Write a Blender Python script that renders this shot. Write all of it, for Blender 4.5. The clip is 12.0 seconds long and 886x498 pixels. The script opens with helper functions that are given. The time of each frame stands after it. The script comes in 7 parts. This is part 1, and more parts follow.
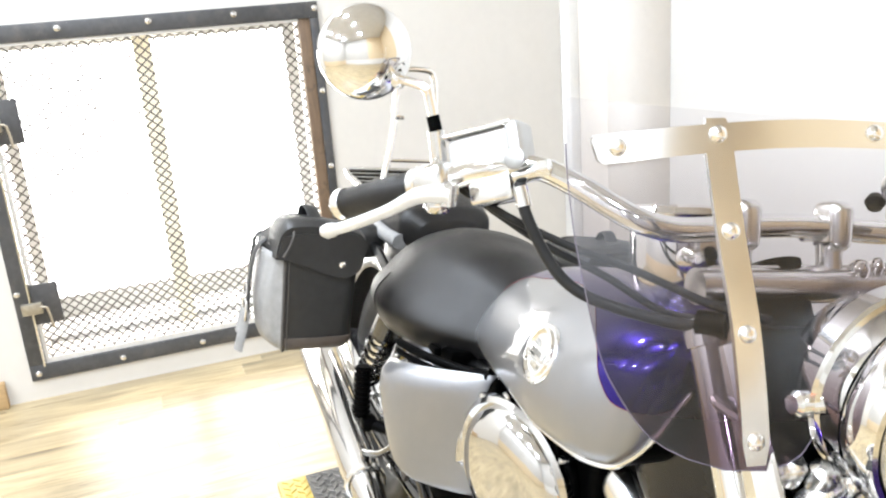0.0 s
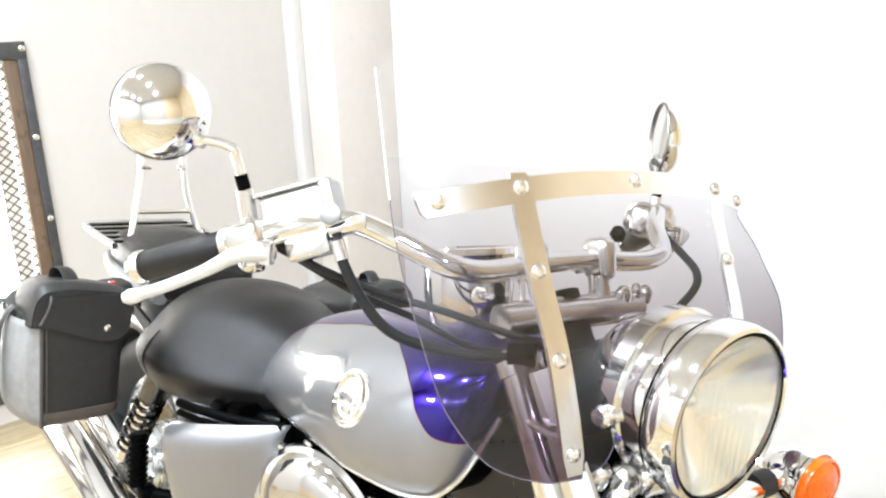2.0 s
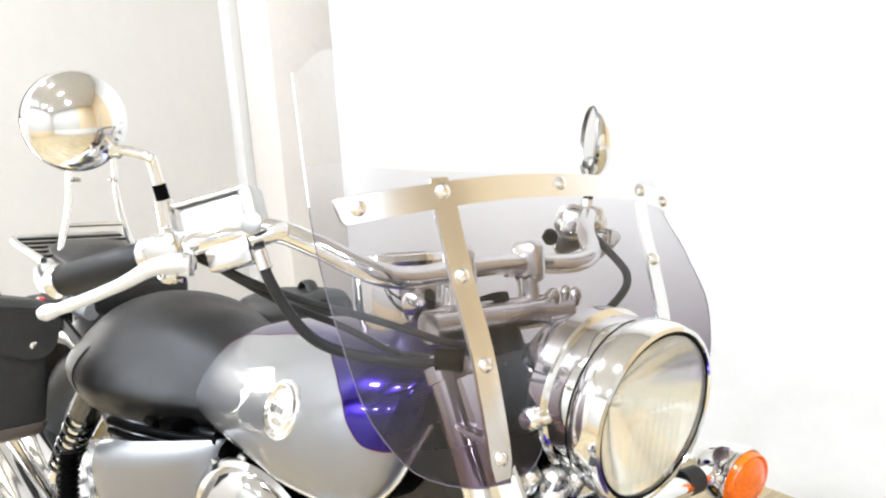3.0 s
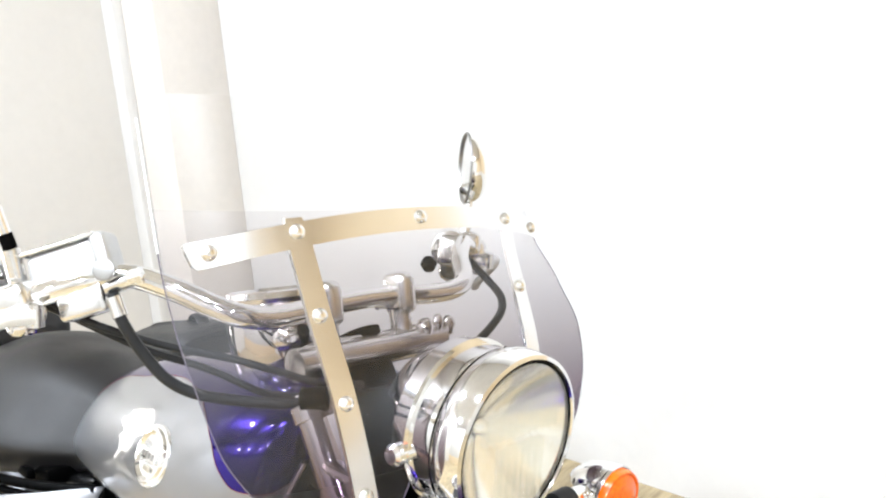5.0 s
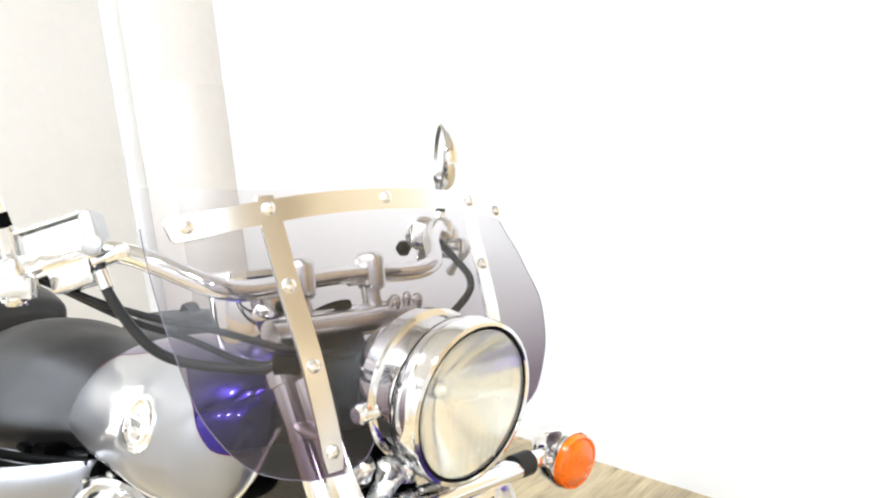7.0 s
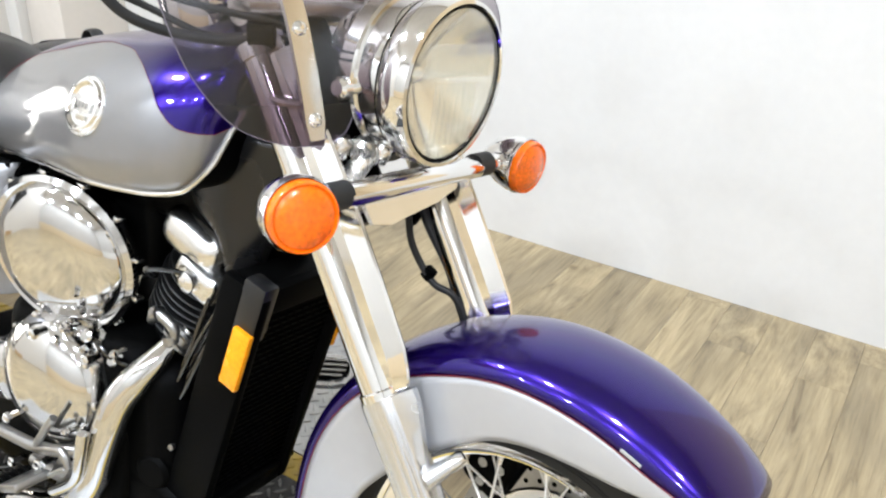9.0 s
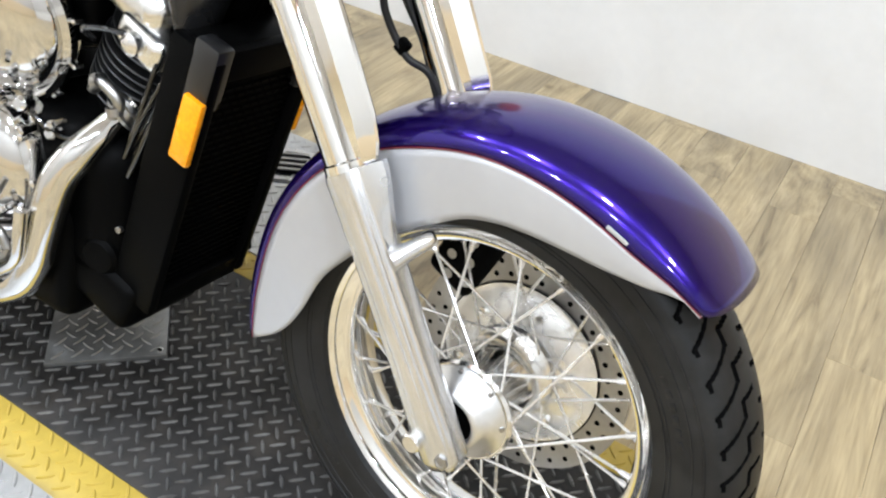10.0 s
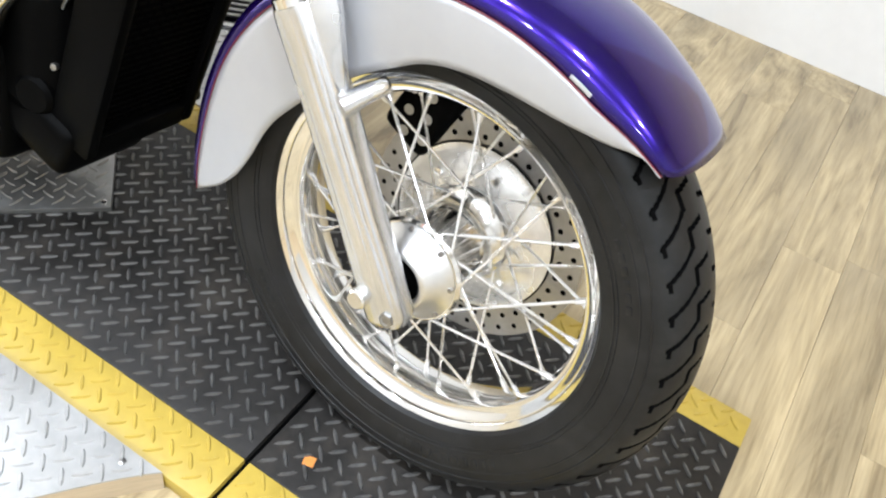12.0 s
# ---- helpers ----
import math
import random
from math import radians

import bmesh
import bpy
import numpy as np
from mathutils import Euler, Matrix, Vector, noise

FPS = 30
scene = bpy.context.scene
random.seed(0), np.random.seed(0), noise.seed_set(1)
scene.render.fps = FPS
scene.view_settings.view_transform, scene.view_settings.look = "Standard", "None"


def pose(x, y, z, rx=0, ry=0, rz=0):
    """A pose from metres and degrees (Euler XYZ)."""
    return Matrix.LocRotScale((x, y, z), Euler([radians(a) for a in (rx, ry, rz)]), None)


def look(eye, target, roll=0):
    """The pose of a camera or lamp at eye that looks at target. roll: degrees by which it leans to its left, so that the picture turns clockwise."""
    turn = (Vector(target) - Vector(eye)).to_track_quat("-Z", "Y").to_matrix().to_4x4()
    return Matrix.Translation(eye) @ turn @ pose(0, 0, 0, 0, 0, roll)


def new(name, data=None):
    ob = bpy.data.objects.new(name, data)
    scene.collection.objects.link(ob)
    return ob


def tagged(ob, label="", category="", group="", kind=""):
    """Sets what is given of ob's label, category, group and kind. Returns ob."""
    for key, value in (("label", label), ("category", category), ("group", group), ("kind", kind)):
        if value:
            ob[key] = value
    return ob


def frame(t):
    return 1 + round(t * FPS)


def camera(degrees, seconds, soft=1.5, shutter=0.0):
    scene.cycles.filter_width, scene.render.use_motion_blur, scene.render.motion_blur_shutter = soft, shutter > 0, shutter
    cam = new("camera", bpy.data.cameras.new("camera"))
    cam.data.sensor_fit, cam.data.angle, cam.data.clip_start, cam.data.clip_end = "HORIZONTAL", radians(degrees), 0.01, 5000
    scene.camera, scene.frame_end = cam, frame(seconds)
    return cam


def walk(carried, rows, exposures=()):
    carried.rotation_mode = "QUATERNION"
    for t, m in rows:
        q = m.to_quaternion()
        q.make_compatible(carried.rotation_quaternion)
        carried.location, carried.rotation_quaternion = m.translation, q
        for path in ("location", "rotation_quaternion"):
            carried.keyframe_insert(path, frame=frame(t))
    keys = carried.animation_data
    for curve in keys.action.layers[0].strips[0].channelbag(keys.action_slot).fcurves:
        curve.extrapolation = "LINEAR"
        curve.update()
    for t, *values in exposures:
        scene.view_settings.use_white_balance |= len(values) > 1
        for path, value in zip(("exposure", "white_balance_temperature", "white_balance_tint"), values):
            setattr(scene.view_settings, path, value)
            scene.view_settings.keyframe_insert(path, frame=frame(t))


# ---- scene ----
cam = camera(55.7, 12.0, soft=2.2)
PATH = [
    (0, (0.276, -0.426, 1.307), (-1.568, 0.076, 0.720), -4.40),
    (0.5, (0.272, -0.503, 1.340), (-1.501, 0.212, 0.753), -4.86),
    (1, (0.257, -0.555, 1.356), (-1.409, 0.405, 0.806), -3.07),
    (1.5, (0.258, -0.555, 1.351), (-1.346, 0.511, 0.812), -2.33),
    (2, (0.258, -0.541, 1.343), (-1.308, 0.577, 0.796), -2.60),
    (2.5, (0.262, -0.525, 1.338), (-1.271, 0.635, 0.788), -2.69),
    (3, (0.272, -0.513, 1.339), (-1.227, 0.697, 0.802), -3.01),
    (3.5, (0.285, -0.497, 1.338), (-1.165, 0.770, 0.799), -3.47),
    (3.7, (0.291, -0.492, 1.340), (-1.143, 0.792, 0.797), -3.53),
    (5.3, (0.327, -0.460, 1.361), (-1.047, 0.900, 0.848), -3.89),
    (5.5, (0.337, -0.460, 1.361), (-1.041, 0.897, 0.849), -4.05),
    (6, (0.377, -0.461, 1.360), (-1.016, 0.886, 0.863), -4.55),
    (6.5, (0.407, -0.464, 1.357), (-0.994, 0.875, 0.864), -4.58),
    (6.7, (0.409, -0.471, 1.353), (-0.992, 0.871, 0.866), -4.34),
    (8.3, (0.371, -0.598, 1.264), (-0.787, 0.850, 0.515), -2.31),
    (8.5, (0.362, -0.615, 1.248), (-0.767, 0.834, 0.457), -1.22),
    (9, (0.341, -0.624, 1.200), (-0.701, 0.816, 0.284), 2.12),
    (9.5, (0.319, -0.611, 1.142), (-0.643, 0.769, 0.060), 3.97),
    (10, (0.316, -0.601, 1.086), (-0.520, 0.742, -0.138), 6.75),
    (10.5, (0.311, -0.607, 1.051), (-0.458, 0.718, -0.235), 8.31),
    (11, (0.314, -0.607, 1.023), (-0.344, 0.690, -0.349), 10.38),
    (11.5, (0.310, -0.614, 1.014), (-0.247, 0.668, -0.416), 16.08),
    (12, (0.329, -0.582, 1.034), (-0.318, 0.678, -0.377), 12.73),
]
walk(cam, [(t, look(eye, target, roll)) for t, eye, target, roll in PATH],
     [(0, 0.44), (1.5, 0.46), (3.5, 0.36), (6.7, 0.55), (8.5, 0.29), (9.5, 0.08), (10.5, 0.10), (12, 0.25)])

ROOM = radians(4.0)      # the room and the lift stand turned by this against the front wheel
LEAN = radians(-9.32)     # the motorcycle leans on its side stand
FLOOR = -0.03

# ---- light ----
world = bpy.data.worlds.new("world")
scene.world = world
world.use_nodes = True
world.node_tree.nodes["Background"].inputs[0].default_value = (1.0, 0.97, 0.93, 1)
world.node_tree.nodes["Background"].inputs[1].default_value = 0.02
CEILING = 3.45
LAMP_WATTS = 50.0
LAMP_COLOUR = (0.893, 0.985, 1.110)
# rows of round downlights in the showroom ceiling: (u, v) in the room's own directions
LAMPS = [(u, v) for v in (-3.2, -0.95) for u in (-2.3, -0.9, 0.5, 1.9)]
WINDOW_GLOW = 8.5


# ---- materials ----
def node(m, kind, **values):
    n = m.node_tree.nodes.new(kind)
    for key, value in values.items():
        n.inputs[key.replace("_", " ")].default_value = value
    return n


def mat(name, col, rough=0.5, metal=0.0, grain=60.0, vary=0.12, fine=0.0, bump=0.0, bump_scale=300.0, coat=0.0,
        rough_vary=0.08, stretch=None, dirt=None, dirt_scale=6.0, dirt_from=0.55, dirt_to=0.75, per_piece=0.0):
    """A principled surface with variation at two scales, optional stains, relief and a shift from piece to piece."""
    m = bpy.data.materials.new(name)
    m.use_nodes = True
    tree = m.node_tree
    b = tree.nodes["Principled BSDF"]
    b.inputs["Metallic"].default_value = metal
    b.inputs["Coat Weight"].default_value = coat
    b.inputs["Coat Roughness"].default_value = 0.03
    at = node(m, "ShaderNodeTexCoord")
    spot = at.outputs["Object"]
    if stretch:
        mp = node(m, "ShaderNodeMapping", Scale=stretch)
        tree.links.new(spot, mp.inputs["Vector"])
        spot = mp.outputs["Vector"]
    big = node(m, "ShaderNodeTexNoise", Scale=grain * 0.12, Detail=4.0)
    small = node(m, "ShaderNodeTexNoise", Scale=grain, Detail=5.0)
    for n in (big, small):
        tree.links.new(spot, n.inputs["Vector"])
    both = node(m, "ShaderNodeMath")
    both.operation = "ADD"
    tree.links.new(big.outputs["Fac"], both.inputs[0])
    tree.links.new(small.outputs["Fac"], both.inputs[1])
    spread = node(m, "ShaderNodeMapRange", From_Min=0.6, From_Max=1.4, To_Min=1 - vary, To_Max=1 + vary)
    tree.links.new(both.outputs[0], spread.inputs["Value"])
    level = spread.outputs["Result"]
    if per_piece:
        info = node(m, "ShaderNodeObjectInfo")
        mr = node(m, "ShaderNodeMapRange", To_Min=1 - per_piece, To_Max=1 + per_piece)
        tree.links.new(info.outputs["Random"], mr.inputs["Value"])
        mul = node(m, "ShaderNodeMath")
        mul.operation = "MULTIPLY"
        tree.links.new(level, mul.inputs[0])
        tree.links.new(mr.outputs["Result"], mul.inputs[1])
        level = mul.outputs[0]
    tint = node(m, "ShaderNodeVectorMath")
    tint.operation = "SCALE"
    tint.inputs[0].default_value = col
    tree.links.new(level, tint.inputs["Scale"])
    colour = tint.outputs["Vector"]
    if dirt:
        st = node(m, "ShaderNodeTexNoise", Scale=dirt_scale, Detail=8.0, Roughness=0.7)
        tree.links.new(at.outputs["Object"], st.inputs["Vector"])
        mask = node(m, "ShaderNodeMapRange", From_Min=dirt_from, From_Max=dirt_to)
        tree.links.new(st.outputs["Fac"], mask.inputs["Value"])
        mix = node(m, "ShaderNodeMixRGB", Color2=(*dirt, 1))
        tree.links.new(mask.outputs["Result"], mix.inputs["Fac"])
        tree.links.new(colour, mix.inputs["Color1"])
        colour = mix.outputs["Color"]
    tree.links.new(colour, b.inputs["Base Color"])
    rr = node(m, "ShaderNodeMapRange", From_Min=0.35, From_Max=0.65, To_Min=max(0.0, rough - rough_vary * rough), To_Max=min(1.0, rough + rough_vary))
    tree.links.new(big.outputs["Fac"], rr.inputs["Value"])
    tree.links.new(rr.outputs["Result"], b.inputs["Roughness"])
    if bump:
        bn = node(m, "ShaderNodeTexNoise", Scale=bump_scale, Detail=3.0)
        tree.links.new(spot, bn.inputs["Vector"])
        bp = node(m, "ShaderNodeBump", Strength=bump, Distance=0.001)
        tree.links.new(bn.outputs["Fac"], bp.inputs["Height"])
        tree.links.new(bp.outputs["Normal"], b.inputs["Normal"])
    return m


def see_through(name, col, rough=0.02, sheen=0.004, haze=0.0, low=None, z_low=0.0, z_high=1.0):
    """A thin plastic or glass sheet: gloss by Fresnel over a tinted clear sheet; haze: milky scatter of moulded glass; low: a deeper tint at its foot."""
    m = bpy.data.materials.new(name)
    m.use_nodes = True
    tree = m.node_tree
    tree.nodes.clear()
    out = node(m, "ShaderNodeOutputMaterial")
    clear_sheet = node(m, "ShaderNodeBsdfTransparent")
    clear_sheet.inputs["Color"].default_value = (*col, 1)
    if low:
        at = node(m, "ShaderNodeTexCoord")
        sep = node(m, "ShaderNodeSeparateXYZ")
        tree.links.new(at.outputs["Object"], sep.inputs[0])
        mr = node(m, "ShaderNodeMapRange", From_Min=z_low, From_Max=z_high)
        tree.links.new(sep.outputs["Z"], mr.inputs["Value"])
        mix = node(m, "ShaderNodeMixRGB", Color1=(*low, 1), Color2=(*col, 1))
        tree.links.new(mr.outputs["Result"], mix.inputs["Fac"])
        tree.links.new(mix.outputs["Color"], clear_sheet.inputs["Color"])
    gloss = node(m, "ShaderNodeBsdfGlossy", Roughness=rough)
    gloss.inputs["Color"].default_value = (1, 1, 1, 1)
    fr = node(m, "ShaderNodeLayerWeight", Blend=0.5)
    steep = node(m, "ShaderNodeMath")
    steep.operation = "POWER"
    steep.inputs[1].default_value = 6.0
    tree.links.new(fr.outputs["Facing"], steep.inputs[0])
    share = node(m, "ShaderNodeMapRange", To_Min=sheen, To_Max=0.28)
    tree.links.new(steep.outputs[0], share.inputs["Value"])
    mixer = node(m, "ShaderNodeMixShader")
    tree.links.new(share.outputs[0], mixer.inputs["Fac"])
    body = clear_sheet.outputs[0]
    if haze:
        milk = node(m, "ShaderNodeBsdfDiffuse", Color=(0.88, 0.87, 0.84, 1))
        cloudy = node(m, "ShaderNodeMixShader", Fac=haze)
        tree.links.new(body, cloudy.inputs[1])
        tree.links.new(milk.outputs[0], cloudy.inputs[2])
        body = cloudy.outputs[0]
    tree.links.new(body, mixer.inputs[1])
    tree.links.new(gloss.outputs[0], mixer.inputs[2])
    tree.links.new(mixer.outputs[0], out.inputs["Surface"])
    return m


def glow(name, col, strength):
    m = bpy.data.materials.new(name)
    m.use_nodes = True
    b = m.node_tree.nodes["Principled BSDF"]
    b.inputs["Base Color"].default_value = (*col, 1)
    b.inputs["Emission Color"].default_value = (*col, 1)
    b.inputs["Emission Strength"].default_value = strength
    return m


M_WALL = mat("painted_wall", (0.665, 0.655, 0.64), 0.55, grain=30, vary=0.03, bump=0.12, bump_scale=180)
# White wall paint tinted cream to carry the warmer light on the west wall.
M_WALL_WARM = mat("warm_tinted_wall", (0.60, 0.572, 0.53), 0.55, grain=30, vary=0.03, bump=0.12, bump_scale=180)
M_CEIL = mat("tan_ceiling_board", (0.64, 0.63, 0.61), 0.7, grain=30, vary=0.08)
M_TRIM = mat("white_lamp_trim", (0.75, 0.74, 0.72), 0.5, vary=0.03)
M_TAN_WALL = mat("unseen_tan_wall", (0.62, 0.50, 0.335), 0.6, grain=30, vary=0.05)
M_PILLAR = mat("beige_painted_column", (0.70, 0.655, 0.605), 0.55, grain=30, vary=0.04, bump=0.12, bump_scale=180)
M_REVEAL = mat("grey_reveal", (0.56, 0.55, 0.53), 0.7, grain=30, vary=0.08)
M_TAUPE_WALL = mat("unseen_taupe_wall", (0.46, 0.445, 0.42), 0.6, grain=30, vary=0.08)
def plank_material():
    """Pale streaky wood-look vinyl: long grain, grey and yellow patches, a few knots, each plank its own cut."""
    m = bpy.data.materials.new("wood_look_plank")
    m.use_nodes = True
    tree = m.node_tree
    b = tree.nodes["Principled BSDF"]
    at, info = node(m, "ShaderNodeTexCoord"), node(m, "ShaderNodeObjectInfo")
    shift = node(m, "ShaderNodeVectorMath")
    shift.operation = "MULTIPLY_ADD"
    tree.links.new(info.outputs["Random"], shift.inputs[0])
    shift.inputs[1].default_value = (37.0, 61.0, 0.0)
    tree.links.new(at.outputs["Object"], shift.inputs[2])

    def noise(sx, sy, scale, detail, rough=0.6, bend=0.0):
        mp = node(m, "ShaderNodeMapping", Scale=(sx, sy, 1.0))
        n = node(m, "ShaderNodeTexNoise", Scale=scale, Detail=detail, Roughness=rough, Distortion=bend)
        tree.links.new(shift.outputs[0], mp.inputs["Vector"])
        tree.links.new(mp.outputs[0], n.inputs["Vector"])
        return n.outputs["Fac"]

    def ramp(fac, stops):
        r = node(m, "ShaderNodeValToRGB")
        while len(r.color_ramp.elements) < len(stops):
            r.color_ramp.elements.new(0.5)
        for e, (p, c) in zip(r.color_ramp.elements, stops):
            e.position, e.color = p, (*c, 1)
        tree.links.new(fac, r.inputs["Fac"])
        return r.outputs["Color"]

    def mixed(kind, fac, a, c):
        mx = node(m, "ShaderNodeMixRGB")
        mx.blend_type = kind
        mx.inputs["Fac"].default_value = fac
        tree.links.new(a, mx.inputs["Color1"])
        tree.links.new(c, mx.inputs["Color2"])
        return mx.outputs["Color"]

    streak = ramp(noise(11, 1.3, 1.6, 7, 0.62, 1.1), [(0.30, (0.185, 0.142, 0.086)), (0.42, (0.318, 0.256, 0.158)), (0.56, (0.398, 0.322, 0.200)), (0.72, (0.465, 0.380, 0.242))])
    patch = ramp(noise(5, 1.2, 1.3, 3, 0.5, 0.4), [(0.34, (0.74, 0.73, 0.72)), (0.60, (1.06, 1.04, 0.99))])
    grain = ramp(noise(130, 4.5, 1.0, 4, 0.7), [(0.30, (0.74, 0.72, 0.68)), (0.55, (1.05, 1.05, 1.05))])
    cracks = ramp(noise(34, 2.4, 1.0, 6, 0.75, 0.8), [(0.30, (0.45, 0.42, 0.38)), (0.36, (1, 1, 1))])
    mp = node(m, "ShaderNodeMapping", Scale=(9.0, 4.2, 1.0))
    vo = node(m, "ShaderNodeTexVoronoi", Scale=0.62)
    tree.links.new(shift.outputs[0], mp.inputs["Vector"])
    tree.links.new(mp.outputs[0], vo.inputs["Vector"])
    knots = ramp(vo.outputs["Distance"], [(0.03, (0.38, 0.33, 0.28)), (0.085, (0.80, 0.77, 0.72)), (0.13, (1, 1, 1))])
    colour = mixed("MULTIPLY", 1.0, mixed("MULTIPLY", 1.0, streak, patch), mixed("MULTIPLY", 0.8, grain, cracks))
    colour = mixed("MULTIPLY", 0.9, colour, knots)
    tone = node(m, "ShaderNodeMapRange", To_Min=0.96, To_Max=1.07)
    tree.links.new(info.outputs["Random"], tone.inputs["Value"])
    sc = node(m, "ShaderNodeVectorMath")
    sc.operation = "SCALE"
    tree.links.new(colour, sc.inputs[0])
    tree.links.new(tone.outputs["Result"], sc.inputs["Scale"])
    tree.links.new(sc.outputs["Vector"], b.inputs["Base Color"])
    b.inputs["Roughness"].default_value = 0.30
    bp = node(m, "ShaderNodeBump", Strength=0.12, Distance=0.001)
    tree.links.new(noise(130, 4.5, 1.0, 4, 0.7), bp.inputs["Height"])
    tree.links.new(bp.outputs["Normal"], b.inputs["Normal"])
    return m


M_PLANK = plank_material()
M_SUBFLOOR = mat("floor_joint", (0.27, 0.23, 0.16), 0.8)
M_PLATE = mat("dark_tread_plate", (0.0180, 0.0165, 0.0152), 0.36, metal=0.2, grain=90, vary=0.4, bump=0.25, bump_scale=500,
              dirt=(0.060, 0.051, 0.042), dirt_scale=7, dirt_from=0.50, dirt_to=0.80)
M_LUG = mat("worn_tread", (0.135, 0.133, 0.13), 0.30, metal=0.6, grain=60, vary=0.5)
M_YELLOW = mat("yellow_safety_paint", (0.41, 0.292, 0.050), 0.42, grain=50, vary=0.15, bump=0.2, bump_scale=350,
               dirt=(0.34, 0.22, 0.03), dirt_scale=16, dirt_from=0.60, dirt_to=0.85)
M_ALU_PLATE = mat("bright_tread_plate", (0.46, 0.46, 0.455), 0.38, metal=0.7, grain=60, vary=0.14, bump=0.15, bump_scale=400)
M_ALU_GREY = mat("grey_tread_plate", (0.26, 0.258, 0.252), 0.34, metal=0.85, grain=60, vary=0.2, bump=0.2, bump_scale=300)
M_PLY = mat("plywood_edge", (0.52, 0.42, 0.29), 0.6, grain=40, vary=0.2, stretch=(1, 1, 9))
M_CHROME = mat("chrome", (0.86, 0.855, 0.845), 0.05, metal=1.0, grain=20, vary=0.02, rough_vary=0.03)
# Chrome darkened in colour, for the dark surroundings missing from its reflections.
M_CHROME_DIM = mat("dimmed_chrome", (0.66, 0.655, 0.65), 0.06, metal=1.0, grain=20, vary=0.03, rough_vary=0.04)
M_SPOKE = mat("bright_spoke", (0.86, 0.855, 0.85), 0.22, metal=0.9, vary=0.05)
M_CHROME_SOFT = mat("worn_chrome", (0.80, 0.795, 0.785), 0.14, metal=1.0, grain=30, vary=0.05, rough_vary=0.08)
M_ALU = mat("brushed_aluminium", (0.82, 0.815, 0.805), 0.24, metal=0.9, grain=120, vary=0.08, stretch=(1, 8, 1), bump=0.05, bump_scale=300)
M_CAST = mat("cast_aluminium", (0.50, 0.50, 0.495), 0.34, metal=0.75, grain=80, vary=0.10, bump=0.08, bump_scale=400)
M_LEVER = mat("satin_aluminium", (0.66, 0.66, 0.655), 0.42, metal=0.6, grain=80, vary=0.08)
M_TURNED = mat("turned_aluminium", (0.72, 0.715, 0.705), 0.30, metal=0.95, grain=120, vary=0.08, bump=0.04, bump_scale=400)
M_FORK = mat("silver_fork_casting", (0.66, 0.665, 0.675), 0.22, metal=0.92, grain=50, vary=0.06, bump=0.06, bump_scale=500)
M_STEEL = mat("steel_disc", (0.36, 0.355, 0.345), 0.30, metal=1.0, grain=120, vary=0.1)
M_SILVER = mat("silver_metallic_paint", (0.262, 0.262, 0.274), 0.38, metal=0.78, grain=60, vary=0.03, coat=1.0, rough_vary=0.0)
M_SILVER_FLAT = mat("silver_fender_paint", (0.37, 0.37, 0.38), 0.36, metal=0.30, grain=60, vary=0.03, coat=0.7, rough_vary=0.0)
M_PURPLE = mat("purple_pearl_paint", (0.0145, 0.0026, 0.142), 0.23, metal=0.85, grain=60, vary=0.03, coat=0.6, rough_vary=0.0)
M_RED = mat("red_pinstripe", (0.13, 0.004, 0.012), 0.35)
M_BLACK = mat("black_paint", (0.0025, 0.0025, 0.0025), 0.12, grain=40, vary=0.2, coat=1.0)
M_BLACK_GLOSS = mat("gloss_black_cover", (0.002, 0.002, 0.002), 0.10, grain=12, vary=0.2, bump=0.6, bump_scale=14)
M_BLACK_GLOSS.node_tree.nodes["Principled BSDF"].inputs["Specular IOR Level"].default_value = 0.16
M_BLACK_SATIN = mat("satin_black_plastic", (0.007, 0.007, 0.0075), 0.28, grain=60, vary=0.2, bump=0.08, bump_scale=500)
M_BLACK_MATT = mat("black_plastic", (0.0013, 0.0013, 0.0013), 0.42, grain=60, vary=0.25, bump=0.1, bump_scale=600)
M_RUBBER = mat("tyre_rubber", (0.0105, 0.0104, 0.0104), 0.42, grain=70, vary=0.4, bump=0.15, bump_scale=500,
               dirt=(0.026, 0.0258, 0.025), dirt_scale=14, dirt_from=0.5, dirt_to=0.9)
# Near-black put into the tread grooves in place of their shade.
M_GROOVE_SHADE = mat("groove_shade", (0.002, 0.002, 0.002), 0.8, vary=0.1)
M_CABLE = mat("black_rubber_cable", (0.020, 0.020, 0.020), 0.45)
M_LEATHER = mat("black_seat_vinyl", (0.0115, 0.0105, 0.0098), 0.37, grain=70, vary=0.25, bump=0.30, bump_scale=900, rough_vary=0.12)
M_BAG = mat("black_bag_leather", (0.017, 0.0165, 0.016), 0.40, grain=60, vary=0.3, bump=0.35, bump_scale=700, rough_vary=0.12)
M_BAG_TRIM = mat("grey_worn_leather", (0.062, 0.056, 0.051), 0.5, grain=60, vary=0.25, bump=0.3, bump_scale=600)
# Pale grey: window sheen painted on the black bag side; also the pillion band.
M_BAG_SIDE = mat("pale_sheen_leather", (0.22, 0.217, 0.213), 0.32, grain=60, vary=0.25, bump=0.3, bump_scale=600)
M_BAG_BASE = mat("brown_bag_base", (0.085, 0.068, 0.058), 0.5, grain=60, vary=0.25, bump=0.3, bump_scale=600)
M_AMBER = mat("amber_lens", (0.85, 0.145, 0.002), 0.20, grain=190, vary=0.42, coat=0.3)
M_AMBER.node_tree.nodes["Principled BSDF"].inputs["Subsurface Weight"].default_value = 0.2
M_AMBER.node_tree.nodes["Principled BSDF"].inputs["Subsurface Radius"].default_value = (0.02, 0.008, 0.002)
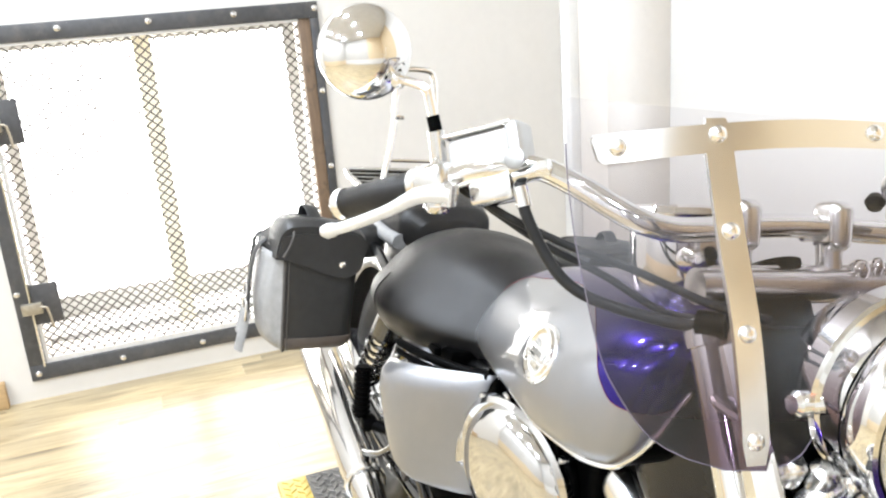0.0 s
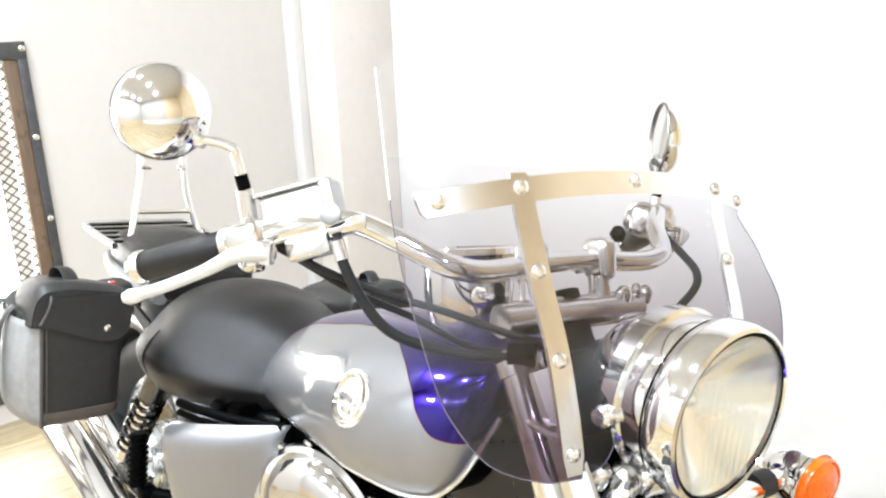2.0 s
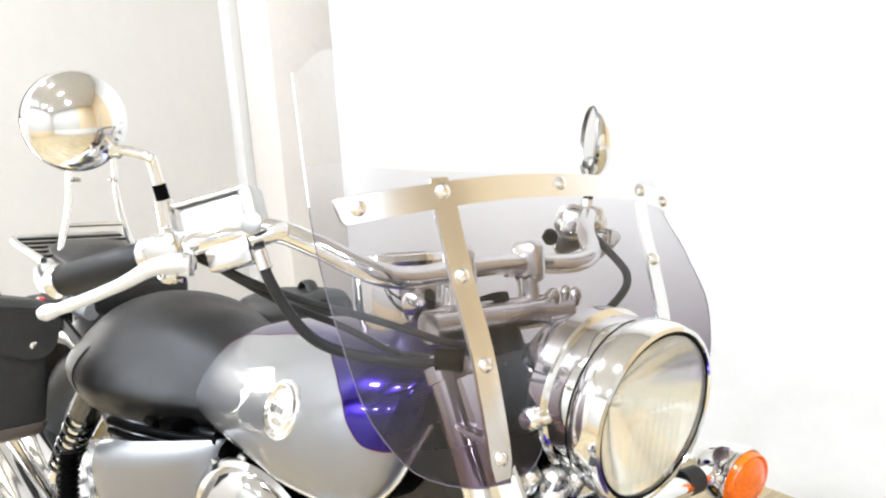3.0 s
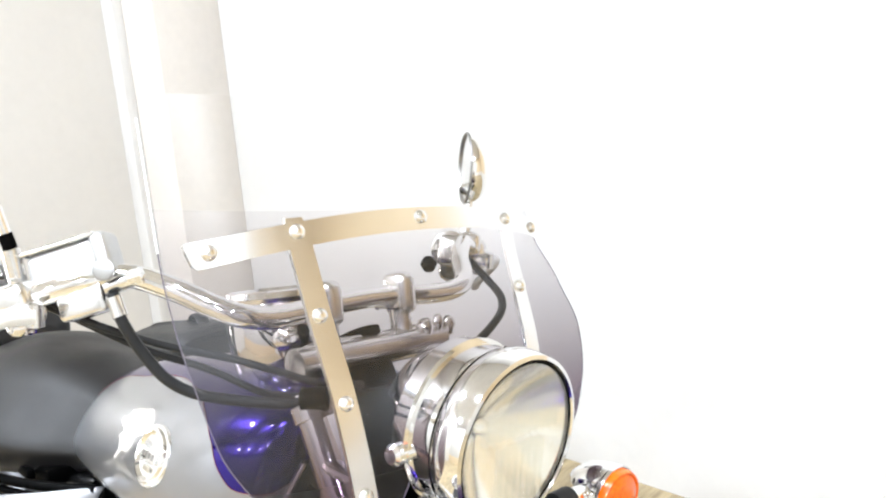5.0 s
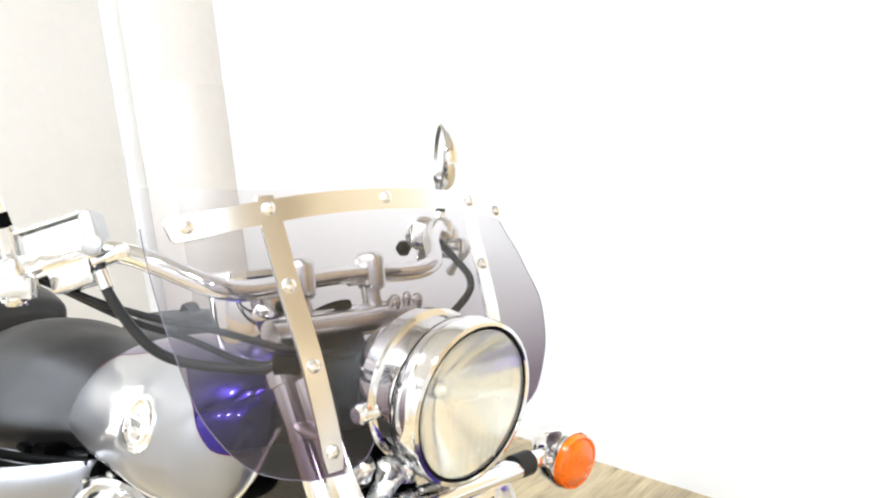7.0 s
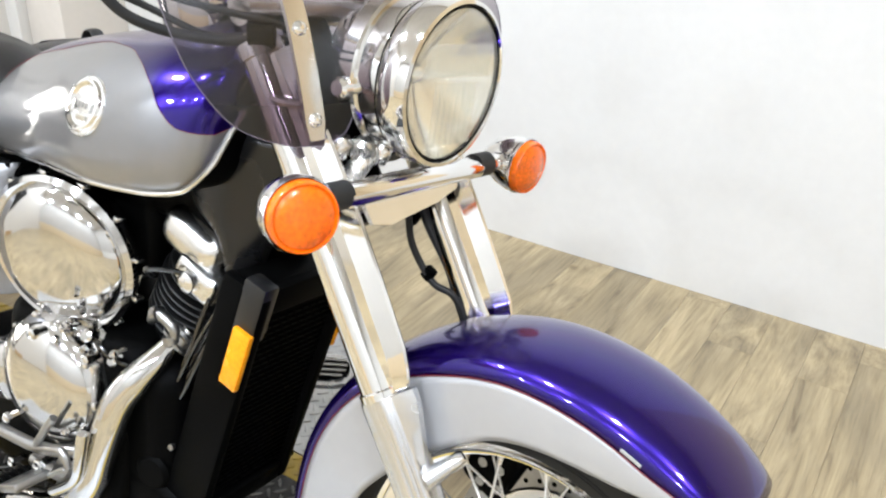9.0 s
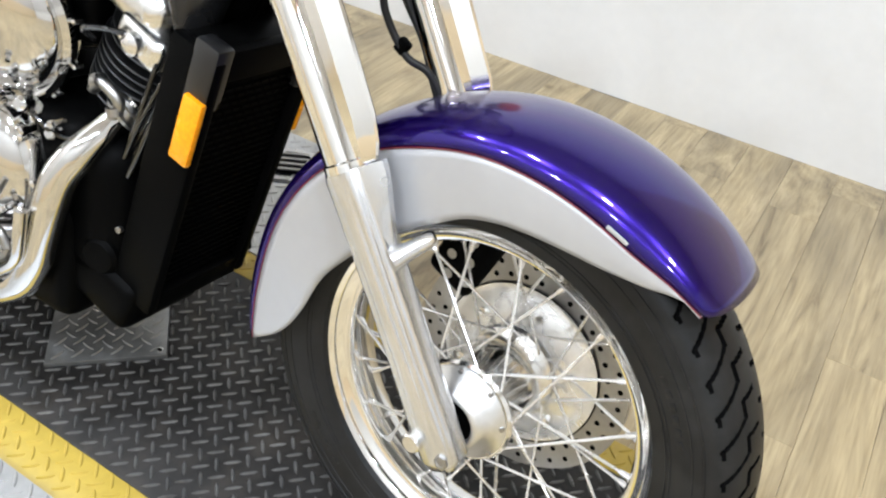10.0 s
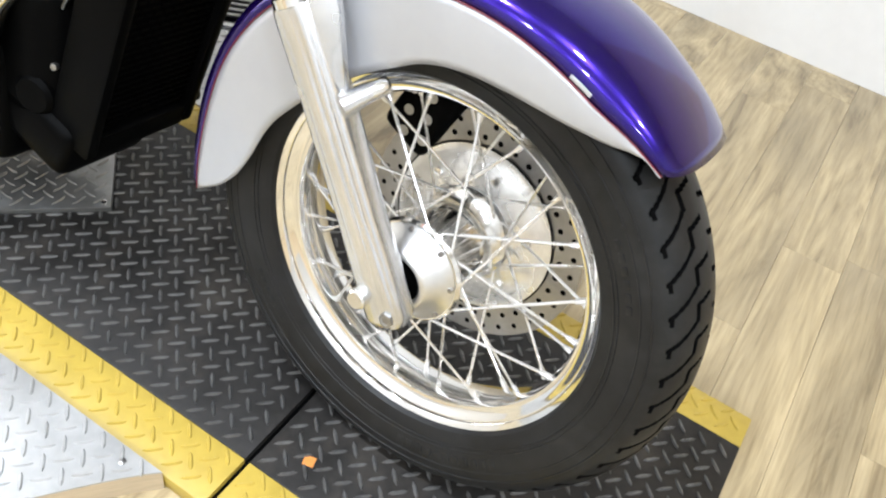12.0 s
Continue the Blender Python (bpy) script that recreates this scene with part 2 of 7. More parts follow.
M_REFLECTOR = mat("amber_reflector", (0.82, 0.30, 0.003), 0.22, grain=200, vary=0.25, coat=0.0)
M_TAIL = mat("red_lens", (0.4, 0.01, 0.01), 0.15, coat=1.0)
M_MIRROR = mat("mirror_glass", (0.9, 0.9, 0.9), 0.01, metal=1.0, vary=0.0, rough_vary=0.0)
M_REFLECT_BOWL = mat("lamp_reflector", (0.90, 0.89, 0.85), 0.11, metal=1.0, grain=60, vary=0.06)
M_LENS = see_through("headlight_glass", (0.97, 0.965, 0.93), 0.03, sheen=0.05, haze=0.16)
M_EDGE = mat("plastic_edge", (0.11, 0.095, 0.12), 0.25, vary=0.05)
# White put on the clear sheet's cut edge for the light it catches.
M_EDGE_LIT = mat("edge_highlight", (0.86, 0.86, 0.85), 0.3, vary=0.03)
M_FLUTE = mat("moulded_glass", (0.97, 0.97, 0.96), 0.04, vary=0.0)
M_FLUTE.node_tree.nodes["Principled BSDF"].inputs["Transmission Weight"].default_value = 1.0
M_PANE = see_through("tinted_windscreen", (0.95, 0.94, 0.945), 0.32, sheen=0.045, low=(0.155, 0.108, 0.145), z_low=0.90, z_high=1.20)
M_PANE_CLEAR = see_through("clear_windscreen", (0.97, 0.965, 0.955), 0.32, sheen=0.02)
M_FRAME = mat("dark_iron_frame", (0.075, 0.075, 0.078), 0.5, metal=0.4, grain=50, vary=0.25, dirt=(0.12, 0.11, 0.10), dirt_scale=12)
M_WOOD = mat("old_wood", (0.13, 0.085, 0.052), 0.65, grain=22, vary=0.35, stretch=(3, 3, 0.5), dirt=(0.06, 0.045, 0.03), dirt_scale=18, dirt_from=0.55, dirt_to=0.7)
M_MESH = mat("expanded_metal", (0.10, 0.09, 0.08), 0.6, metal=0.2, vary=0.2)
M_YELLOW_WOOD = mat("pale_post", (0.88, 0.83, 0.68), 0.6, vary=0.15)
M_BRASS = mat("zinc_hook", (0.42, 0.38, 0.31), 0.4, metal=0.8, vary=0.2)
M_SKIRT = mat("wooden_skirting", (0.42, 0.28, 0.14), 0.5, grain=25, vary=0.25, stretch=(1, 0.3, 6))
M_LAMP = glow("lamp_diffuser", (1.0, 0.95, 0.88), 9.0)
M_DAYLIGHT = glow("daylight_behind_mesh", (1.0, 0.99, 0.97), WINDOW_GLOW)


# ---- mesh helpers ----
def V(*p):
    return Vector(p)


def finish(bm, sharp=0.75):
    bmesh.ops.recalc_face_normals(bm, faces=bm.faces[:])
    for f in bm.faces:
        f.smooth = True
    for e in bm.edges:
        if len(e.link_faces) == 2 and e.calc_face_angle(0) > sharp:
            e.smooth = False
    return bm


def part(name, bm, material, parent=None, label="", kind="", sharp=0.75):
    """Links a bmesh as ONE mesh object under a thing or under a part."""
    finish(bm, sharp)
    me = bpy.data.meshes.new(name)
    bm.to_mesh(me)
    bm.free()
    me.materials.append(material)
    ob = new(name, me)
    ob.parent = parent
    return tagged(ob, label, kind=kind)


def again(ob, name, m=None, parent=None):
    """Another piece on the same mesh."""
    o = new(name, ob.data)
    o.parent = parent or ob.parent
    if m is not None:
        o.matrix_basis = m
    return o


def skin(bm, rows, ring=False, loop=False, caps=False):
    """Quads between rows of points; ring: each row closes on itself; loop: the last row meets the first."""
    made = [[bm.verts.new(p) for p in row] for row in rows]
    n = len(made[0])
    for i in range(len(made) if loop else len(made) - 1):
        a, b = made[i], made[(i + 1) % len(made)]
        for j in range(n if ring else n - 1):
            k = (j + 1) % n
            bm.faces.new((a[j], a[k], b[k], b[j]))
    if caps and ring:
        bm.faces.new(made[0][::-1])
        bm.faces.new(made[-1])
    return made


def spline(pts, steps=6, closed=False):
    """A smooth line through the points."""
    pts = [Vector(p) for p in pts]
    n, out = len(pts), []
    for i in range(n if closed else n - 1):
        p1, p2 = pts[i], pts[(i + 1) % n]
        p0 = pts[i - 1] if closed or i else p1
        p3 = pts[(i + 2) % n] if closed or i + 2 < n else p2
        for s in range(steps):
            t = s / steps
            out.append(0.5 * ((2 * p1) + (p2 - p0) * t + (2 * p0 - 5 * p1 + 4 * p2 - p3) * t * t + (3 * p1 - p0 - 3 * p2 + p3) * t ** 3))
    if not closed:
        out.append(pts[-1])
    return out


def tube(bm, pts, r, n=12, closed=False, flat=None):
    """A round bar along the points; r: one radius or one for each point; flat: (width, height) of a flat strip instead."""
    pts = [Vector(p) for p in pts]
    rows, side = [], None
    for i, p in enumerate(pts):
        a = pts[i - 1] if (i or closed) else p
        b = pts[(i + 1) % len(pts)] if (i + 1 < len(pts) or closed) else p
        d = (b - a).normalized()
        if side is None:
            side = d.cross(V(0, 0, 1))
            if side.length < 0.1:
                side = d.cross(V(0, 1, 0))
        side = (side - d * side.dot(d)).normalized()
        up = side.cross(d)
        rad = r[i] if isinstance(r, (list, tuple)) else r
        w, h = flat if flat else (rad, rad)
        rows.append([p + side * (w * math.cos(6.28318 * k / n)) + up * (h * math.sin(6.28318 * k / n)) for k in range(n)])
    skin(bm, rows, ring=True, loop=closed, caps=not closed)
    return bm


def frame_of(axis):
    a = Vector(axis).normalized()
    u = a.cross(V(0, 0, 1) if abs(a.z) < 0.9 else V(1, 0, 0)).normalized()
    return a, u, a.cross(u)


def lathe(bm, prof, o, axis, n=48, closed=False):
    """A turned form: prof rows of (distance along the axis, radius)."""
    a, u, w = frame_of(axis)
    o = Vector(o)
    rows = []
    for k in range(n):
        c, s = math.cos(6.28318531 * k / n), math.sin(6.28318531 * k / n)
        rows.append([o + a * h + (u * c + w * s) * max(r, 1e-4) for h, r in prof])
    skin(bm, rows, ring=closed, loop=True)
    bmesh.ops.remove_doubles(bm, verts=bm.verts[:], dist=3e-4)
    return bm


def block(bm, c, size, turn=None, bevel=0.0, segments=2):
    """A box at c with the given sides, turned by a 3x3 matrix, its edges rounded."""
    made = bmesh.ops.create_cube(bm, size=1)["verts"]
    for v in made:
        v.co = Vector([a * b for a, b in zip(v.co, size)])
    if bevel:
        edges = list({e for v in made for e in v.link_edges})
        made = bmesh.ops.bevel(bm, geom=edges, offset=bevel, segments=segments, profile=0.5, affect="EDGES")["verts"]
        made = list({v for v in made} | {v for f in {f for v in made for f in v.link_faces} for v in f.verts})
    for v in made:
        v.co = (turn @ v.co if turn is not None else v.co) + Vector(c)
    return bm


def slab(bm, outline, thick, m):
    """An extruded outline: (x, y) points in the plane of the matrix m, thick along its z."""
    lo = [bm.verts.new(m @ V(x, y, 0)) for x, y in outline]
    hi = [bm.verts.new(m @ V(x, y, thick)) for x, y in outline]
    n = len(lo)
    bm.faces.new(lo[::-1])
    bm.faces.new(hi)
    for i in range(n):
        bm.faces.new((lo[i], lo[(i + 1) % n], hi[(i + 1) % n], hi[i]))
    return bm


def turn(rx=0, ry=0, rz=0):
    return Euler([radians(a) for a in (rx, ry, rz)]).to_matrix()


def interp(x, xs, ys):
    return float(np.interp(x, xs, ys))


def smooth_interp(x, xs, ys):
    """A table read with eased steps between its rows (monotone cubic)."""
    i = min(max(int(np.searchsorted(xs, x)) - 1, 0), len(xs) - 2)
    h = xs[i + 1] - xs[i]
    t = min(max((x - xs[i]) / h, 0.0), 1.0)
    d = [(ys[k + 1] - ys[k]) / (xs[k + 1] - xs[k]) for k in range(len(xs) - 1)]
    tang = lambda k: d[0] if k == 0 else d[-1] if k == len(xs) - 1 else (0.0 if d[k - 1] * d[k] <= 0 else 2 * d[k - 1] * d[k] / (d[k - 1] + d[k]))
    a, b = tang(i) * h, tang(i + 1) * h
    return (2 * t ** 3 - 3 * t * t + 1) * ys[i] + (t ** 3 - 2 * t * t + t) * a + (3 * t * t - 2 * t ** 3) * ys[i + 1] + (t ** 3 - t * t) * b


IN_ROOM = Matrix.Rotation(ROOM, 4, "Z")
IN_BIKE = Matrix.Rotation(LEAN, 4, "X")


def thing(name, label, category, m=None, group="", kind=""):
    ob = new(name)
    ob.empty_display_size = 0.1
    if m is not None:
        ob.matrix_basis = m
    return tagged(ob, label, category, group, kind)


def structure(name, bm, material, m=IN_ROOM, label=""):
    ob = part(name, bm, material, None, label, "structure")
    ob.matrix_basis = m
    return ob


def room_box(lo, hi, bevel=0.0):
    c = [(a + b) / 2 for a, b in zip(lo, hi)]
    return block(bmesh.new(), c, [b - a for a, b in zip(lo, hi)], bevel=bevel)


# ---- the room ----
for dull in (M_BLACK_MATT, M_RUBBER, M_CABLE, M_BAG, M_LEATHER, M_PLATE, M_GROOVE_SHADE):
    dull.node_tree.nodes["Principled BSDF"].inputs["Specular IOR Level"].default_value = 0.03 if dull in (M_BLACK_MATT, M_GROOVE_SHADE) else (0.32 if dull is M_LEATHER else 0.5 if dull is M_BAG else 0.22)
M_BLACK.node_tree.nodes["Principled BSDF"].inputs["Specular IOR Level"].default_value = 0.40
U0, U1, V0, V1 = -2.95, 3.2, -4.2, 1.595
structure("floor", room_box((U0 - 0.15, V0 - 0.15, FLOOR - 0.12), (U1 + 0.15, V1 + 0.15, FLOOR - 0.004)), M_SUBFLOOR, label="floor of wood-look vinyl planks with dark joints")
# Unseen wall, taupe only to give the chrome something darker to mirror.
structure("wall_south", room_box((U0 - 0.15, V0 - 0.15, FLOOR), (U1 + 0.15, V0, CEILING)), M_TAUPE_WALL, label="unseen closing wall, taupe to darken the chrome reflections")
# Unseen tan wall, begun past the visible stretch to tint the straps' reflection.
structure("wall_north_east", room_box((0.62, V1, FLOOR), (U1 + 0.15, V1 + 0.15, CEILING)), M_TAN_WALL, label="unseen wall section, tan to be mirrored in the straps")
structure("wall_north", room_box((U0 - 0.15, V1, FLOOR), (0.62, V1 + 0.15, CEILING)), M_WALL, label="smooth white painted wall behind the motorcycle")
structure("wall_east", room_box((U1, -0.45, FLOOR), (U1 + 0.15, V1, CEILING)), M_TAN_WALL, label="unseen closing wall, tan to be mirrored in the straps")
structure("wall_south_east", room_box((U1, V0, FLOOR), (U1 + 0.15, -0.45, CEILING)), M_TAUPE_WALL, label="unseen closing wall section, taupe to darken the chrome reflections")
structure("ceiling", room_box((U0 - 0.15, V0 - 0.15, CEILING), (U1 + 0.15, V1 + 0.15, CEILING + 0.1)), M_CEIL, label="tan boarded showroom ceiling")
# Unseen low bands, added for reflections in the straps and fork covers.
structure("reflection_band", room_box((U1 - 0.02, V0, FLOOR), (U1 - 0.002, V1 - 0.02, 0.60)), M_WALL, label="unseen low white band, added to be mirrored in the strap ends")
structure("reflection_band_south", room_box((U0, V0 + 0.002, FLOOR), (U1 - 0.02, V0 + 0.02, 0.60)), M_TAN_WALL, label="unseen low tan band, added to be mirrored in the fork covers")
structure("reflection_band_north", room_box((0.62, V1 - 0.02, FLOOR), (U1 - 0.02, V1 - 0.002, 0.60)), M_WALL, label="unseen low white band section, added to be mirrored in the strap ends")
# the west wall, with the opening behind the mesh hatch
HV0, HV1, HZ0, HZ1 = -0.895, 0.18, 0.125, 1.235
W = [((U0 - 0.15, V0, FLOOR), (U0, HV0, CEILING)), ((U0 - 0.15, HV1, FLOOR), (U0, V1, CEILING)),
     ((U0 - 0.15, HV0, FLOOR), (U0, HV1, HZ0)), ((U0 - 0.15, HV0, HZ1), (U0, HV1, CEILING))]
bm = bmesh.new()
for lo, hi in W:
    block(bm, [(a + b) / 2 for a, b in zip(lo, hi)], [b - a for a, b in zip(lo, hi)])
structure("wall_west", bm, M_WALL_WARM, label="white painted wall with a square barred opening")
structure("pillar", room_box((U0, 1.30, FLOOR), (-2.66, V1, CEILING), 0.004), M_PILLAR, label="square beige boxed-in column in the room corner")
structure("trim", room_box((U0, 1.255, FLOOR), (U0 + 0.075, 1.30, CEILING), 0.003), M_WALL, label="narrow white upright trim beside the column")
structure("baseboard", room_box((U0, -1.6, FLOOR), (U0 + 0.035, -1.055, FLOOR + 0.10), 0.004), M_SKIRT, label="brown wooden skirting board")
# daylight behind the opening, far enough to show no edge
bm = bmesh.new()
block(bm, (U0 - 0.40, -0.355, 0.72), (0.02, 1.06, 0.98))
structure("backdrop", bm, M_DAYLIGHT, label="bright overexposed daylight behind the mesh")
bm = bmesh.new()
for lo, hi in (((-0.40, -1.35, 1.21), (-0.37, 0.65, 1.65)), ((-0.40, -1.35, 0.125), (-0.37, -0.885, 1.21)), ((-0.40, 0.175, 0.125), (-0.37, 0.65, 1.21)), ((-0.40, -0.885, 0.145), (-0.37, 0.175, 0.23)),
               ((-0.37, -1.35, 1.35), (-0.15, 0.65, 1.38)), ((-0.37, -1.35, 0.145), (-0.15, -1.32, 1.35)), ((-0.37, 0.62, 0.145), (-0.15, 0.65, 1.35))):
    block(bm, [(a + b) / 2 + (U0 if k == 0 else 0) for k, (a, b) in enumerate(zip(lo, hi))], [b - a for a, b in zip(lo, hi)])
structure("window_surround", bm, M_REVEAL, label="plain grey reveal round the bright opening")
structure("reveal", room_box((U0 - 0.42, -1.35, HZ0 - 0.25), (U0 - 0.15, 0.65, HZ0 + 0.02)), M_REVEAL, label="grey ledge beyond the opening")

# planks, across the room towards the wall
PW, PL = 0.121, 0.92
floor_ob = bpy.data.objects["floor"]
lay = []
for i in range(-25, 27):
    shift = random.random() * PL
    for j in range(-6, 3):
        v0, v1 = max(j * PL + shift, V0), min((j + 1) * PL + shift, V1)
        u = (i + 0.5) * PW + 0.02
        if v1 - v0 > 0.02 and U0 - PW / 2 < u < U1 + PW / 2:
            lay.append((math.hypot(u + 0.6, (v0 + v1) / 2 - 0.3), u, v0, v1))
lay.sort()
bm = bmesh.new()
block(bm, (0, 0, -0.002), (PW - 0.0004, PL - 0.0004, 0.004), bevel=0.0003, segments=1)
plank = part("plank", bm, M_PLANK, floor_ob)
for k, (_, u, v0, v1) in enumerate(lay[:295]):
    spot = Matrix.Translation((u, (v0 + v1) / 2, FLOOR)) @ Matrix.Diagonal((1, (v1 - v0) / PL, 1, 1))
    if k == 0:
        plank.matrix_basis = spot
    else:
        again(plank, "plank", spot, floor_ob)
bm = bmesh.new()
for _, u, v0, v1 in lay[295:]:
    block(bm, (u, (v0 + v1) / 2, FLOOR - 0.002), (PW - 0.0004, v1 - v0 - 0.0004, 0.004))
far = part("far_planks", bm, M_PLANK, floor_ob, "", "stuff")


# ---- ceiling lamps ----
def ceiling_lamp(u, v):
    root = thing("ceiling_lamp", "round white recessed ceiling downlight, switched on", "ceiling lamp", IN_ROOM @ Matrix.Translation((u, v, CEILING)), "ceiling downlights")
    bm = bmesh.new()
    lathe(bm, [(0.0, 0.140), (-0.008, 0.140), (-0.012, 0.130), (-0.006, 0.114), (0.0, 0.114)], (0, 0, 0), (0, 0, 1), 32)
    part("trim_ring", bm, M_TRIM, root)
    bm = bmesh.new()
    lathe(bm, [(-0.004, 0.0), (-0.004, 0.112), (0.0, 0.112)], (0, 0, 0), (0, 0, 1), 32)
    part("diffuser", bm, M_LAMP, root)
    data = bpy.data.lights.new("downlight", "AREA")
    data.shape, data.size, data.energy, data.color = "DISK", 0.21, LAMP_WATTS, LAMP_COLOUR
    lamp = new("downlight", data)
    lamp.parent = root
    lamp.location = (0, 0, -0.02)


for u, v in LAMPS:
    ceiling_lamp(u, v)


# ---- the mesh hatch in the west wall ----
def mesh_hatch():
    root = thing("mesh_hatch", "dark iron framed expanded-metal hatch with worn wooden lining, closed", "hatch", IN_ROOM @ Matrix.Translation((U0, 0, 0)))
    a0, a1, z0, z1, w = -0.965, 0.248, 0.048, 1.305, 0.058
    d = 0.012
    for name, lo, hi in (("top_bar", (0, a0, z1 - w), (d, a1, z1)), ("bottom_bar", (0, a0, z0), (d, a1, z0 + w)),
                         ("side_bar", (0, a0, z0 + w), (d, a0 + w, z1 - w)), ("side_bar", (0, a1 - w * 0.55, z0 + w), (d, a1, z1 - w))):
        part(name, room_box(lo, hi, 0.002), M_FRAME, root)
    part("wooden_lining", room_box((-0.03, a1 - w * 0.55 - 0.044, z0 + w), (0.006, a1 - w * 0.55, z1 - w), 0.003), M_WOOD, root, "worn brown wooden lining strip")
    part("white_bead", room_box((-0.004, a0 + w, z1 - w - 0.010), (0.004, a1 - w, z1 - w), 0.001), M_WALL, root)
    bm = bmesh.new()
    lathe(bm, [(0.0, 0.011), (0.003, 0.011), (0.006, 0.008), (0.0072, 0.0)], (0, 0, 0), (1, 0, 0), 12)
    first = None
    bolts = [(-0.938 + 0.2935 * k, z) for k in range(5) for z in (1.282, 0.073)] + [(0.232, z) for z in (0.98, 0.69, 0.385)] + [(-0.95, z) for z in (1.0, 0.70, 0.385)]
    for y, z in bolts:
        if first is None:
            first = part("bolt", bm, M_CHROME_SOFT, root, "bright round bolt head")
            first.location = (d, y, z)
        else:
            o = again(first, "bolt", None, root)
            o.location = (d, y, z)
    # expanded metal: diamonds about 35 mm wide
    bm = bmesh.new()
    y0, y1, m0, m1 = a0 + w - 0.01, a1 - w * 0.5, z0 + w - 0.01, z1 - w + 0.01
    px, pz = 0.036, 0.0165
    ny, nz = int((y1 - y0) / px) + 1, int((m1 - m0) / pz) + 1
    for i in range(ny):
        for j in range(nz):
            y, z = y0 + (i + 0.5 * (j % 2)) * px, m0 + j * pz
            for s in (-1, 1):
                if y + s * px / 2 > y1 or z + pz > m1:
                    continue
                p, q = V(-0.006, y, z), V(-0.006, y + s * px / 2, z + pz)
                n = V(0, -(q - p).z, (q - p).y).normalized() * 0.0026
                t = V(0.0025, 0, 0)
                vs = [bm.verts.new(c) for c in (p - n, p + n, q + n + t, q - n + t)]
                bm.faces.new(vs)
    part("expanded_mesh", bm, M_MESH, root, "fine diamond expanded-metal sheet", "stuff")
    for z in (0.99, 0.335):
        plate = part("hinge_plate", room_box((-0.002, -0.925, z - 0.075), (0.008, -0.815, z + 0.075), 0.002), M_FRAME, root)
        part("latch", room_box((0.008, -0.945, z - 0.030), (0.030, -0.875, z + 0.012), 0.004), M_BRASS, plate, "dull zinc latch")
        bm = bmesh.new()
        tube(bm, spline([(0.022, -0.90, z - 0.005), (0.03, -0.868, z - 0.005), (0.03, -0.858, z - 0.02), (0.026, -0.852, z - 0.085)], 4), 0.0045, 8)
        part("hook", bm, M_BRASS, plate)
    bm = bmesh.new()
    tube(bm, [(0.016, -0.912, 0.10), (0.016, -0.912, 1.22)], 0.005, 8)
    part("rod", bm, M_CHROME_SOFT, root)
    part("post", room_box((-0.17, -0.415, HZ0 - 0.1), (-0.12, -0.352, HZ1), 0.004), M_YELLOW_WOOD, root, "pale yellow wooden post behind the mesh")


mesh_hatch()


# ---- the lift platform ----
P_U0, P_U1, P_V0, P_V1 = -1.92, 0.452, -0.244, 0.360
TAPE_R, TAPE_L = -0.163, 0.297
LUG = [(-0.0142, 0), (-0.0075, 0.0028), (0.0075, 0.0028), (0.0142, 0), (0.0075, -0.0028), (-0.0075, -0.0028)]


def treads(bm, u0, u1, v0, v1, z, pitch=0.0238, inside=None, high=0.0026, spin=0.0, size=1.0):
    """Raised lugs of tread plate, each turned across its neighbours."""
    n = int(((u1 - u0) + (v1 - v0)) / pitch) + 2
    diag = pitch * math.sqrt(0.5)
    for i in range(n):
        for j in range(-n, n):
            u, v = u0 + (i - j) * diag, v0 + (i + j) * diag
            if not (u0 + 0.006 < u < u1 - 0.006 and v0 + 0.006 < v < v1 - 0.006) or (inside and not inside(u, v)):
                continue
            a = radians(45 if (i + j) % 2 else -45) + spin
            c, s = size * math.cos(a), size * math.sin(a)
            ring = [bm.verts.new((u + x * c - y * s, v + x * s + y * c, z)) for x, y in LUG]
            top = [bm.verts.new((u + 0.8 * x * c - 0.45 * y * s, v + 0.8 * x * s + 0.45 * y * c, z + high)) for x, y in LUG]
            bm.faces.new(top)
            for k in range(6):
                bm.faces.new((ring[k], ring[(k + 1) % 6], top[(k + 1) % 6], top[k]))
    return bm


def lift_platform():
    root = thing("lift_platform", "dark diamond tread-plate lift platform with yellow painted edges", "lift platform", IN_ROOM)
    seam = -0.112
    for u0, u1 in ((P_U0, seam - 0.004), (seam + 0.004, P_U1)):
        deck = part("deck", room_box((u0, TAPE_R, FLOOR), (u1, TAPE_L, 0.0), 0.002), M_PLATE, root, "scuffed dark tread plate")
        bm = bmesh.new()
        treads(bm, max(u0, -1.95), u1, TAPE_R, TAPE_L, 0.0)
        part("treads", bm, M_LUG, deck, "", "stuff", sharp=0.3)
        for v0, v1 in ((P_V0, TAPE_R), (TAPE_L, P_V1)):
            edge = part("edge_strip", room_box((u0, v0, FLOOR), (u1, v1, 0.0), 0.002), M_YELLOW, root, "yellow painted tread-plate edge")
            bm = bmesh.new()
            treads(bm, max(u0, -1.95), u1, v0 + 0.002, v1 - 0.002, 0.0)
            part("treads", bm, M_YELLOW, edge, "", "stuff", sharp=0.3)
    part("joint_gap", room_box((seam - 0.004, P_V0, FLOOR), (seam + 0.004, P_V1, -0.010)), M_BLACK_MATT, root)


lift_platform()


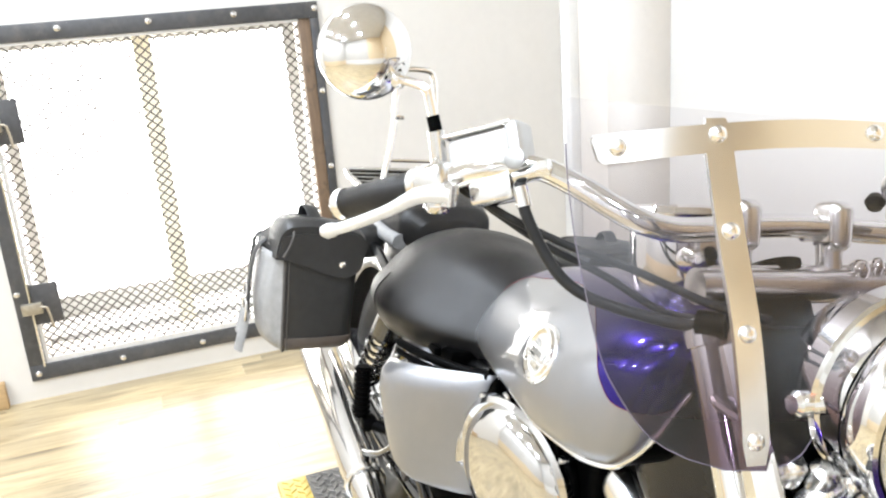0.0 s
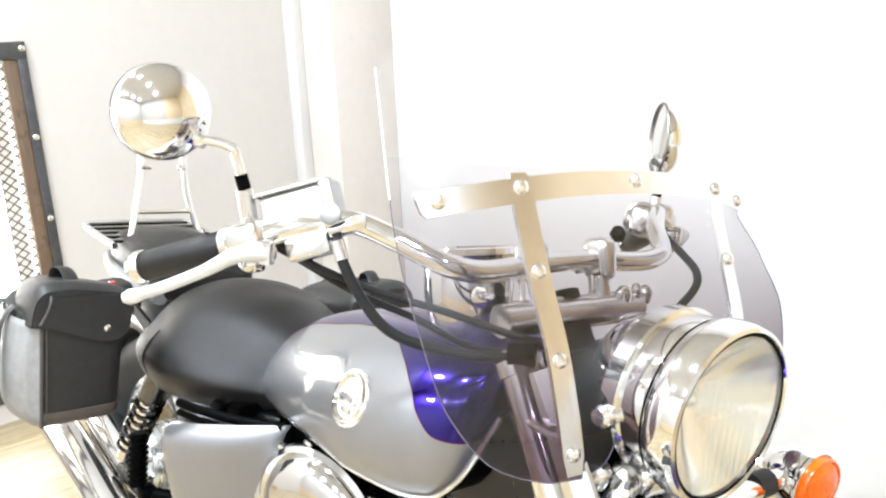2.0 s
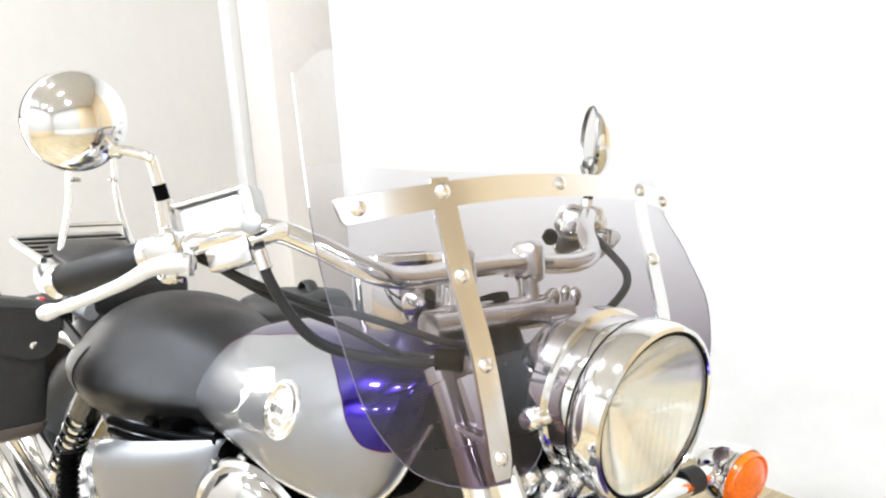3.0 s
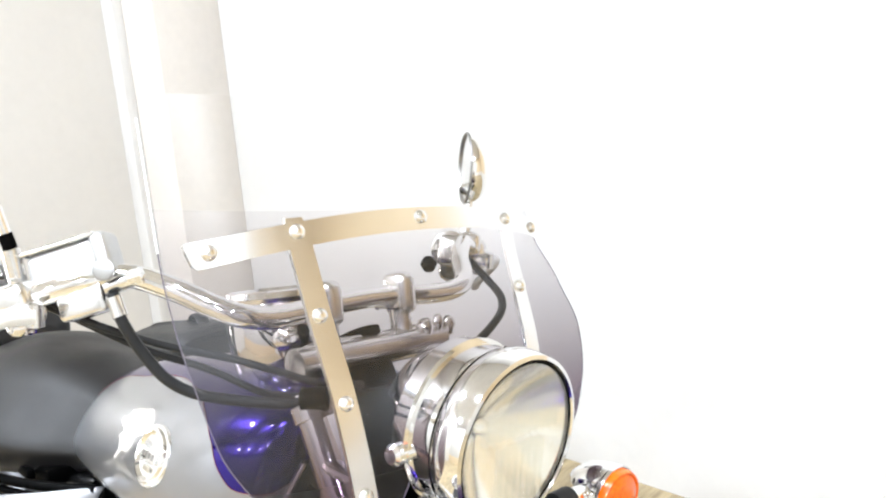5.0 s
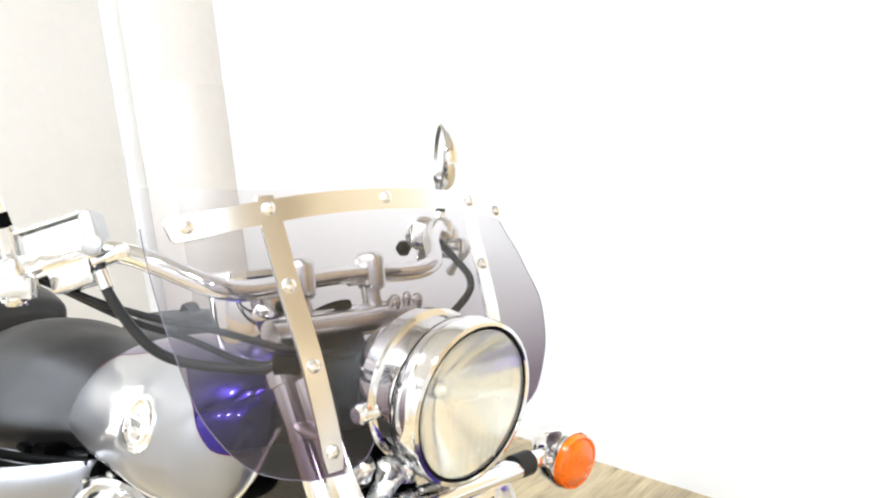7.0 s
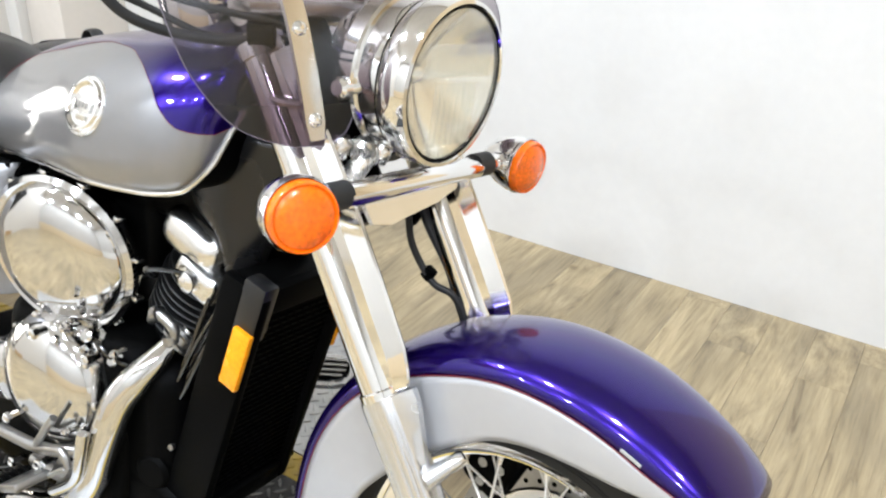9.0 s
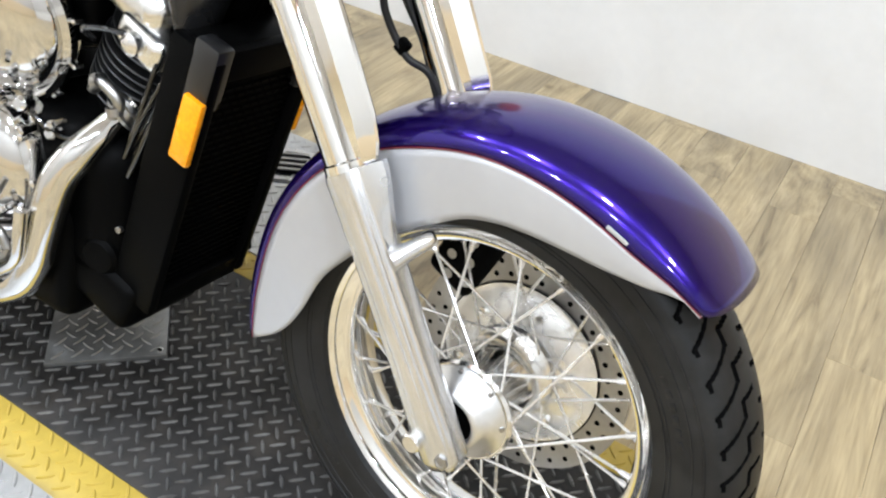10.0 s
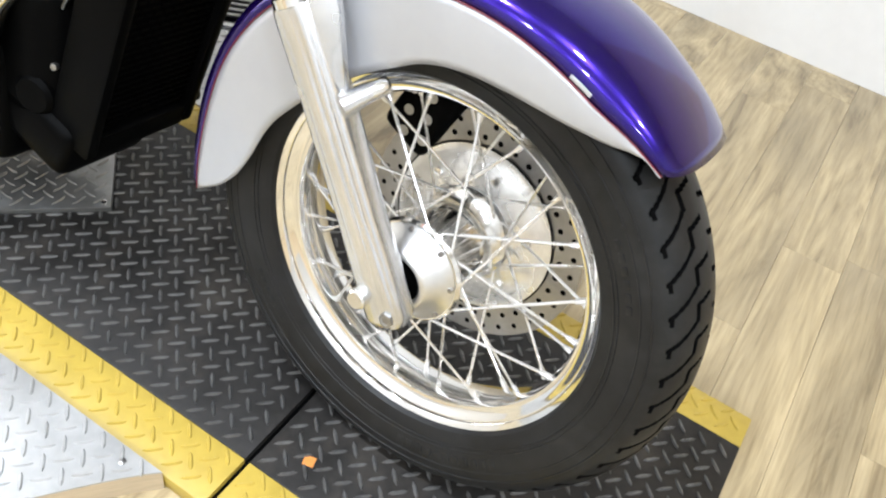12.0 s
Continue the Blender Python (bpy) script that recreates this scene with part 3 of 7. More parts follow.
def side_platform(name, outline, label, high=0.0262):
    root = thing(name, label, "side platform", IN_ROOM)
    top = FLOOR + high + 0.003
    part("board", slab(bmesh.new(), outline, high - 0.0002, Matrix.Translation((0, 0, FLOOR))), M_PLY, root, "pale plywood board edge")
    part("cover_plate", slab(bmesh.new(), outline, 0.003, Matrix.Translation((0, 0, FLOOR + high))), M_ALU_PLATE, root, "bright aluminium tread plate")
    xs, ys = [p[0] for p in outline], [p[1] for p in outline]

    def inside(u, v):
        hit = False
        for k in range(len(outline)):
            (x0, y0), (x1, y1) = outline[k - 1], outline[k]
            if (y0 > v) != (y1 > v) and u < (x1 - x0) * (v - y0) / (y1 - y0) + x0:
                hit = not hit
        return hit

    bm = bmesh.new()
    treads(bm, min(xs), max(xs), min(ys), max(ys), top, inside=inside)
    part("treads", bm, M_ALU_PLATE, root, "", "stuff", sharp=0.3)
    bm = bmesh.new()
    lathe(bm, [(0, 0.005), (0.0015, 0.005), (0.0022, 0.003), (0.0022, 0.0)], (max(xs) - 0.05, -0.266 if max(ys) < 0 else 0.40, top), (0, 0, 1), 12)
    part("screw", bm, M_STEEL, root)


arc = [(-0.181 - 0.113 * (k / 8) ** 0.9, -0.247 - 0.139 * (k / 8)) for k in range(9)] + [(-0.350, -0.443), (-0.439, -0.502), (-0.547, -0.541), (-0.705, -0.561)]
side_platform("side_platform", arc + [(-1.35, -0.56), (-1.35, -0.247)], "bright aluminium tread-plate side step with rounded front and plywood edge", 0.041)
arc = [(-0.45, 0.364), (-0.50, 0.46), (-0.56, 0.58), (-0.66, 0.70), (-0.80, 0.78), (-1.35, 0.78), (-1.35, 0.364)]
side_platform("side_platform", arc, "bright aluminium tread-plate step beside the far platform edge")


def jack_plate():
    root = thing("jack_plate", "grey diamond tread-plate square lying on the platform", "metal plate", IN_ROOM @ Matrix.Translation((-0.722, 0.040, 0.002)) @ Matrix.Rotation(radians(44), 4, "Z"))
    part("plate", block(bmesh.new(), (0, 0, 0.005), (0.198, 0.160, 0.010), bevel=0.0015), M_ALU_GREY, root)
    bm = bmesh.new()
    treads(bm, -0.095, 0.095, -0.077, 0.077, 0.010, pitch=0.0225)
    part("treads", bm, M_ALU_GREY, root, "", "stuff", sharp=0.3)
    bm = bmesh.new()
    lathe(bm, [(0, 0.006), (0.003, 0.005), (0.004, 0.0)], (0.088, -0.068, 0.010), (0, 0, 1), 10)
    part("screw", bm, M_CHROME_SOFT, root)


jack_plate()
bm = bmesh.new()
block(bm, (0, 0, 0.0006), (0.016, 0.015, 0.0008), turn(0, 0, 20))
chip = part("paint_chip", bm, mat("orange_chip", (0.55, 0.20, 0.04), 0.6), None)
tagged(chip, "small orange scuffed paint chip on the tread plate", "paint chip")
chip.matrix_basis = Matrix.Translation((-0.038, -0.117, 0.0))


# ---- the motorcycle: x ahead, y to its left, z up from the front tyre's contact ----
AXLE = V(0, 0, 0.324)
RAKE = 0.67
STEER = radians(3.4)     # the body stands turned by this against the front wheel
BODY = Matrix.Translation((-0.42, 0, 0)) @ Matrix.Rotation(STEER, 4, "Z") @ Matrix.Translation((0.42, 0, 0))
bike = thing("motorcycle", "silver and purple cruiser motorcycle with chrome trim, leaning on its stand", "motorcycle", IN_BIKE)


def bpart(name, bm, material, parent=bike, label="", sharp=0.75, kind=""):
    """A part of the body behind the steering head."""
    bm.transform(BODY)
    return part(name, bm, material, parent, label, kind, sharp)


def fork_x(z):
    return -(z - 0.324) * RAKE


def wheel_point(deg, r, y, x=0.0):
    a = radians(deg)
    return V(x + r * math.cos(a), y, 0.324 + r * math.sin(a))


# ---- front wheel ----
TYRE = [(0.0430, 0.226), (0.0480, 0.229), (0.0535, 0.243), (0.0590, 0.262), (0.0605, 0.278), (0.0590, 0.292), (0.0545, 0.303),
        (0.0450, 0.3125), (0.0330, 0.3195), (0.0180, 0.3245), (0.0, 0.3262)]


def tyre_mesh(scale_y=1.0, around=1200, across=96, grooves=True):
    side = TYRE + [(-y, r) for y, r in TYRE[-2::-1]]
    line = spline([(y * scale_y, 0, r) for y, r in side], 8)
    total = [0.0]
    for a, b in zip(line, line[1:]):
        total.append(total[-1] + (b - a).length)
    # sparse along the side walls, dense over the tread
    first = next(k for k, p in enumerate(line) if p.z > 0.289)
    a, b = total[first], total[-1] - total[first]
    stations = [a * k / 10 for k in range(10)] + [a + (b - a) * k / across for k in range(across + 1)] + [b + a * k / 10 for k in range(1, 11)]
    prof = []
    for s in stations:
        i = min(max(int(np.searchsorted(total, s)) - 1, 0), len(line) - 2)
        f = (s - total[i]) / (total[i + 1] - total[i])
        prof.append(line[i].lerp(line[i + 1], f))
    rows = []
    pitch = 360.0 / 52
    for n in range(around):
        deg = 360.0 * n / around
        row = []
        for p in prof:
            y, r = p.x / scale_y, p.z
            cut = 0.0
            if grooves and r > 0.290:
                # hooked, stepped grooves from the shoulder to the crown, mirrored by half a pitch
                s = abs(y) / 0.055
                ph = deg + (0 if y > 0 else pitch / 2)
                way = 5.0 * (0.98 - s) / 0.50 if s > 0.48 else 5.0 + 3.1 + 2.4 * (0.48 - s)
                d = (ph - way) % pitch
                if 0.06 < s < 0.99 and min(d, pitch - d) < 0.34:
                    cut = 0.0060
                if abs(s - 0.48) < 0.045 and (ph - 4.8) % pitch < 3.4:
                    cut = 0.0060
                if 0.945 < s < 0.985 and (ph + 1.5) % pitch < 1.7:
                    cut = 0.0060
            row.append(wheel_point(deg, r - cut, p.x))
        rows.append(row)
    bm = bmesh.new()
    skin(bm, rows, loop=True)
    return bm


def spoked_wheel(name, parent, label):
    hub_parts = part(name, lathe(bmesh.new(), [(-0.072, 0.0), (-0.072, 0.020), (-0.066, 0.030), (-0.062, 0.063), (-0.058, 0.066), (-0.054, 0.065), (-0.050, 0.040),
                                               (-0.020, 0.034), (0.030, 0.036), (0.046, 0.046), (0.052, 0.060), (0.058, 0.062), (0.060, 0.0)], AXLE, (0, 1, 0), 56), M_CHROME_SOFT, parent, label)
    wheel = hub_parts
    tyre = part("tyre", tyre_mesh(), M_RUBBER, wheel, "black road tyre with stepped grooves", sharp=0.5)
    tyre.data.materials.append(M_GROOVE_SHADE)
    # faces sunk into a groove take the painted shade colour
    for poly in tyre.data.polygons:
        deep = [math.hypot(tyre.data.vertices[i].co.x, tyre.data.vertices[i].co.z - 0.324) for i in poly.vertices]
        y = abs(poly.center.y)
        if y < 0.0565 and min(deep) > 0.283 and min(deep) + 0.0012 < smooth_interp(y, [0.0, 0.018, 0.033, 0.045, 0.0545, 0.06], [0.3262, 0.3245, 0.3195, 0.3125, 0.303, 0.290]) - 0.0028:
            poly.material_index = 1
    for y, r in ((0.0600, 0.2885),):
        for side in (-1, 1):
            bm = bmesh.new()
            tube(bm, [wheel_point(3 * k, r, side * y) for k in range(120)], 0.0011, 6, closed=True)
            part("sidewall_rib", bm, M_RUBBER, wheel)
    flank = [p for p in spline([(y, 0, r) for y, r in TYRE], 8)]
    wall_y = lambda r: min(flank, key=lambda p: abs(p.z - r)).x
    for r in (0.2465, 0.2515, 0.2765):
        bm = bmesh.new()
        tube(bm, [wheel_point(3 * k, r, -wall_y(r)) for k in range(120)], 0.0009, 6, closed=True)
        part("sidewall_rib", bm, M_RUBBER, wheel)
    # raised lettering on the side wall as plain bars
    for start, count in ((282, 11), (110, 11), (215, 6), (25, 6)):
        for k in range(count):
            a = start + 3.1 * k
            p = wheel_point(a, 0.264, -wall_y(0.264))
            tilt = math.atan2(wall_y(0.270) - wall_y(0.258), 0.012)
            bm = bmesh.new()
            block(bm, p, (0.0095, 0.0014, 0.0125 if count > 6 else 0.007), turn(0, 90 - a, 0) @ turn(math.degrees(tilt), 0, 0), 0.0004)
            part("raised_bar", bm, M_RUBBER, wheel)
    rim = [(-0.0465, 0.2365), (-0.0480, 0.2345), (-0.0465, 0.2310), (-0.0425, 0.2270), (-0.0405, 0.2205), (-0.0385, 0.2190), (-0.0372, 0.2212), (-0.0352, 0.2208), (-0.0340, 0.2165), (-0.0290, 0.2130), (-0.0260, 0.2030),
           (-0.0190, 0.1990), (0.0, 0.1975), (0.0190, 0.1990), (0.0260, 0.2030), (0.0290, 0.2130), (0.0340, 0.2165), (0.0400, 0.2200), (0.0425, 0.2270),
           (0.0465, 0.2310), (0.0480, 0.2345), (0.0465, 0.2365), (0.0400, 0.2330), (0.0, 0.2080), (-0.0400, 0.2330)]
    part("rim", lathe(bmesh.new(), rim, AXLE, (0, 1, 0), 128, closed=True), M_CHROME, wheel, "polished chrome wire-wheel rim")
    # forty spokes, crossing, each with its nipple
    count = 40
    for k in range(count):
        right = k % 2 == 0
        back = (k // 2) % 2 == 0
        y, r = (-0.056, 0.058) if right else (0.055, 0.054)
        lie = 360.0 * k / count
        lean_ = (46 if back else -46)
        p = wheel_point(lie + lean_, r, y + (0.003 if back else -0.003))
        q = wheel_point(lie, 0.2035, -0.010 if right else 0.010)
        d = (q - p).normalized()
        bm = bmesh.new()
        tube(bm, [p, q - d * 0.016], 0.0019, 8)
        spoke = part("spoke", bm, M_SPOKE, wheel)
        bm = bmesh.new()
        tube(bm, [q - d * 0.019, q - d * 0.012, q], [0.0030, 0.0040, 0.0040], 7)
        part("nipple", bm, M_SPOKE, wheel)
    # drilled disc on the left, on its bright carrier
    bm = bmesh.new()
    rings = 96
    disc = []
    prof = [(0.0735, 0.112), (0.0735, 0.1545), (0.0785, 0.1545), (0.0785, 0.112)]
    lathe(bm, prof, AXLE, (0, 1, 0), rings, closed=True)
    part("brake_disc", bm, M_STEEL, wheel, "drilled steel brake disc")
    holes = bmesh.new()
    for k in range(36):
        for j, r in enumerate((0.125, 0.142)):
            c = wheel_point(k * 10 + j * 5.0, r, 0.0732)
            lathe(holes, [(0.0, 0.0), (0.0, 0.0038)], c, (0, -1, 0), 10)
    part("hole_pattern", holes, M_BLACK_MATT, wheel, "", "stuff")
    part("disc_gap", lathe(bmesh.new(), [(0.0712, 0.1128), (0.0712, 0.1150)], AXLE, (0, 1, 0), 96), M_BLACK_MATT, wheel)
    part("disc_carrier", lathe(bmesh.new(), [(0.058, 0.0), (0.058, 0.058), (0.064, 0.070), (0.066, 0.098), (0.0715, 0.104), (0.0715, 0.113), (0.0745, 0.113), (0.0745, 0.0)], AXLE, (0, 1, 0), 64), M_ALU, wheel, "bright aluminium disc carrier")
    bm = bmesh.new()
    for k in range(6):
        lathe(bm, [(0.0, 0.006), (-0.005, 0.006), (-0.006, 0.0)], wheel_point(k * 60 + 20, 0.083, 0.066), (0, 1, 0), 6)
    part("disc_bolts", bm, M_CHROME_SOFT, wheel, "", "stuff")
    part("axle", lathe(bmesh.new(), [(-0.098, 0.0), (-0.098, 0.013), (-0.070, 0.013), (-0.070, 0.0)], AXLE, (0, 1, 0), 24), M_BLACK, wheel, "black axle spacer")
    bm = bmesh.new()
    lathe(bm, [(-0.063, 0.061), (-0.066, 0.056), (-0.071, 0.050), (-0.079, 0.043), (-0.087, 0.038), (-0.090, 0.034), (-0.090, 0.031), (-0.087, 0.0285), (-0.082, 0.0275)], AXLE, (0, 1, 0), 56)
    part("hub_cap", bm, M_TURNED, wheel, "bright turned hub cone")
    part("bore", lathe(bmesh.new(), [(-0.0835, 0.0), (-0.0835, 0.0282)], AXLE, (0, 1, 0), 32), M_BLACK_MATT, wheel, "dark axle bore")
    for k in range(8):
        bm = bmesh.new()
        lathe(bm, [(0.0, 0.0032), (0.004, 0.0032), (0.005, 0.0)], wheel_point(k * 45 + 12, 0.0575, -0.0640), (0, -1, 0), 8)
        part("hub_rivet", bm, M_STEEL, wheel)


spoked_wheel("front_wheel", bike, "wire-spoked front wheel with bright hub")


# ---- front mudguard: purple crown, silver skirts, red pinstripe ----
CUT = ([49, 54, 60, 70, 80, 90, 98, 107, 125, 142, 157, 170, 180, 187, 191], [0.338, 0.334, 0.310, 0.286, 0.274, 0.266, 0.258, 0.244, 0.228, 0.224, 0.230, 0.236, 0.252, 0.280, 0.318])
LINE = ([49, 55, 67, 80, 95, 113, 130, 150, 171, 191], [0.3385, 0.335, 0.325, 0.3265, 0.328, 0.325, 0.326, 0.322, 0.316, 0.323])
CROWN = ([49, 60, 75, 93, 120, 150, 191], [0.363, 0.365, 0.366, 0.366, 0.362, 0.356, 0.350])
HALF = ([49, 55, 70, 95, 140, 191], [0.070, 0.078, 0.086, 0.090, 0.090, 0.086])


def guard_rows(a, b, n, u0, u1, m, inset=0.0):
    """Rows across the mudguard between two shares of its side: 0 crown, 1 paint line, 2 skirt edge."""
    rows = []
    for i in range(n + 1):
        base = a + (b - a) * i / n
        deg = base
        top, line, cut, half = (smooth_interp(deg, *t) for t in (CROWN, LINE, CUT, HALF))
        cut = min(cut, line - 0.0008)
        row = []
        for j in range(m + 1):
            s = u0 + (u1 - u0) * j / m
            if s <= 1:
                y = -half * math.sin(s * math.pi / 2) ** 0.92
                r = line + (top - line) * max(math.cos(s * math.pi / 2), 0.0) ** 0.85
            else:
                y = -half - 0.0015 * math.sin((s - 1) * math.pi)
                r = line + (cut - line) * (s - 1)
            # the crown reaches further ahead than the sides, so that its lip is round
            ahead = 2.0 * max(0.0, 1 - min(s, 1.0) ** 2.2) * max(0.0, 1 - (base - a) / 22)
            row.append(wheel_point(deg - ahead, r - inset - 0.006 * (ahead / 2.0) ** 2, y + (inset if y < -0.02 else 0)))
        rows.append(row)
    return rows


def both_sides(bm, rows):
    skin(bm, rows)
    skin(bm, [[V(p.x, -p.y, p.z) for p in row] for row in rows])
    bmesh.ops.remove_doubles(bm, verts=bm.verts[:], dist=4e-4)
    return bm


def front_mudguard():
    bm = both_sides(bmesh.new(), guard_rows(51.0, 191, 72, 0.0, 1.0, 14))
    guard = part("front_mudguard", bm, M_PURPLE, bike, "deep purple pearl mudguard crown over silver skirts")
    solid = guard.modifiers.new("sheet", "SOLIDIFY")
    solid.thickness, solid.offset = 0.0025, -1
    for s in (-1, 1):
        rows = guard_rows(51.0, 191, 72, 1.0, 2.0, 8)
        if s > 0:
            rows = [[V(p.x, -p.y, p.z) for p in row] for row in rows]
        bm = bmesh.new()
        skin(bm, rows)
        skirt = part("skirt", bm, M_SILVER_FLAT, guard, "flat silver-grey painted skirt")
        solid = skirt.modifiers.new("sheet", "SOLIDIFY")
        solid.thickness, solid.offset = 0.0025, 1 if s > 0 else -1
        pts = []
        for i in range(73):
            deg = 51.0 + 140.0 * i / 72
            pts.append(wheel_point(deg, smooth_interp(deg, *LINE), s * (smooth_interp(deg, *HALF) + 0.0006)))
        bm = bmesh.new()
        tube(bm, pts, 0.0008, 6)
        part("pinstripe", bm, M_RED, guard)


front_mudguard()
bm = bmesh.new()
tube(bm, [wheel_point(71.4 - 0.44 * k, 0.3292 + 0.0001 * k, -0.0862) for k in range(11)], 0.001, 8, flat=(0.0005, 0.0022))
part("sticker", bm, M_SILVER_FLAT, bpy.data.objects["front_mudguard"], "small pale label strip")


# ---- fork ----
def fork_point(z, y, ahead=0.0):
    return V(fork_x(z) + ahead, y, z)


LUG_A, LUG_B = V(-0.097, -0.122, 0.511), V(-0.077, -0.092, 0.533)


FLUTES = (3.9, 4.45, 5.0, 5.55)
MIRRORED = tuple(6.28318 - f for f in FLUTES)


def fork_leg(s):
    y = s * 0.114
    d = V(-RAKE, 0, 1).normalized()
    bm = bmesh.new()
    rows = []
    table = [(0.288, 0.004, 0.012), (0.290, 0.020, 0.016), (0.300, 0.028, 0.021), (0.345, 0.0285, 0.022), (0.40, 0.0265, 0.0225), (0.50, 0.0265, 0.024), (0.55, 0.0275, 0.025), (0.578, 0.028, 0.026), (0.585, 0.027, 0.025)]
    for z, wx, wy in table:
        c = fork_point(z, y)
        u = d.cross(V(0, 1, 0)).normalized()
        deep = 0.0 if z < 0.33 or z > 0.56 else 1.0
        ring_ = []
        for t in [6.28318 * k / 72 for k in range(72)]:
            flute = 1 - 0.075 * deep * max(math.exp(-((t % 6.28318 - f) / 0.085) ** 2) for f in (FLUTES if s < 0 else MIRRORED))
            ring_.append(c + u * (flute * wx * math.copysign(abs(math.cos(t)) ** 0.72, math.cos(t))) + V(0, flute * wy * math.copysign(abs(math.sin(t)) ** 0.72, math.sin(t)), 0))
        rows.append(ring_)
    skin(bm, rows, ring=True, caps=True)
    leg = part("fork_leg", bm, M_FORK, bike, "satin silver lower fork leg")
    bm = bmesh.new()
    lathe(bm, [(0.0, 0.012), (0.010, 0.012), (0.012, 0.010), (0.012, 0.0)], fork_point(0.316, y + s * 0.019, -0.020), (0, s, 0), 20)
    part("pinch_bolt", bm, M_CHROME_SOFT, leg)
    bm = bmesh.new()
    lathe(bm, [(0.0, 0.009), (0.004, 0.009), (0.005, 0.006), (0.003, 0.005), (0.003, 0.0)], fork_point(0.309, y + s * 0.019, 0.014), (0, s, 0), 6)
    part("socket_bolt", bm, M_STEEL, leg)
    # lug that carries the mudguard
    bm = bmesh.new()
    p, q = LUG_A, LUG_B
    p, q = V(p.x, s * abs(p.y), p.z), V(q.x, s * abs(q.y), q.z)
    tube(bm, [p, p.lerp(q, 0.5), q], [0.014, 0.0105, 0.0085], 14)
    part("mudguard_lug", bm, M_FORK, leg)
    bm = bmesh.new()
    lathe(bm, [(-0.010, 0.0), (-0.010, 0.0095), (0.008, 0.0095), (0.011, 0.007), (0.011, 0.0)], q, q - p, 16)
    part("lug_bolt", bm, M_CHROME_SOFT, leg)
    # cast web ahead of the leg, down to the lug
    ahead = V(1, 0, RAKE).normalized()
    bm = bmesh.new()
    rows = []
    for z, far_ in ((0.585, 0.050), (0.575, 0.050), (0.550, 0.042), (0.525, 0.034), (0.505, 0.028), (0.495, 0.020)):
        c = fork_point(z, y)
        rows.append([c + ahead * a + V(0, b, 0) for a, b in ((0.0, -0.020), (far_ * 0.75, -0.013), (far_, -0.004), (far_, 0.004), (far_ * 0.75, 0.013), (0.0, 0.020))])
    skin(bm, rows, ring=True, caps=True)
    part("cast_web", bm, M_FORK, leg)
    # chrome tube behind a folded chrome fork cover
    bm = bmesh.new()
    zs = [0.575, 0.583, 0.62, 0.72, 0.79, 0.88, 0.935]
    tube(bm, [fork_point(z, y) for z in zs], 0.0255, 36)
    upper = part("fork_tube", bm, M_CHROME, bike, "mirror-bright chrome fork tube")
    bm = bmesh.new()
    rows = []
    for z, far_, wide in ((0.587, 0.042, 0.010), (0.600, 0.050, 0.012), (0.625, 0.057, 0.0135), (0.70, 0.060, 0.0135), (0.79, 0.061, 0.0135), (0.88, 0.056, 0.0135), (0.93, 0.050, 0.013)):
        c = fork_point(z, y)
        rows.append([c + ahead * a + V(0, b, 0) for a, b in ((0.012, -wide), (0.6 * far_, -wide * 0.86), (0.64 * far_, -wide * 0.78), (0.97 * far_, -0.003), (far_, 0.0), (0.97 * far_, 0.003), (0.64 * far_, wide * 0.78), (0.6 * far_, wide * 0.86), (0.012, wide))])
    skin(bm, rows, ring=True, caps=True)
    part("fork_cover", bm, M_CHROME, upper, "folded bright chrome fork cover", sharp=0.25)
    bm = bmesh.new()
    lathe(bm, [(-0.002, 0.0258), (-0.002, 0.0295), (0.016, 0.0295), (0.018, 0.0258)], fork_point(0.935, y), d, 32)
    part("collar", bm, M_CHROME, upper)
    bm = bmesh.new()
    lathe(bm, [(-0.006, 0.0258), (-0.005, 0.0280), (0.004, 0.0280), (0.006, 0.0258)], fork_point(0.588, y), d, 32)
    part("collar", bm, M_CHROME, upper)
    bm = bmesh.new()
    lathe(bm, [(0.0, 0.024), (0.010, 0.024), (0.014, 0.020), (0.014, 0.0)], fork_point(0.948, y), d, 6)
    part("cap_nut", bm, M_CHROME, upper)


for s in (-1, 1):
    fork_leg(s)

# yokes
tilt = turn(0, -math.degrees(math.atan(RAKE)), 0)
bm = bmesh.new()
block(bm, fork_point(0.775, 0, -0.012), (0.085, 0.235, 0.038), tilt, 0.014, 3)
lower = part("lower_yoke", bm, M_ALU, bike, "cast aluminium lower fork yoke")
for y in (-0.045, -0.01, 0.045):
    bm = bmesh.new()
    lathe(bm, [(0, 0.011), (0.008, 0.011), (0.011, 0.007), (0.011, 0.0)], fork_point(0.80, y, 0.028), (1, 0, 0.3), 6)
    part("bolt", bm, M_CHROME_SOFT, lower)
bm = bmesh.new()
tube(bm, spline([fork_point(0.80, -0.07, 0.02), fork_point(0.83, -0.055, 0.045), fork_point(0.85, 0.0, 0.055), fork_point(0.83, 0.055, 0.045), fork_point(0.80, 0.07, 0.02)], 5), 0.014, 12)
part("lamp_bracket", bm, M_ALU, bike, "cast headlamp bracket")
bm = bmesh.new()
tube(bm, [(-0.452, -0.118, 0.985), (-0.452, 0.118, 0.985)], 0.020, 20)
block(bm, (-0.470, 0, 0.985), (0.05, 0.20, 0.026), tilt, 0.008)
yoke = part("upper_yoke", bm, M_CHROME_SOFT, bike, "chromed upper fork yoke")
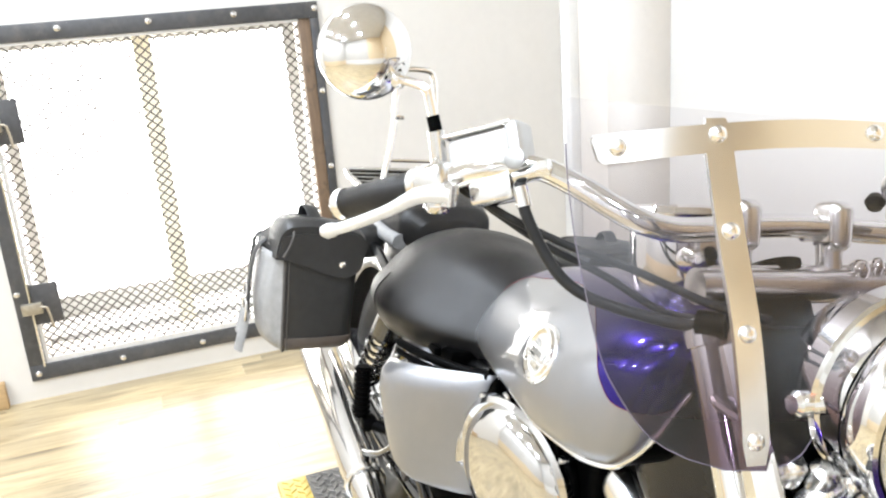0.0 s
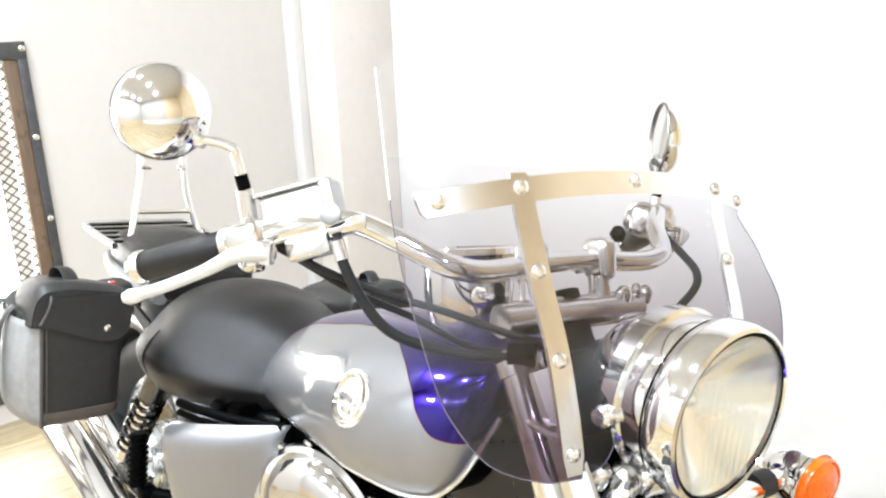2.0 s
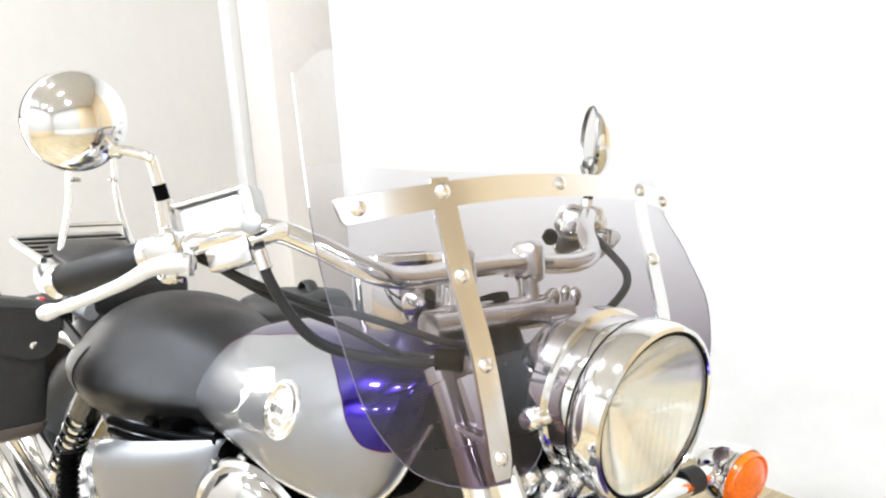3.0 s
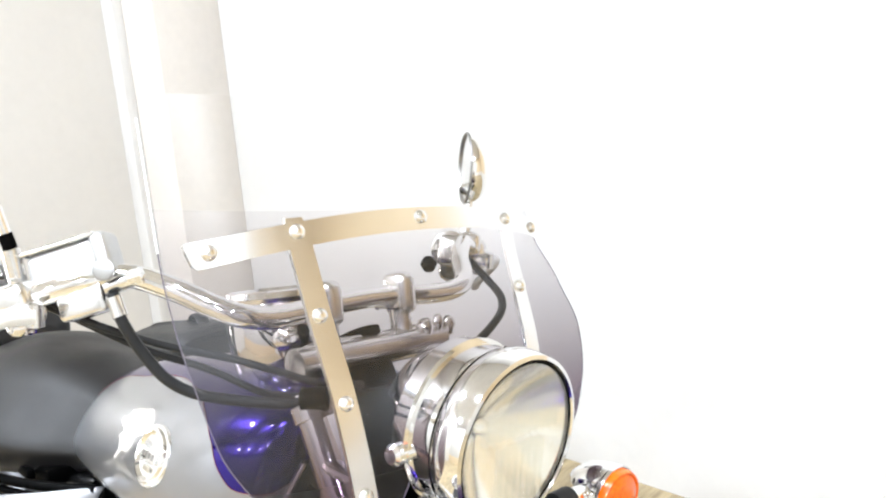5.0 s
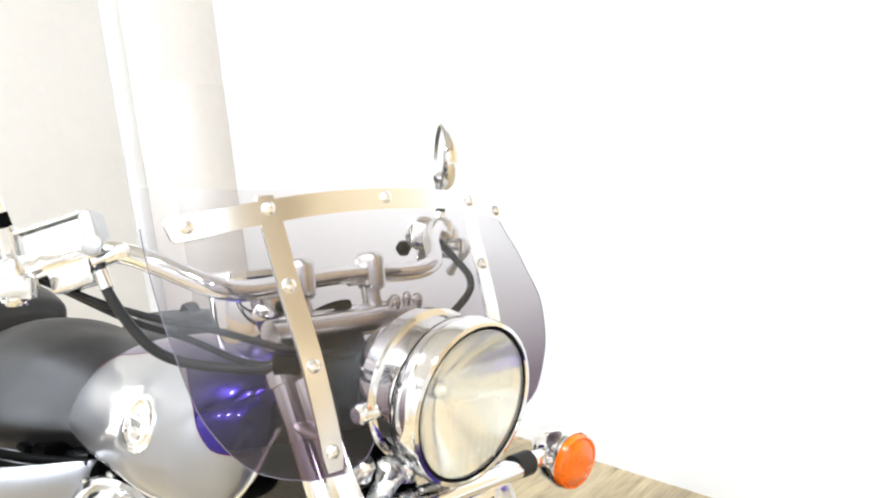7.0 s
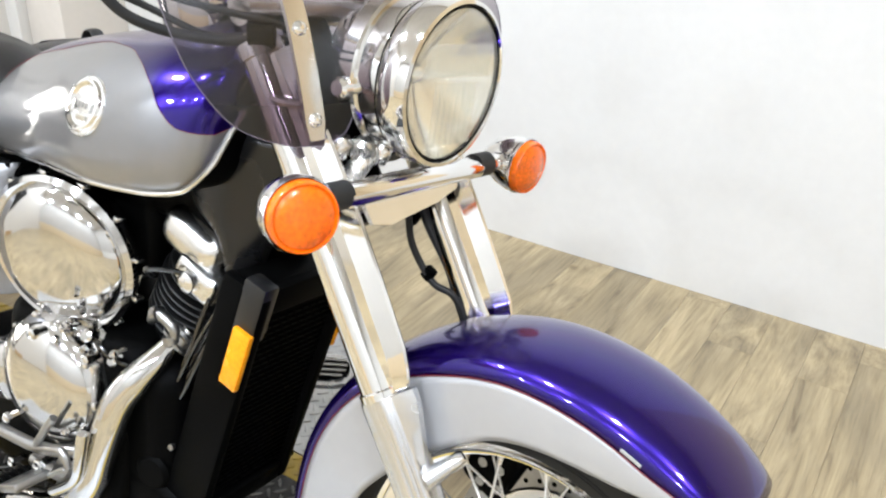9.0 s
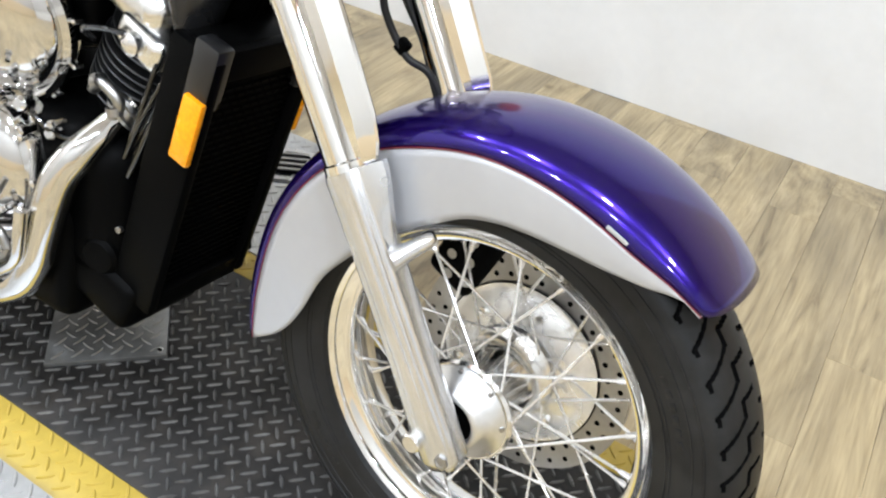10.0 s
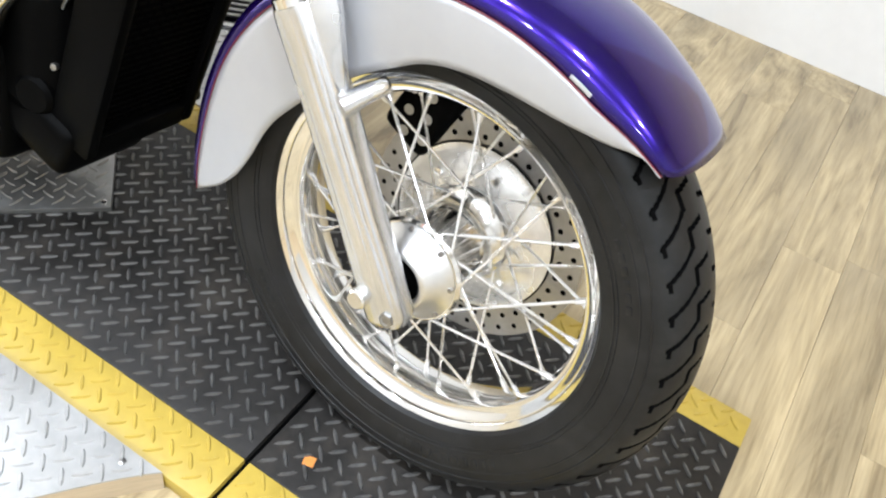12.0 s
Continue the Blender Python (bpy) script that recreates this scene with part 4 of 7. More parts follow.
for y_, z_, r_ in ((0.085, 1.008, 0.012), (0.108, 1.010, 0.009), (0.128, 1.006, 0.011)):
    bm = bmesh.new()
    lathe(bm, [(-0.014, r_), (0.0, r_), (0.002, r_ * 0.9), (0.007, r_ * 0.55), (0.009, 0.0)], (-0.446, y_, z_), (0.2, 0, 1), 12)
    part("acorn_nut", bm, M_CHROME, yoke)
bm = bmesh.new()
tube(bm, [fork_point(0.74, 0, -0.03), fork_point(1.0, 0, -0.03)], 0.030, 20)
part("steering_head", bm, M_BLACK_MATT, bike)
bm = bmesh.new()
block(bm, fork_point(0.88, 0, 0.0), (0.06, 0.17, 0.16), tilt, 0.012)
part("fork_shroud", bm, M_BLACK_MATT, bike, "black cover between the fork tubes")

# ---- headlamp ----
HL, HLX = V(-0.218, 0.004, 0.935), V(1, 0.012, -0.05).normalized()


def headlamp():
    bm = bmesh.new()
    lathe(bm, [(-0.040, 0.0935), (-0.062, 0.0925), (-0.100, 0.086), (-0.140, 0.066), (-0.165, 0.038), (-0.172, 0.0)], HL, HLX, 72)
    shell = part("headlamp", bm, M_CHROME, bike, "large round chrome headlamp with clear fluted lens")
    bm = bmesh.new()
    lathe(bm, [(0.003, 0.0918), (0.0065, 0.0940), (0.005, 0.0985), (-0.004, 0.1005), (-0.022, 0.1005), (-0.032, 0.0985), (-0.036, 0.0955)], HL, HLX, 80)
    part("bezel", bm, M_CHROME, shell, "chrome lens ring")
    bm = bmesh.new()
    lathe(bm, [(-0.037, 0.0940), (-0.039, 0.0948), (-0.040, 0.0936)], HL, HLX, 72)
    part("rubber_seal", bm, M_BLACK_MATT, shell)
    bm = bmesh.new()
    lathe(bm, [(-0.074, 0.0900), (-0.074, 0.0965), (-0.096, 0.0930), (-0.097, 0.0870)], HL, HLX, 72)
    part("rear_ring", bm, M_CHROME, shell)
    bm = bmesh.new()
    lathe(bm, [(0.0038, 0.0925), (0.0050, 0.0912), (0.0042, 0.0892)], HL, HLX, 72)
    part("lens_gasket", bm, M_BLACK_MATT, shell)
    bm = bmesh.new()
    lathe(bm, [(0.020, 0.0), (0.019, 0.030), (0.015, 0.056), (0.009, 0.077), (0.003, 0.0906)], HL, HLX, 72)
    part("lens", bm, M_LENS, shell, "clear fluted glass")
    bm = bmesh.new()
    lathe(bm, [(-0.055, 0.012), (-0.050, 0.026), (-0.036, 0.052), (-0.018, 0.075), (-0.002, 0.0900)], HL, HLX, 72)
    part("reflector", bm, M_REFLECT_BOWL, shell)
    # moulded flutes behind the glass
    bm = bmesh.new()
    a, u, w = frame_of(HLX)
    for k in range(-6, 7):
        for lo, hi in ((-0.070, 0.004), (0.010, 0.048)):
            y = k * 0.0115
            if math.hypot(y, hi if abs(hi) > abs(lo) else lo) > 0.082:
                continue
            tube(bm, [HL + a * 0.004 + V(0, y, 0) + V(0, 0, lo), HL + a * 0.006 + V(0, y, 0) + V(0, 0, hi)], 0.003, 10, flat=(0.0055, 0.0012))
    part("flutes", bm, M_LENS, shell, "", "stuff")
    bm = bmesh.new()
    lathe(bm, [(-0.054, 0.010), (-0.046, 0.010), (-0.041, 0.006), (-0.040, 0.0)], HL, HLX, 20)
    part("bulb_cap", bm, M_REFLECT_BOWL, shell)
    for sy in (-1, 1):
        bm = bmesh.new()
        lathe(bm, [(0, 0.013), (0.012, 0.013), (0.016, 0.009), (0.016, 0.0)], HL + a * -0.085 + V(0, sy * 0.088, -0.02), (0, sy, 0), 16)
        part("mount_bolt", bm, M_CHROME, shell)
    for x, y, z, r in ((-0.30, -0.055, 0.855, 0.016), (-0.29, -0.030, 0.850, 0.012), (-0.31, -0.085, 0.86, 0.014), (-0.30, 0.03, 0.85, 0.014)):
        bm = bmesh.new()
        lathe(bm, [(0, r), (0.02, r), (0.026, r * 0.6), (0.026, 0)], (x, y, z - 0.02), (0.4, 0, 1), 14)
        part("adjuster", bm, M_CHROME_SOFT, shell)


headlamp()


# ---- turn signals on their cross bar ----
def turn_signal(s):
    y = s * 0.225
    c = V(-0.227, -0.221, 0.811) if s < 0 else V(-0.228, y, 0.806)
    bm = bmesh.new()
    lathe(bm, [(0.000, 0.0395), (-0.012, 0.0405), (-0.030, 0.037), (-0.050, 0.027), (-0.064, 0.013), (-0.068, 0.0)], c, (1, -0.40 if s < 0 else -0.06, 0.08 if s < 0 else -0.06), 40)
    house = part("turn_signal", bm, M_CHROME, bike, "chrome bullet turn signal with amber lens")
    bm = bmesh.new()
    lathe(bm, [(-0.002, 0.0385), (0.009, 0.0385), (0.0125, 0.0370), (0.0128, 0.0350), (0.0105, 0.0335), (0.0150, 0.0280), (0.0175, 0.0150), (0.0182, 0.0)], c, (1, -0.40 if s < 0 else -0.06, 0.08 if s < 0 else -0.06), 40)
    part("lens", bm, M_AMBER, house, "bright orange moulded lens")
    bm = bmesh.new()
    lathe(bm, [(-0.004, 0.0405), (-0.001, 0.0418), (0.003, 0.0405)], c, (1, -0.40 if s < 0 else -0.06, 0.08 if s < 0 else -0.06), 40)
    part("ring", bm, M_CHROME, house)
    bm = bmesh.new()
    tube(bm, [(-0.252, s * 0.150, 0.812), (-0.250, s * 0.195, 0.811)], 0.013, 16)
    part("stalk", bm, M_CHROME, house)
    bm = bmesh.new()
    tube(bm, [(-0.252, s * 0.128, 0.812), (-0.252, s * 0.160, 0.812)], 0.0168, 20)
    part("rubber_sleeve", bm, M_CABLE, house)


for s in (-1, 1):
    turn_signal(s)
bm = bmesh.new()
tube(bm, [(-0.250, -0.134, 0.811), (-0.250, -0.131, 0.811), (-0.250, 0.131, 0.811), (-0.250, 0.134, 0.811)], [0.0135, 0.0150, 0.0150, 0.0135], 28)
part("signal_bar", bm, M_CHROME, bike, "straight chrome bar between the turn signals")
bm = bmesh.new()
slab(bm, [(-0.098, 0.0), (0.098, 0.0), (0.088, -0.022), (0.040, -0.034), (-0.060, -0.046), (-0.090, -0.040)], 0.006, Matrix.Translation((-0.262, 0, 0.806)) @ Matrix(((0, 0, 1, 0), (1, 0, 0, 0), (0, 1, 0, 0), (0, 0, 0, 1))) @ Matrix.Rotation(radians(-28), 4, "X"))
part("yoke_cover", bm, M_CHROME_SOFT, bike, "plain bright cover plate below the signal bar")
for s in (-1, 1):
    bm = bmesh.new()
    block(bm, (-0.278, s * 0.085, 0.806), (0.05, 0.03, 0.016), None, 0.004)
    part("signal_bracket", bm, M_CHROME_SOFT, bike)


# ---- windscreen ----
def pane_x(y, z):
    x0 = smooth_interp(z, [0.84, 0.885, 0.981, 1.067, 1.16, 1.30], [-0.288, -0.295, -0.314, -0.348, -0.383, -0.436])
    wrap = smooth_interp(z, [0.86, 1.0, 1.06, 1.12, 1.30], [0.40, 0.40, 0.60, 1.0, 1.0]) if y > 0 else 1.0
    return x0 - wrap * (0.35 * y * y + 6 * y ** 4)


def pane_half(z, s=-1):
    wide = smooth_interp(z, [0.86, 0.93, 1.0, 1.06, 1.30], [1.10, 1.10, 1.05, 1.0, 1.0]) if s > 0 else 1.0
    if s > 0:
        return wide * smooth_interp(z, [0.857, 0.866, 0.880, 0.91, 0.943, 1.0, 1.06, 1.12, 1.30], [0.150, 0.190, 0.222, 0.248, 0.265, 0.280, 0.288, 0.291, 0.290])
    return smooth_interp(z, [0.857, 0.866, 0.880, 0.91, 0.943, 1.0, 1.06, 1.12, 1.30], [0.160, 0.196, 0.225, 0.250, 0.267, 0.280, 0.287, 0.290, 0.288])


def pane_notch(z):
    return smooth_interp(z, [0.857, 0.868, 0.90, 0.94, 0.97, 0.985], [0.118, 0.088, 0.071, 0.068, 0.050, 0.002]) if z < 0.985 else 0.0


def windscreen():
    bm = bmesh.new()
    zs = [0.857, 0.862, 0.87, 0.88, 0.90, 0.92, 0.94, 0.955, 0.97, 0.98, 0.985] + [0.985 + (1.172 - 0.985) * k / 12 for k in range(1, 13)]
    for s in (-1, 1):
        rows = []
        for z in zs:
            a, b = pane_notch(z), pane_half(z, s)
            rows.append([V(pane_x(s * (a + (b - a) * k / 16), z), s * (a + (b - a) * k / 16), z) for k in range(17)])
        skin(bm, rows)
    bmesh.ops.remove_doubles(bm, verts=bm.verts[:], dist=3e-3)
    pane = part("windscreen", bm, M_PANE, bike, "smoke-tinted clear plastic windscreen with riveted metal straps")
    bm = bmesh.new()
    rows = []
    for k in range(13):
        z = 1.172 + 0.115 * k / 12
        h = pane_half(z) * (1 - 0.10 * (k / 12) ** 6)
        rows.append([V(pane_x(h * j / 16, z), h * j / 16, z) for j in range(-16, 17)])
    skin(bm, rows)
    upper = part("upper_pane", bm, M_PANE_CLEAR, pane, "clear upper windscreen sheet")
    pane.visible_shadow = upper.visible_shadow = False
    for s in (-1, 1):
        outer = [V(pane_x(s * pane_half(z, s), z), s * pane_half(z, s), z) for z in [1.172 - (1.172 - 0.857) * k / 40 for k in range(41)]]
        inner = [V(pane_x(s * pane_notch(z), z), s * pane_notch(z), z) for z in [0.857 + (0.985 - 0.857) * k / 20 for k in range(21)]]
        bm = bmesh.new()
        tube(bm, outer + inner, 0.0007, 6)
        part("pane_edge", bm, M_EDGE, pane)
        bm = bmesh.new()
        tube(bm, [V(pane_x(s * pane_half(z, s), z), s * pane_half(z, s), z) for z in (1.130, 1.175, 1.20, 1.23, 1.26)], 0.0010, 6)
        part("upper_edge", bm, M_EDGE_LIT, pane, "cut edge of the clear sheet, painted white as a highlight")

    def strap(points, half, name="strap"):
        bm = bmesh.new()
        n = len(points)
        rows = []
        for i, (y, z) in enumerate(points):
            a, b = points[max(i - 1, 0)], points[min(i + 1, n - 1)]
            t = V(0, b[0] - a[0], b[1] - a[1]).normalized()
            across = V(0, -t.z, t.y)
            w = half * (0.72 if i in (0, n - 1) else 1.0)
            row = []
            for depth in (0.0015, 0.0065):
                for k in (-1, -0.5, 0, 0.5, 1) if depth < 0.004 else (1, 0.5, 0, -0.5, -1):
                    yy, zz = y + across.y * w * k, z + across.z * w * k
                    row.append(V(pane_x(yy, zz) + depth, yy, zz))
            rows.append(row)
        skin(bm, rows, ring=True, caps=True)
        return part(name, bm, M_CHROME_SOFT, pane, "bright flat metal strap")

    top = lambda y: 1.160 - 0.028 * (abs(y) / 0.251) ** 2.2
    strap([(y, top(y)) for y in [-0.270, -0.267] + [-0.264 + 0.528 * k / 24 for k in range(25)] + [0.267, 0.270]], 0.0125)
    for s in (-1, 1):
        zs = [1.166 - (1.166 - 0.8645) * k / 16 for k in range(17)]
        strap([(s * smooth_interp(z, [0.86, 0.885, 0.981, 1.067, 1.17], [0.134, 0.136, 0.149, 0.158, 0.167]), z) for z in zs], 0.0128)
    spots = [(0.0, 1.160)] + [(s * y, z) for s in (-1, 1) for y, z in ((0.251, 1.131), (0.165, 1.150), (0.158, 1.067), (0.149, 0.981), (0.136, 0.885))]
    for y, z in spots:
        bm = bmesh.new()
        lathe(bm, [(0.004, 0.0085), (0.0085, 0.0082), (0.0115, 0.0060), (0.0128, 0.0030), (0.013, 0.0)], (pane_x(y, z), y, z), (1, y * 0.8, 0.3), 16)
        part("rivet", bm, M_CHROME, pane, "domed chrome rivet")
    for s in (-1, 1):
        bm = bmesh.new()
        tube(bm, spline([(pane_x(0.14, 0.90) - 0.004, s * 0.138, 0.90), (-0.36, s * 0.135, 0.895), fork_point(0.90, s * 0.122)], 4), 0.006, 8)
        part("stay", bm, M_CHROME_SOFT, pane)


windscreen()

# ---- handlebar ----
def bar_points(s):
    return [(-0.472, 0.0, 1.048), (-0.471, s * 0.06, 1.046), (-0.467, s * 0.105, 1.043), (-0.465, s * 0.146, 1.043), (-0.470, s * 0.180, 1.049), (-0.491, s * 0.203, 1.059), (-0.524, s * 0.229, 1.074),
            (-0.556, s * 0.268, 1.088), (-0.582, s * 0.312, 1.080), (-0.612, s * 0.352, 1.062), (-0.665, s * 0.392, 1.038), (-0.745, s * 0.440, 1.003)]


bm = bmesh.new()
line = [Vector(p) for p in bar_points(-1)][::-1] + [Vector(p) for p in bar_points(1)][1:]
tube(bm, spline(line, 6), 0.0135, 20)
handlebar = part("handlebar", bm, M_CHROME, bike, "wide swept-back chrome handlebar")
for s in (-1, 1):
    bm = bmesh.new()
    tube(bm, [(-0.461, s * 0.060, 0.985), (-0.463, s * 0.060, 0.995), (-0.466, s * 0.060, 1.010), (-0.470, s * 0.060, 1.028)], [0.0195, 0.0165, 0.0140, 0.0150], 20)
    block(bm, (-0.471, s * 0.060, 1.048), (0.042, 0.031, 0.056), turn(0, -12, 0), 0.0125, 4)
    lathe(bm, [(-0.010, 0.012), (0.012, 0.012), (0.015, 0.009), (0.015, 0.0)], (-0.480, s * 0.060 - 0.018, 1.040), (-0.35, -1, -0.1), 16)
    part("riser", bm, M_CHROME_SOFT, handlebar, "chrome handlebar riser clamp")
    # grip and its ends
    a, b = V(-0.640, s * 0.374, 1.049), V(-0.742, s * 0.438, 1.004)
    d = (b - a).normalized()
    bm = bmesh.new()
    tube(bm, [a, a + d * 0.004, a.lerp(b, 0.5), b - d * 0.004, b], [0.016, 0.0185, 0.019, 0.0185, 0.017], 22)
    grip = part("grip", bm, M_LEATHER, handlebar, "black rubber grip with chrome end")
    bm = bmesh.new()
    lathe(bm, [(-0.004, 0.0195), (0.0, 0.021), (0.008, 0.021), (0.013, 0.017), (0.014, 0.0)], b, d, 22)
    part("end_cap", bm, M_CHROME_SOFT, grip)
    bm = bmesh.new()
    lathe(bm, [(-0.010, 0.019), (-0.008, 0.0215), (0.002, 0.0215), (0.004, 0.019)], a, d, 22)
    part("flange", bm, M_CHROME_SOFT, grip)
    # switch housing
    bm = bmesh.new()
    block(bm, a - d * 0.026, (0.050, 0.040, 0.040), d.to_track_quat("X", "Z").to_matrix(), 0.011, 3)
    house = part("switch_housing", bm, M_CHROME_SOFT, handlebar, "cast aluminium switch housing")
    bm = bmesh.new()
    block(bm, a - d * 0.026 + V(0.010, 0, -0.024), (0.03, 0.026, 0.02), None, 0.006)
    part("switch_block", bm, M_CHROME, house)
    bm = bmesh.new()
    lathe(bm, [(0, 0.007), (0.01, 0.006), (0.012, 0.0)], a - d * 0.02 + V(0.01, 0, 0.018), (0.3, 0, 1), 12)
    part("clamp_screw", bm, M_CHROME, house)
    # lever
    p = a - d * 0.034 + V(0.034, 0, -0.010)
    tip = V(-0.703, s * 0.466, 0.978)
    line = spline([p, p + V(-0.012, s * 0.030, -0.004), p.lerp(tip, 0.45) + V(0.010, s * 0.006, 0.004), p.lerp(tip, 0.8) + V(0.003, 0, 0), tip], 6)
    bm = bmesh.new()
    n = len(line)
    tube(bm, line, [0.0115 - 0.0045 * min(1, i / (n * 0.5)) + (0.002 if i > n - 4 else 0) for i in range(n)], 14)
    lathe(bm, [(-0.010, 0.0), (-0.008, 0.006), (0.0, 0.0098), (0.008, 0.006), (0.010, 0.0)], tip, (-0.5, s * 0.6, -0.2), 16)
    part("lever", bm, M_LEVER, handlebar, "polished aluminium hand lever with ball end")
    bm = bmesh.new()
    lathe(bm, [(-0.012, 0.0), (-0.012, 0.009), (0.012, 0.009), (0.014, 0.006), (0.014, 0.0)], p, (0, 0, 1), 14)
    block(bm, p + V(-0.012, 0, 0), (0.034, 0.024, 0.018), None, 0.005)
    part("lever_pivot", bm, M_CHROME_SOFT, handlebar)

# master cylinder on the right
RES = V(-0.599, -0.305, 1.087)
RES_L = V(0.63, 0.69, 0.35).normalized()            # along the reservoir, towards the middle of the bar
RES_F = (V(0.65, -0.70, 0.20) - RES_L * V(0.65, -0.70, 0.20).dot(RES_L)).normalized()
RES_U = RES_F.cross(RES_L)
RES_U = RES_U if RES_U.z > 0 else -RES_U
spin = Matrix((RES_L, -RES_F, RES_U)).transposed()
bm = bmesh.new()
block(bm, RES + spin @ V(-0.002, 0, 0.006), (0.080, 0.050, 0.048), spin, 0.010, 4)
master = part("master_cylinder", bm, M_CAST, handlebar, "brushed aluminium brake fluid reservoir", sharp=0.9)
bm = bmesh.new()
block(bm, RES + spin @ V(0.004, -0.006, -0.034), (0.052, 0.036, 0.032), spin, 0.005, 2)
part("cylinder_body", bm, M_CHROME_SOFT, master, "bright cylinder body under the reservoir")
bm = bmesh.new()
block(bm, RES + spin @ V(-0.002, 0, 0.0325), (0.083, 0.054, 0.005), spin, 0.002, 2)
part("lid", bm, M_CHROME_SOFT, master, "silver screwed lid")
for x, y in ((-0.034, -0.022), (0.034, 0.022)):
    bm = bmesh.new()
    lathe(bm, [(0, 0.004), (0.002, 0.004), (0.003, 0.0)], RES + spin @ V(x * 0.9, y * 0.9, 0.034), RES_U, 10)
    part("screw", bm, M_STEEL, master)
bm = bmesh.new()
block(bm, RES + spin @ V(0.040, -0.006, 0.009), (0.020, 0.042, 0.050), spin, 0.008, 4)
part("inner_boss", bm, M_CAST, master)
bm = bmesh.new()
lathe(bm, [(0.0, 0.012), (0.003, 0.012), (0.004, 0.009), (0.003, 0.0)], RES + spin @ V(0.040, -0.026, -0.010), RES_F, 20)
part("sight_glass", bm, M_STEEL, master, "dark round sight glass")
bm = bmesh.new()
tube(bm, [RES + spin @ V(0.030, -0.010, -0.026), RES + spin @ V(0.062, -0.008, -0.024)], 0.0105, 14)
lathe(bm, [(0, 0.010), (0.014, 0.010), (0.017, 0.0)], RES + spin @ V(0.058, -0.010, -0.024), RES_L, 6)
part("banjo_fitting", bm, M_CHROME_SOFT, master)
bm = bmesh.new()
block(bm, RES + spin @ V(0.004, 0.004, -0.036), (0.052, 0.032, 0.026), spin, 0.006)
part("brake_switch", bm, M_BLACK_MATT, master)
# the left-hand clutch bracket
bm = bmesh.new()
block(bm, (-0.590, 0.318, 1.082), (0.046, 0.036, 0.036), turn(0, -6, -38), 0.010, 3)
block(bm, (-0.588, 0.272, 1.074), (0.050, 0.040, 0.050), turn(0, -10, -40), 0.014, 3)
for k in range(3):
    lathe(bm, [(-0.003, 0.024), (0.0, 0.0275), (0.003, 0.024)], (-0.596 + 0.008 * k, 0.282 - 0.010 * k, 1.076), (0.6, -0.75, 0), 20)
part("clutch_bracket", bm, M_CHROME_SOFT, handlebar, "chrome clutch lever bracket")


bm = bmesh.new()
lathe(bm, [(-0.013, 0.0), (-0.010, 0.009), (0.0, 0.0135), (0.010, 0.009), (0.013, 0.0)], (-0.618, 0.258, 1.048), (0.5, -0.4, -0.6), 20)
part("horn_button", bm, M_BLACK_MATT, handlebar, "round black button")


# ---- mirrors ----
def mirror(s, c, axis, knee, foot):
    c, axis = Vector(c), Vector(axis).normalized()
    bm = bmesh.new()
    r = 0.0555 if s < 0 else 0.0610
    lathe(bm, [(-0.010, r - 0.003), (-0.008, r), (-0.002, r + 0.0005), (0.010, r * 0.955), (0.021, r * 0.80), (0.029, r * 0.55), (0.034, r * 0.27), (0.0355, 0.0)], c, axis, 56)
    shell = part("mirror", bm, M_CHROME, bike, "round chrome rear-view mirror on a bent stem")
    bm = bmesh.new()
    lathe(bm, [(-0.0075, r - 0.003), (-0.0085, 0.0)], c, axis, 48)
    part("glass", bm, M_MIRROR, shell, "mirror glass")
    bm = bmesh.new()
    lathe(bm, [(-0.0078, r - 0.0045), (-0.0115, r - 0.002), (-0.009, r + 0.0008)], c, axis, 48)
    part("rubber_rim", bm, M_STEEL, shell)
    root = c + axis * 0.022 + V(0, -s * r * 0.66, -r * 0.53)
    bm = bmesh.new()
    lathe(bm, [(-0.008, 0.0), (-0.006, 0.008), (0.002, 0.011), (0.010, 0.008), (0.012, 0.0)], root, (0, -s, -0.5), 14)
    part("ball_joint", bm, M_CHROME_SOFT, shell)
    bm = bmesh.new()
    knee, foot = Vector(knee), Vector(foot)
    tube(bm, spline([root, root.lerp(knee, 0.6) + V(0, 0, 0.002), knee, knee.lerp(foot, 0.2) + V(0, 0, 0.004), foot], 6), 0.0058, 12)
    part("stem", bm, M_CHROME, shell)
    bm = bmesh.new()
    tube(bm, [knee.lerp(foot, 0.38), knee.lerp(foot, 0.60)], 0.0078, 12)
    part("rubber_boot", bm, M_BLACK_MATT, shell)
    bm = bmesh.new()
    tube(bm, [knee.lerp(foot, 0.60), foot + V(0, 0, -0.02)], 0.0098, 14)
    lathe(bm, [(-0.010, 0.0), (-0.010, 0.014), (0.006, 0.014), (0.008, 0.010)], foot + V(0, 0, -0.012), (0, 0, 1), 6)
    part("stem_nut", bm, M_CHROME_SOFT, shell)


mirror(-1, (-0.7130, -0.4310, 1.192), (0.95, -0.10, 0.08), (-0.648, -0.372, 1.158), (-0.636, -0.350, 1.082))
mirror(1, (-0.655, 0.385, 1.198), (0.60, 0.80, 0.0), (-0.640, 0.372, 1.140), (-0.632, 0.352, 1.080))


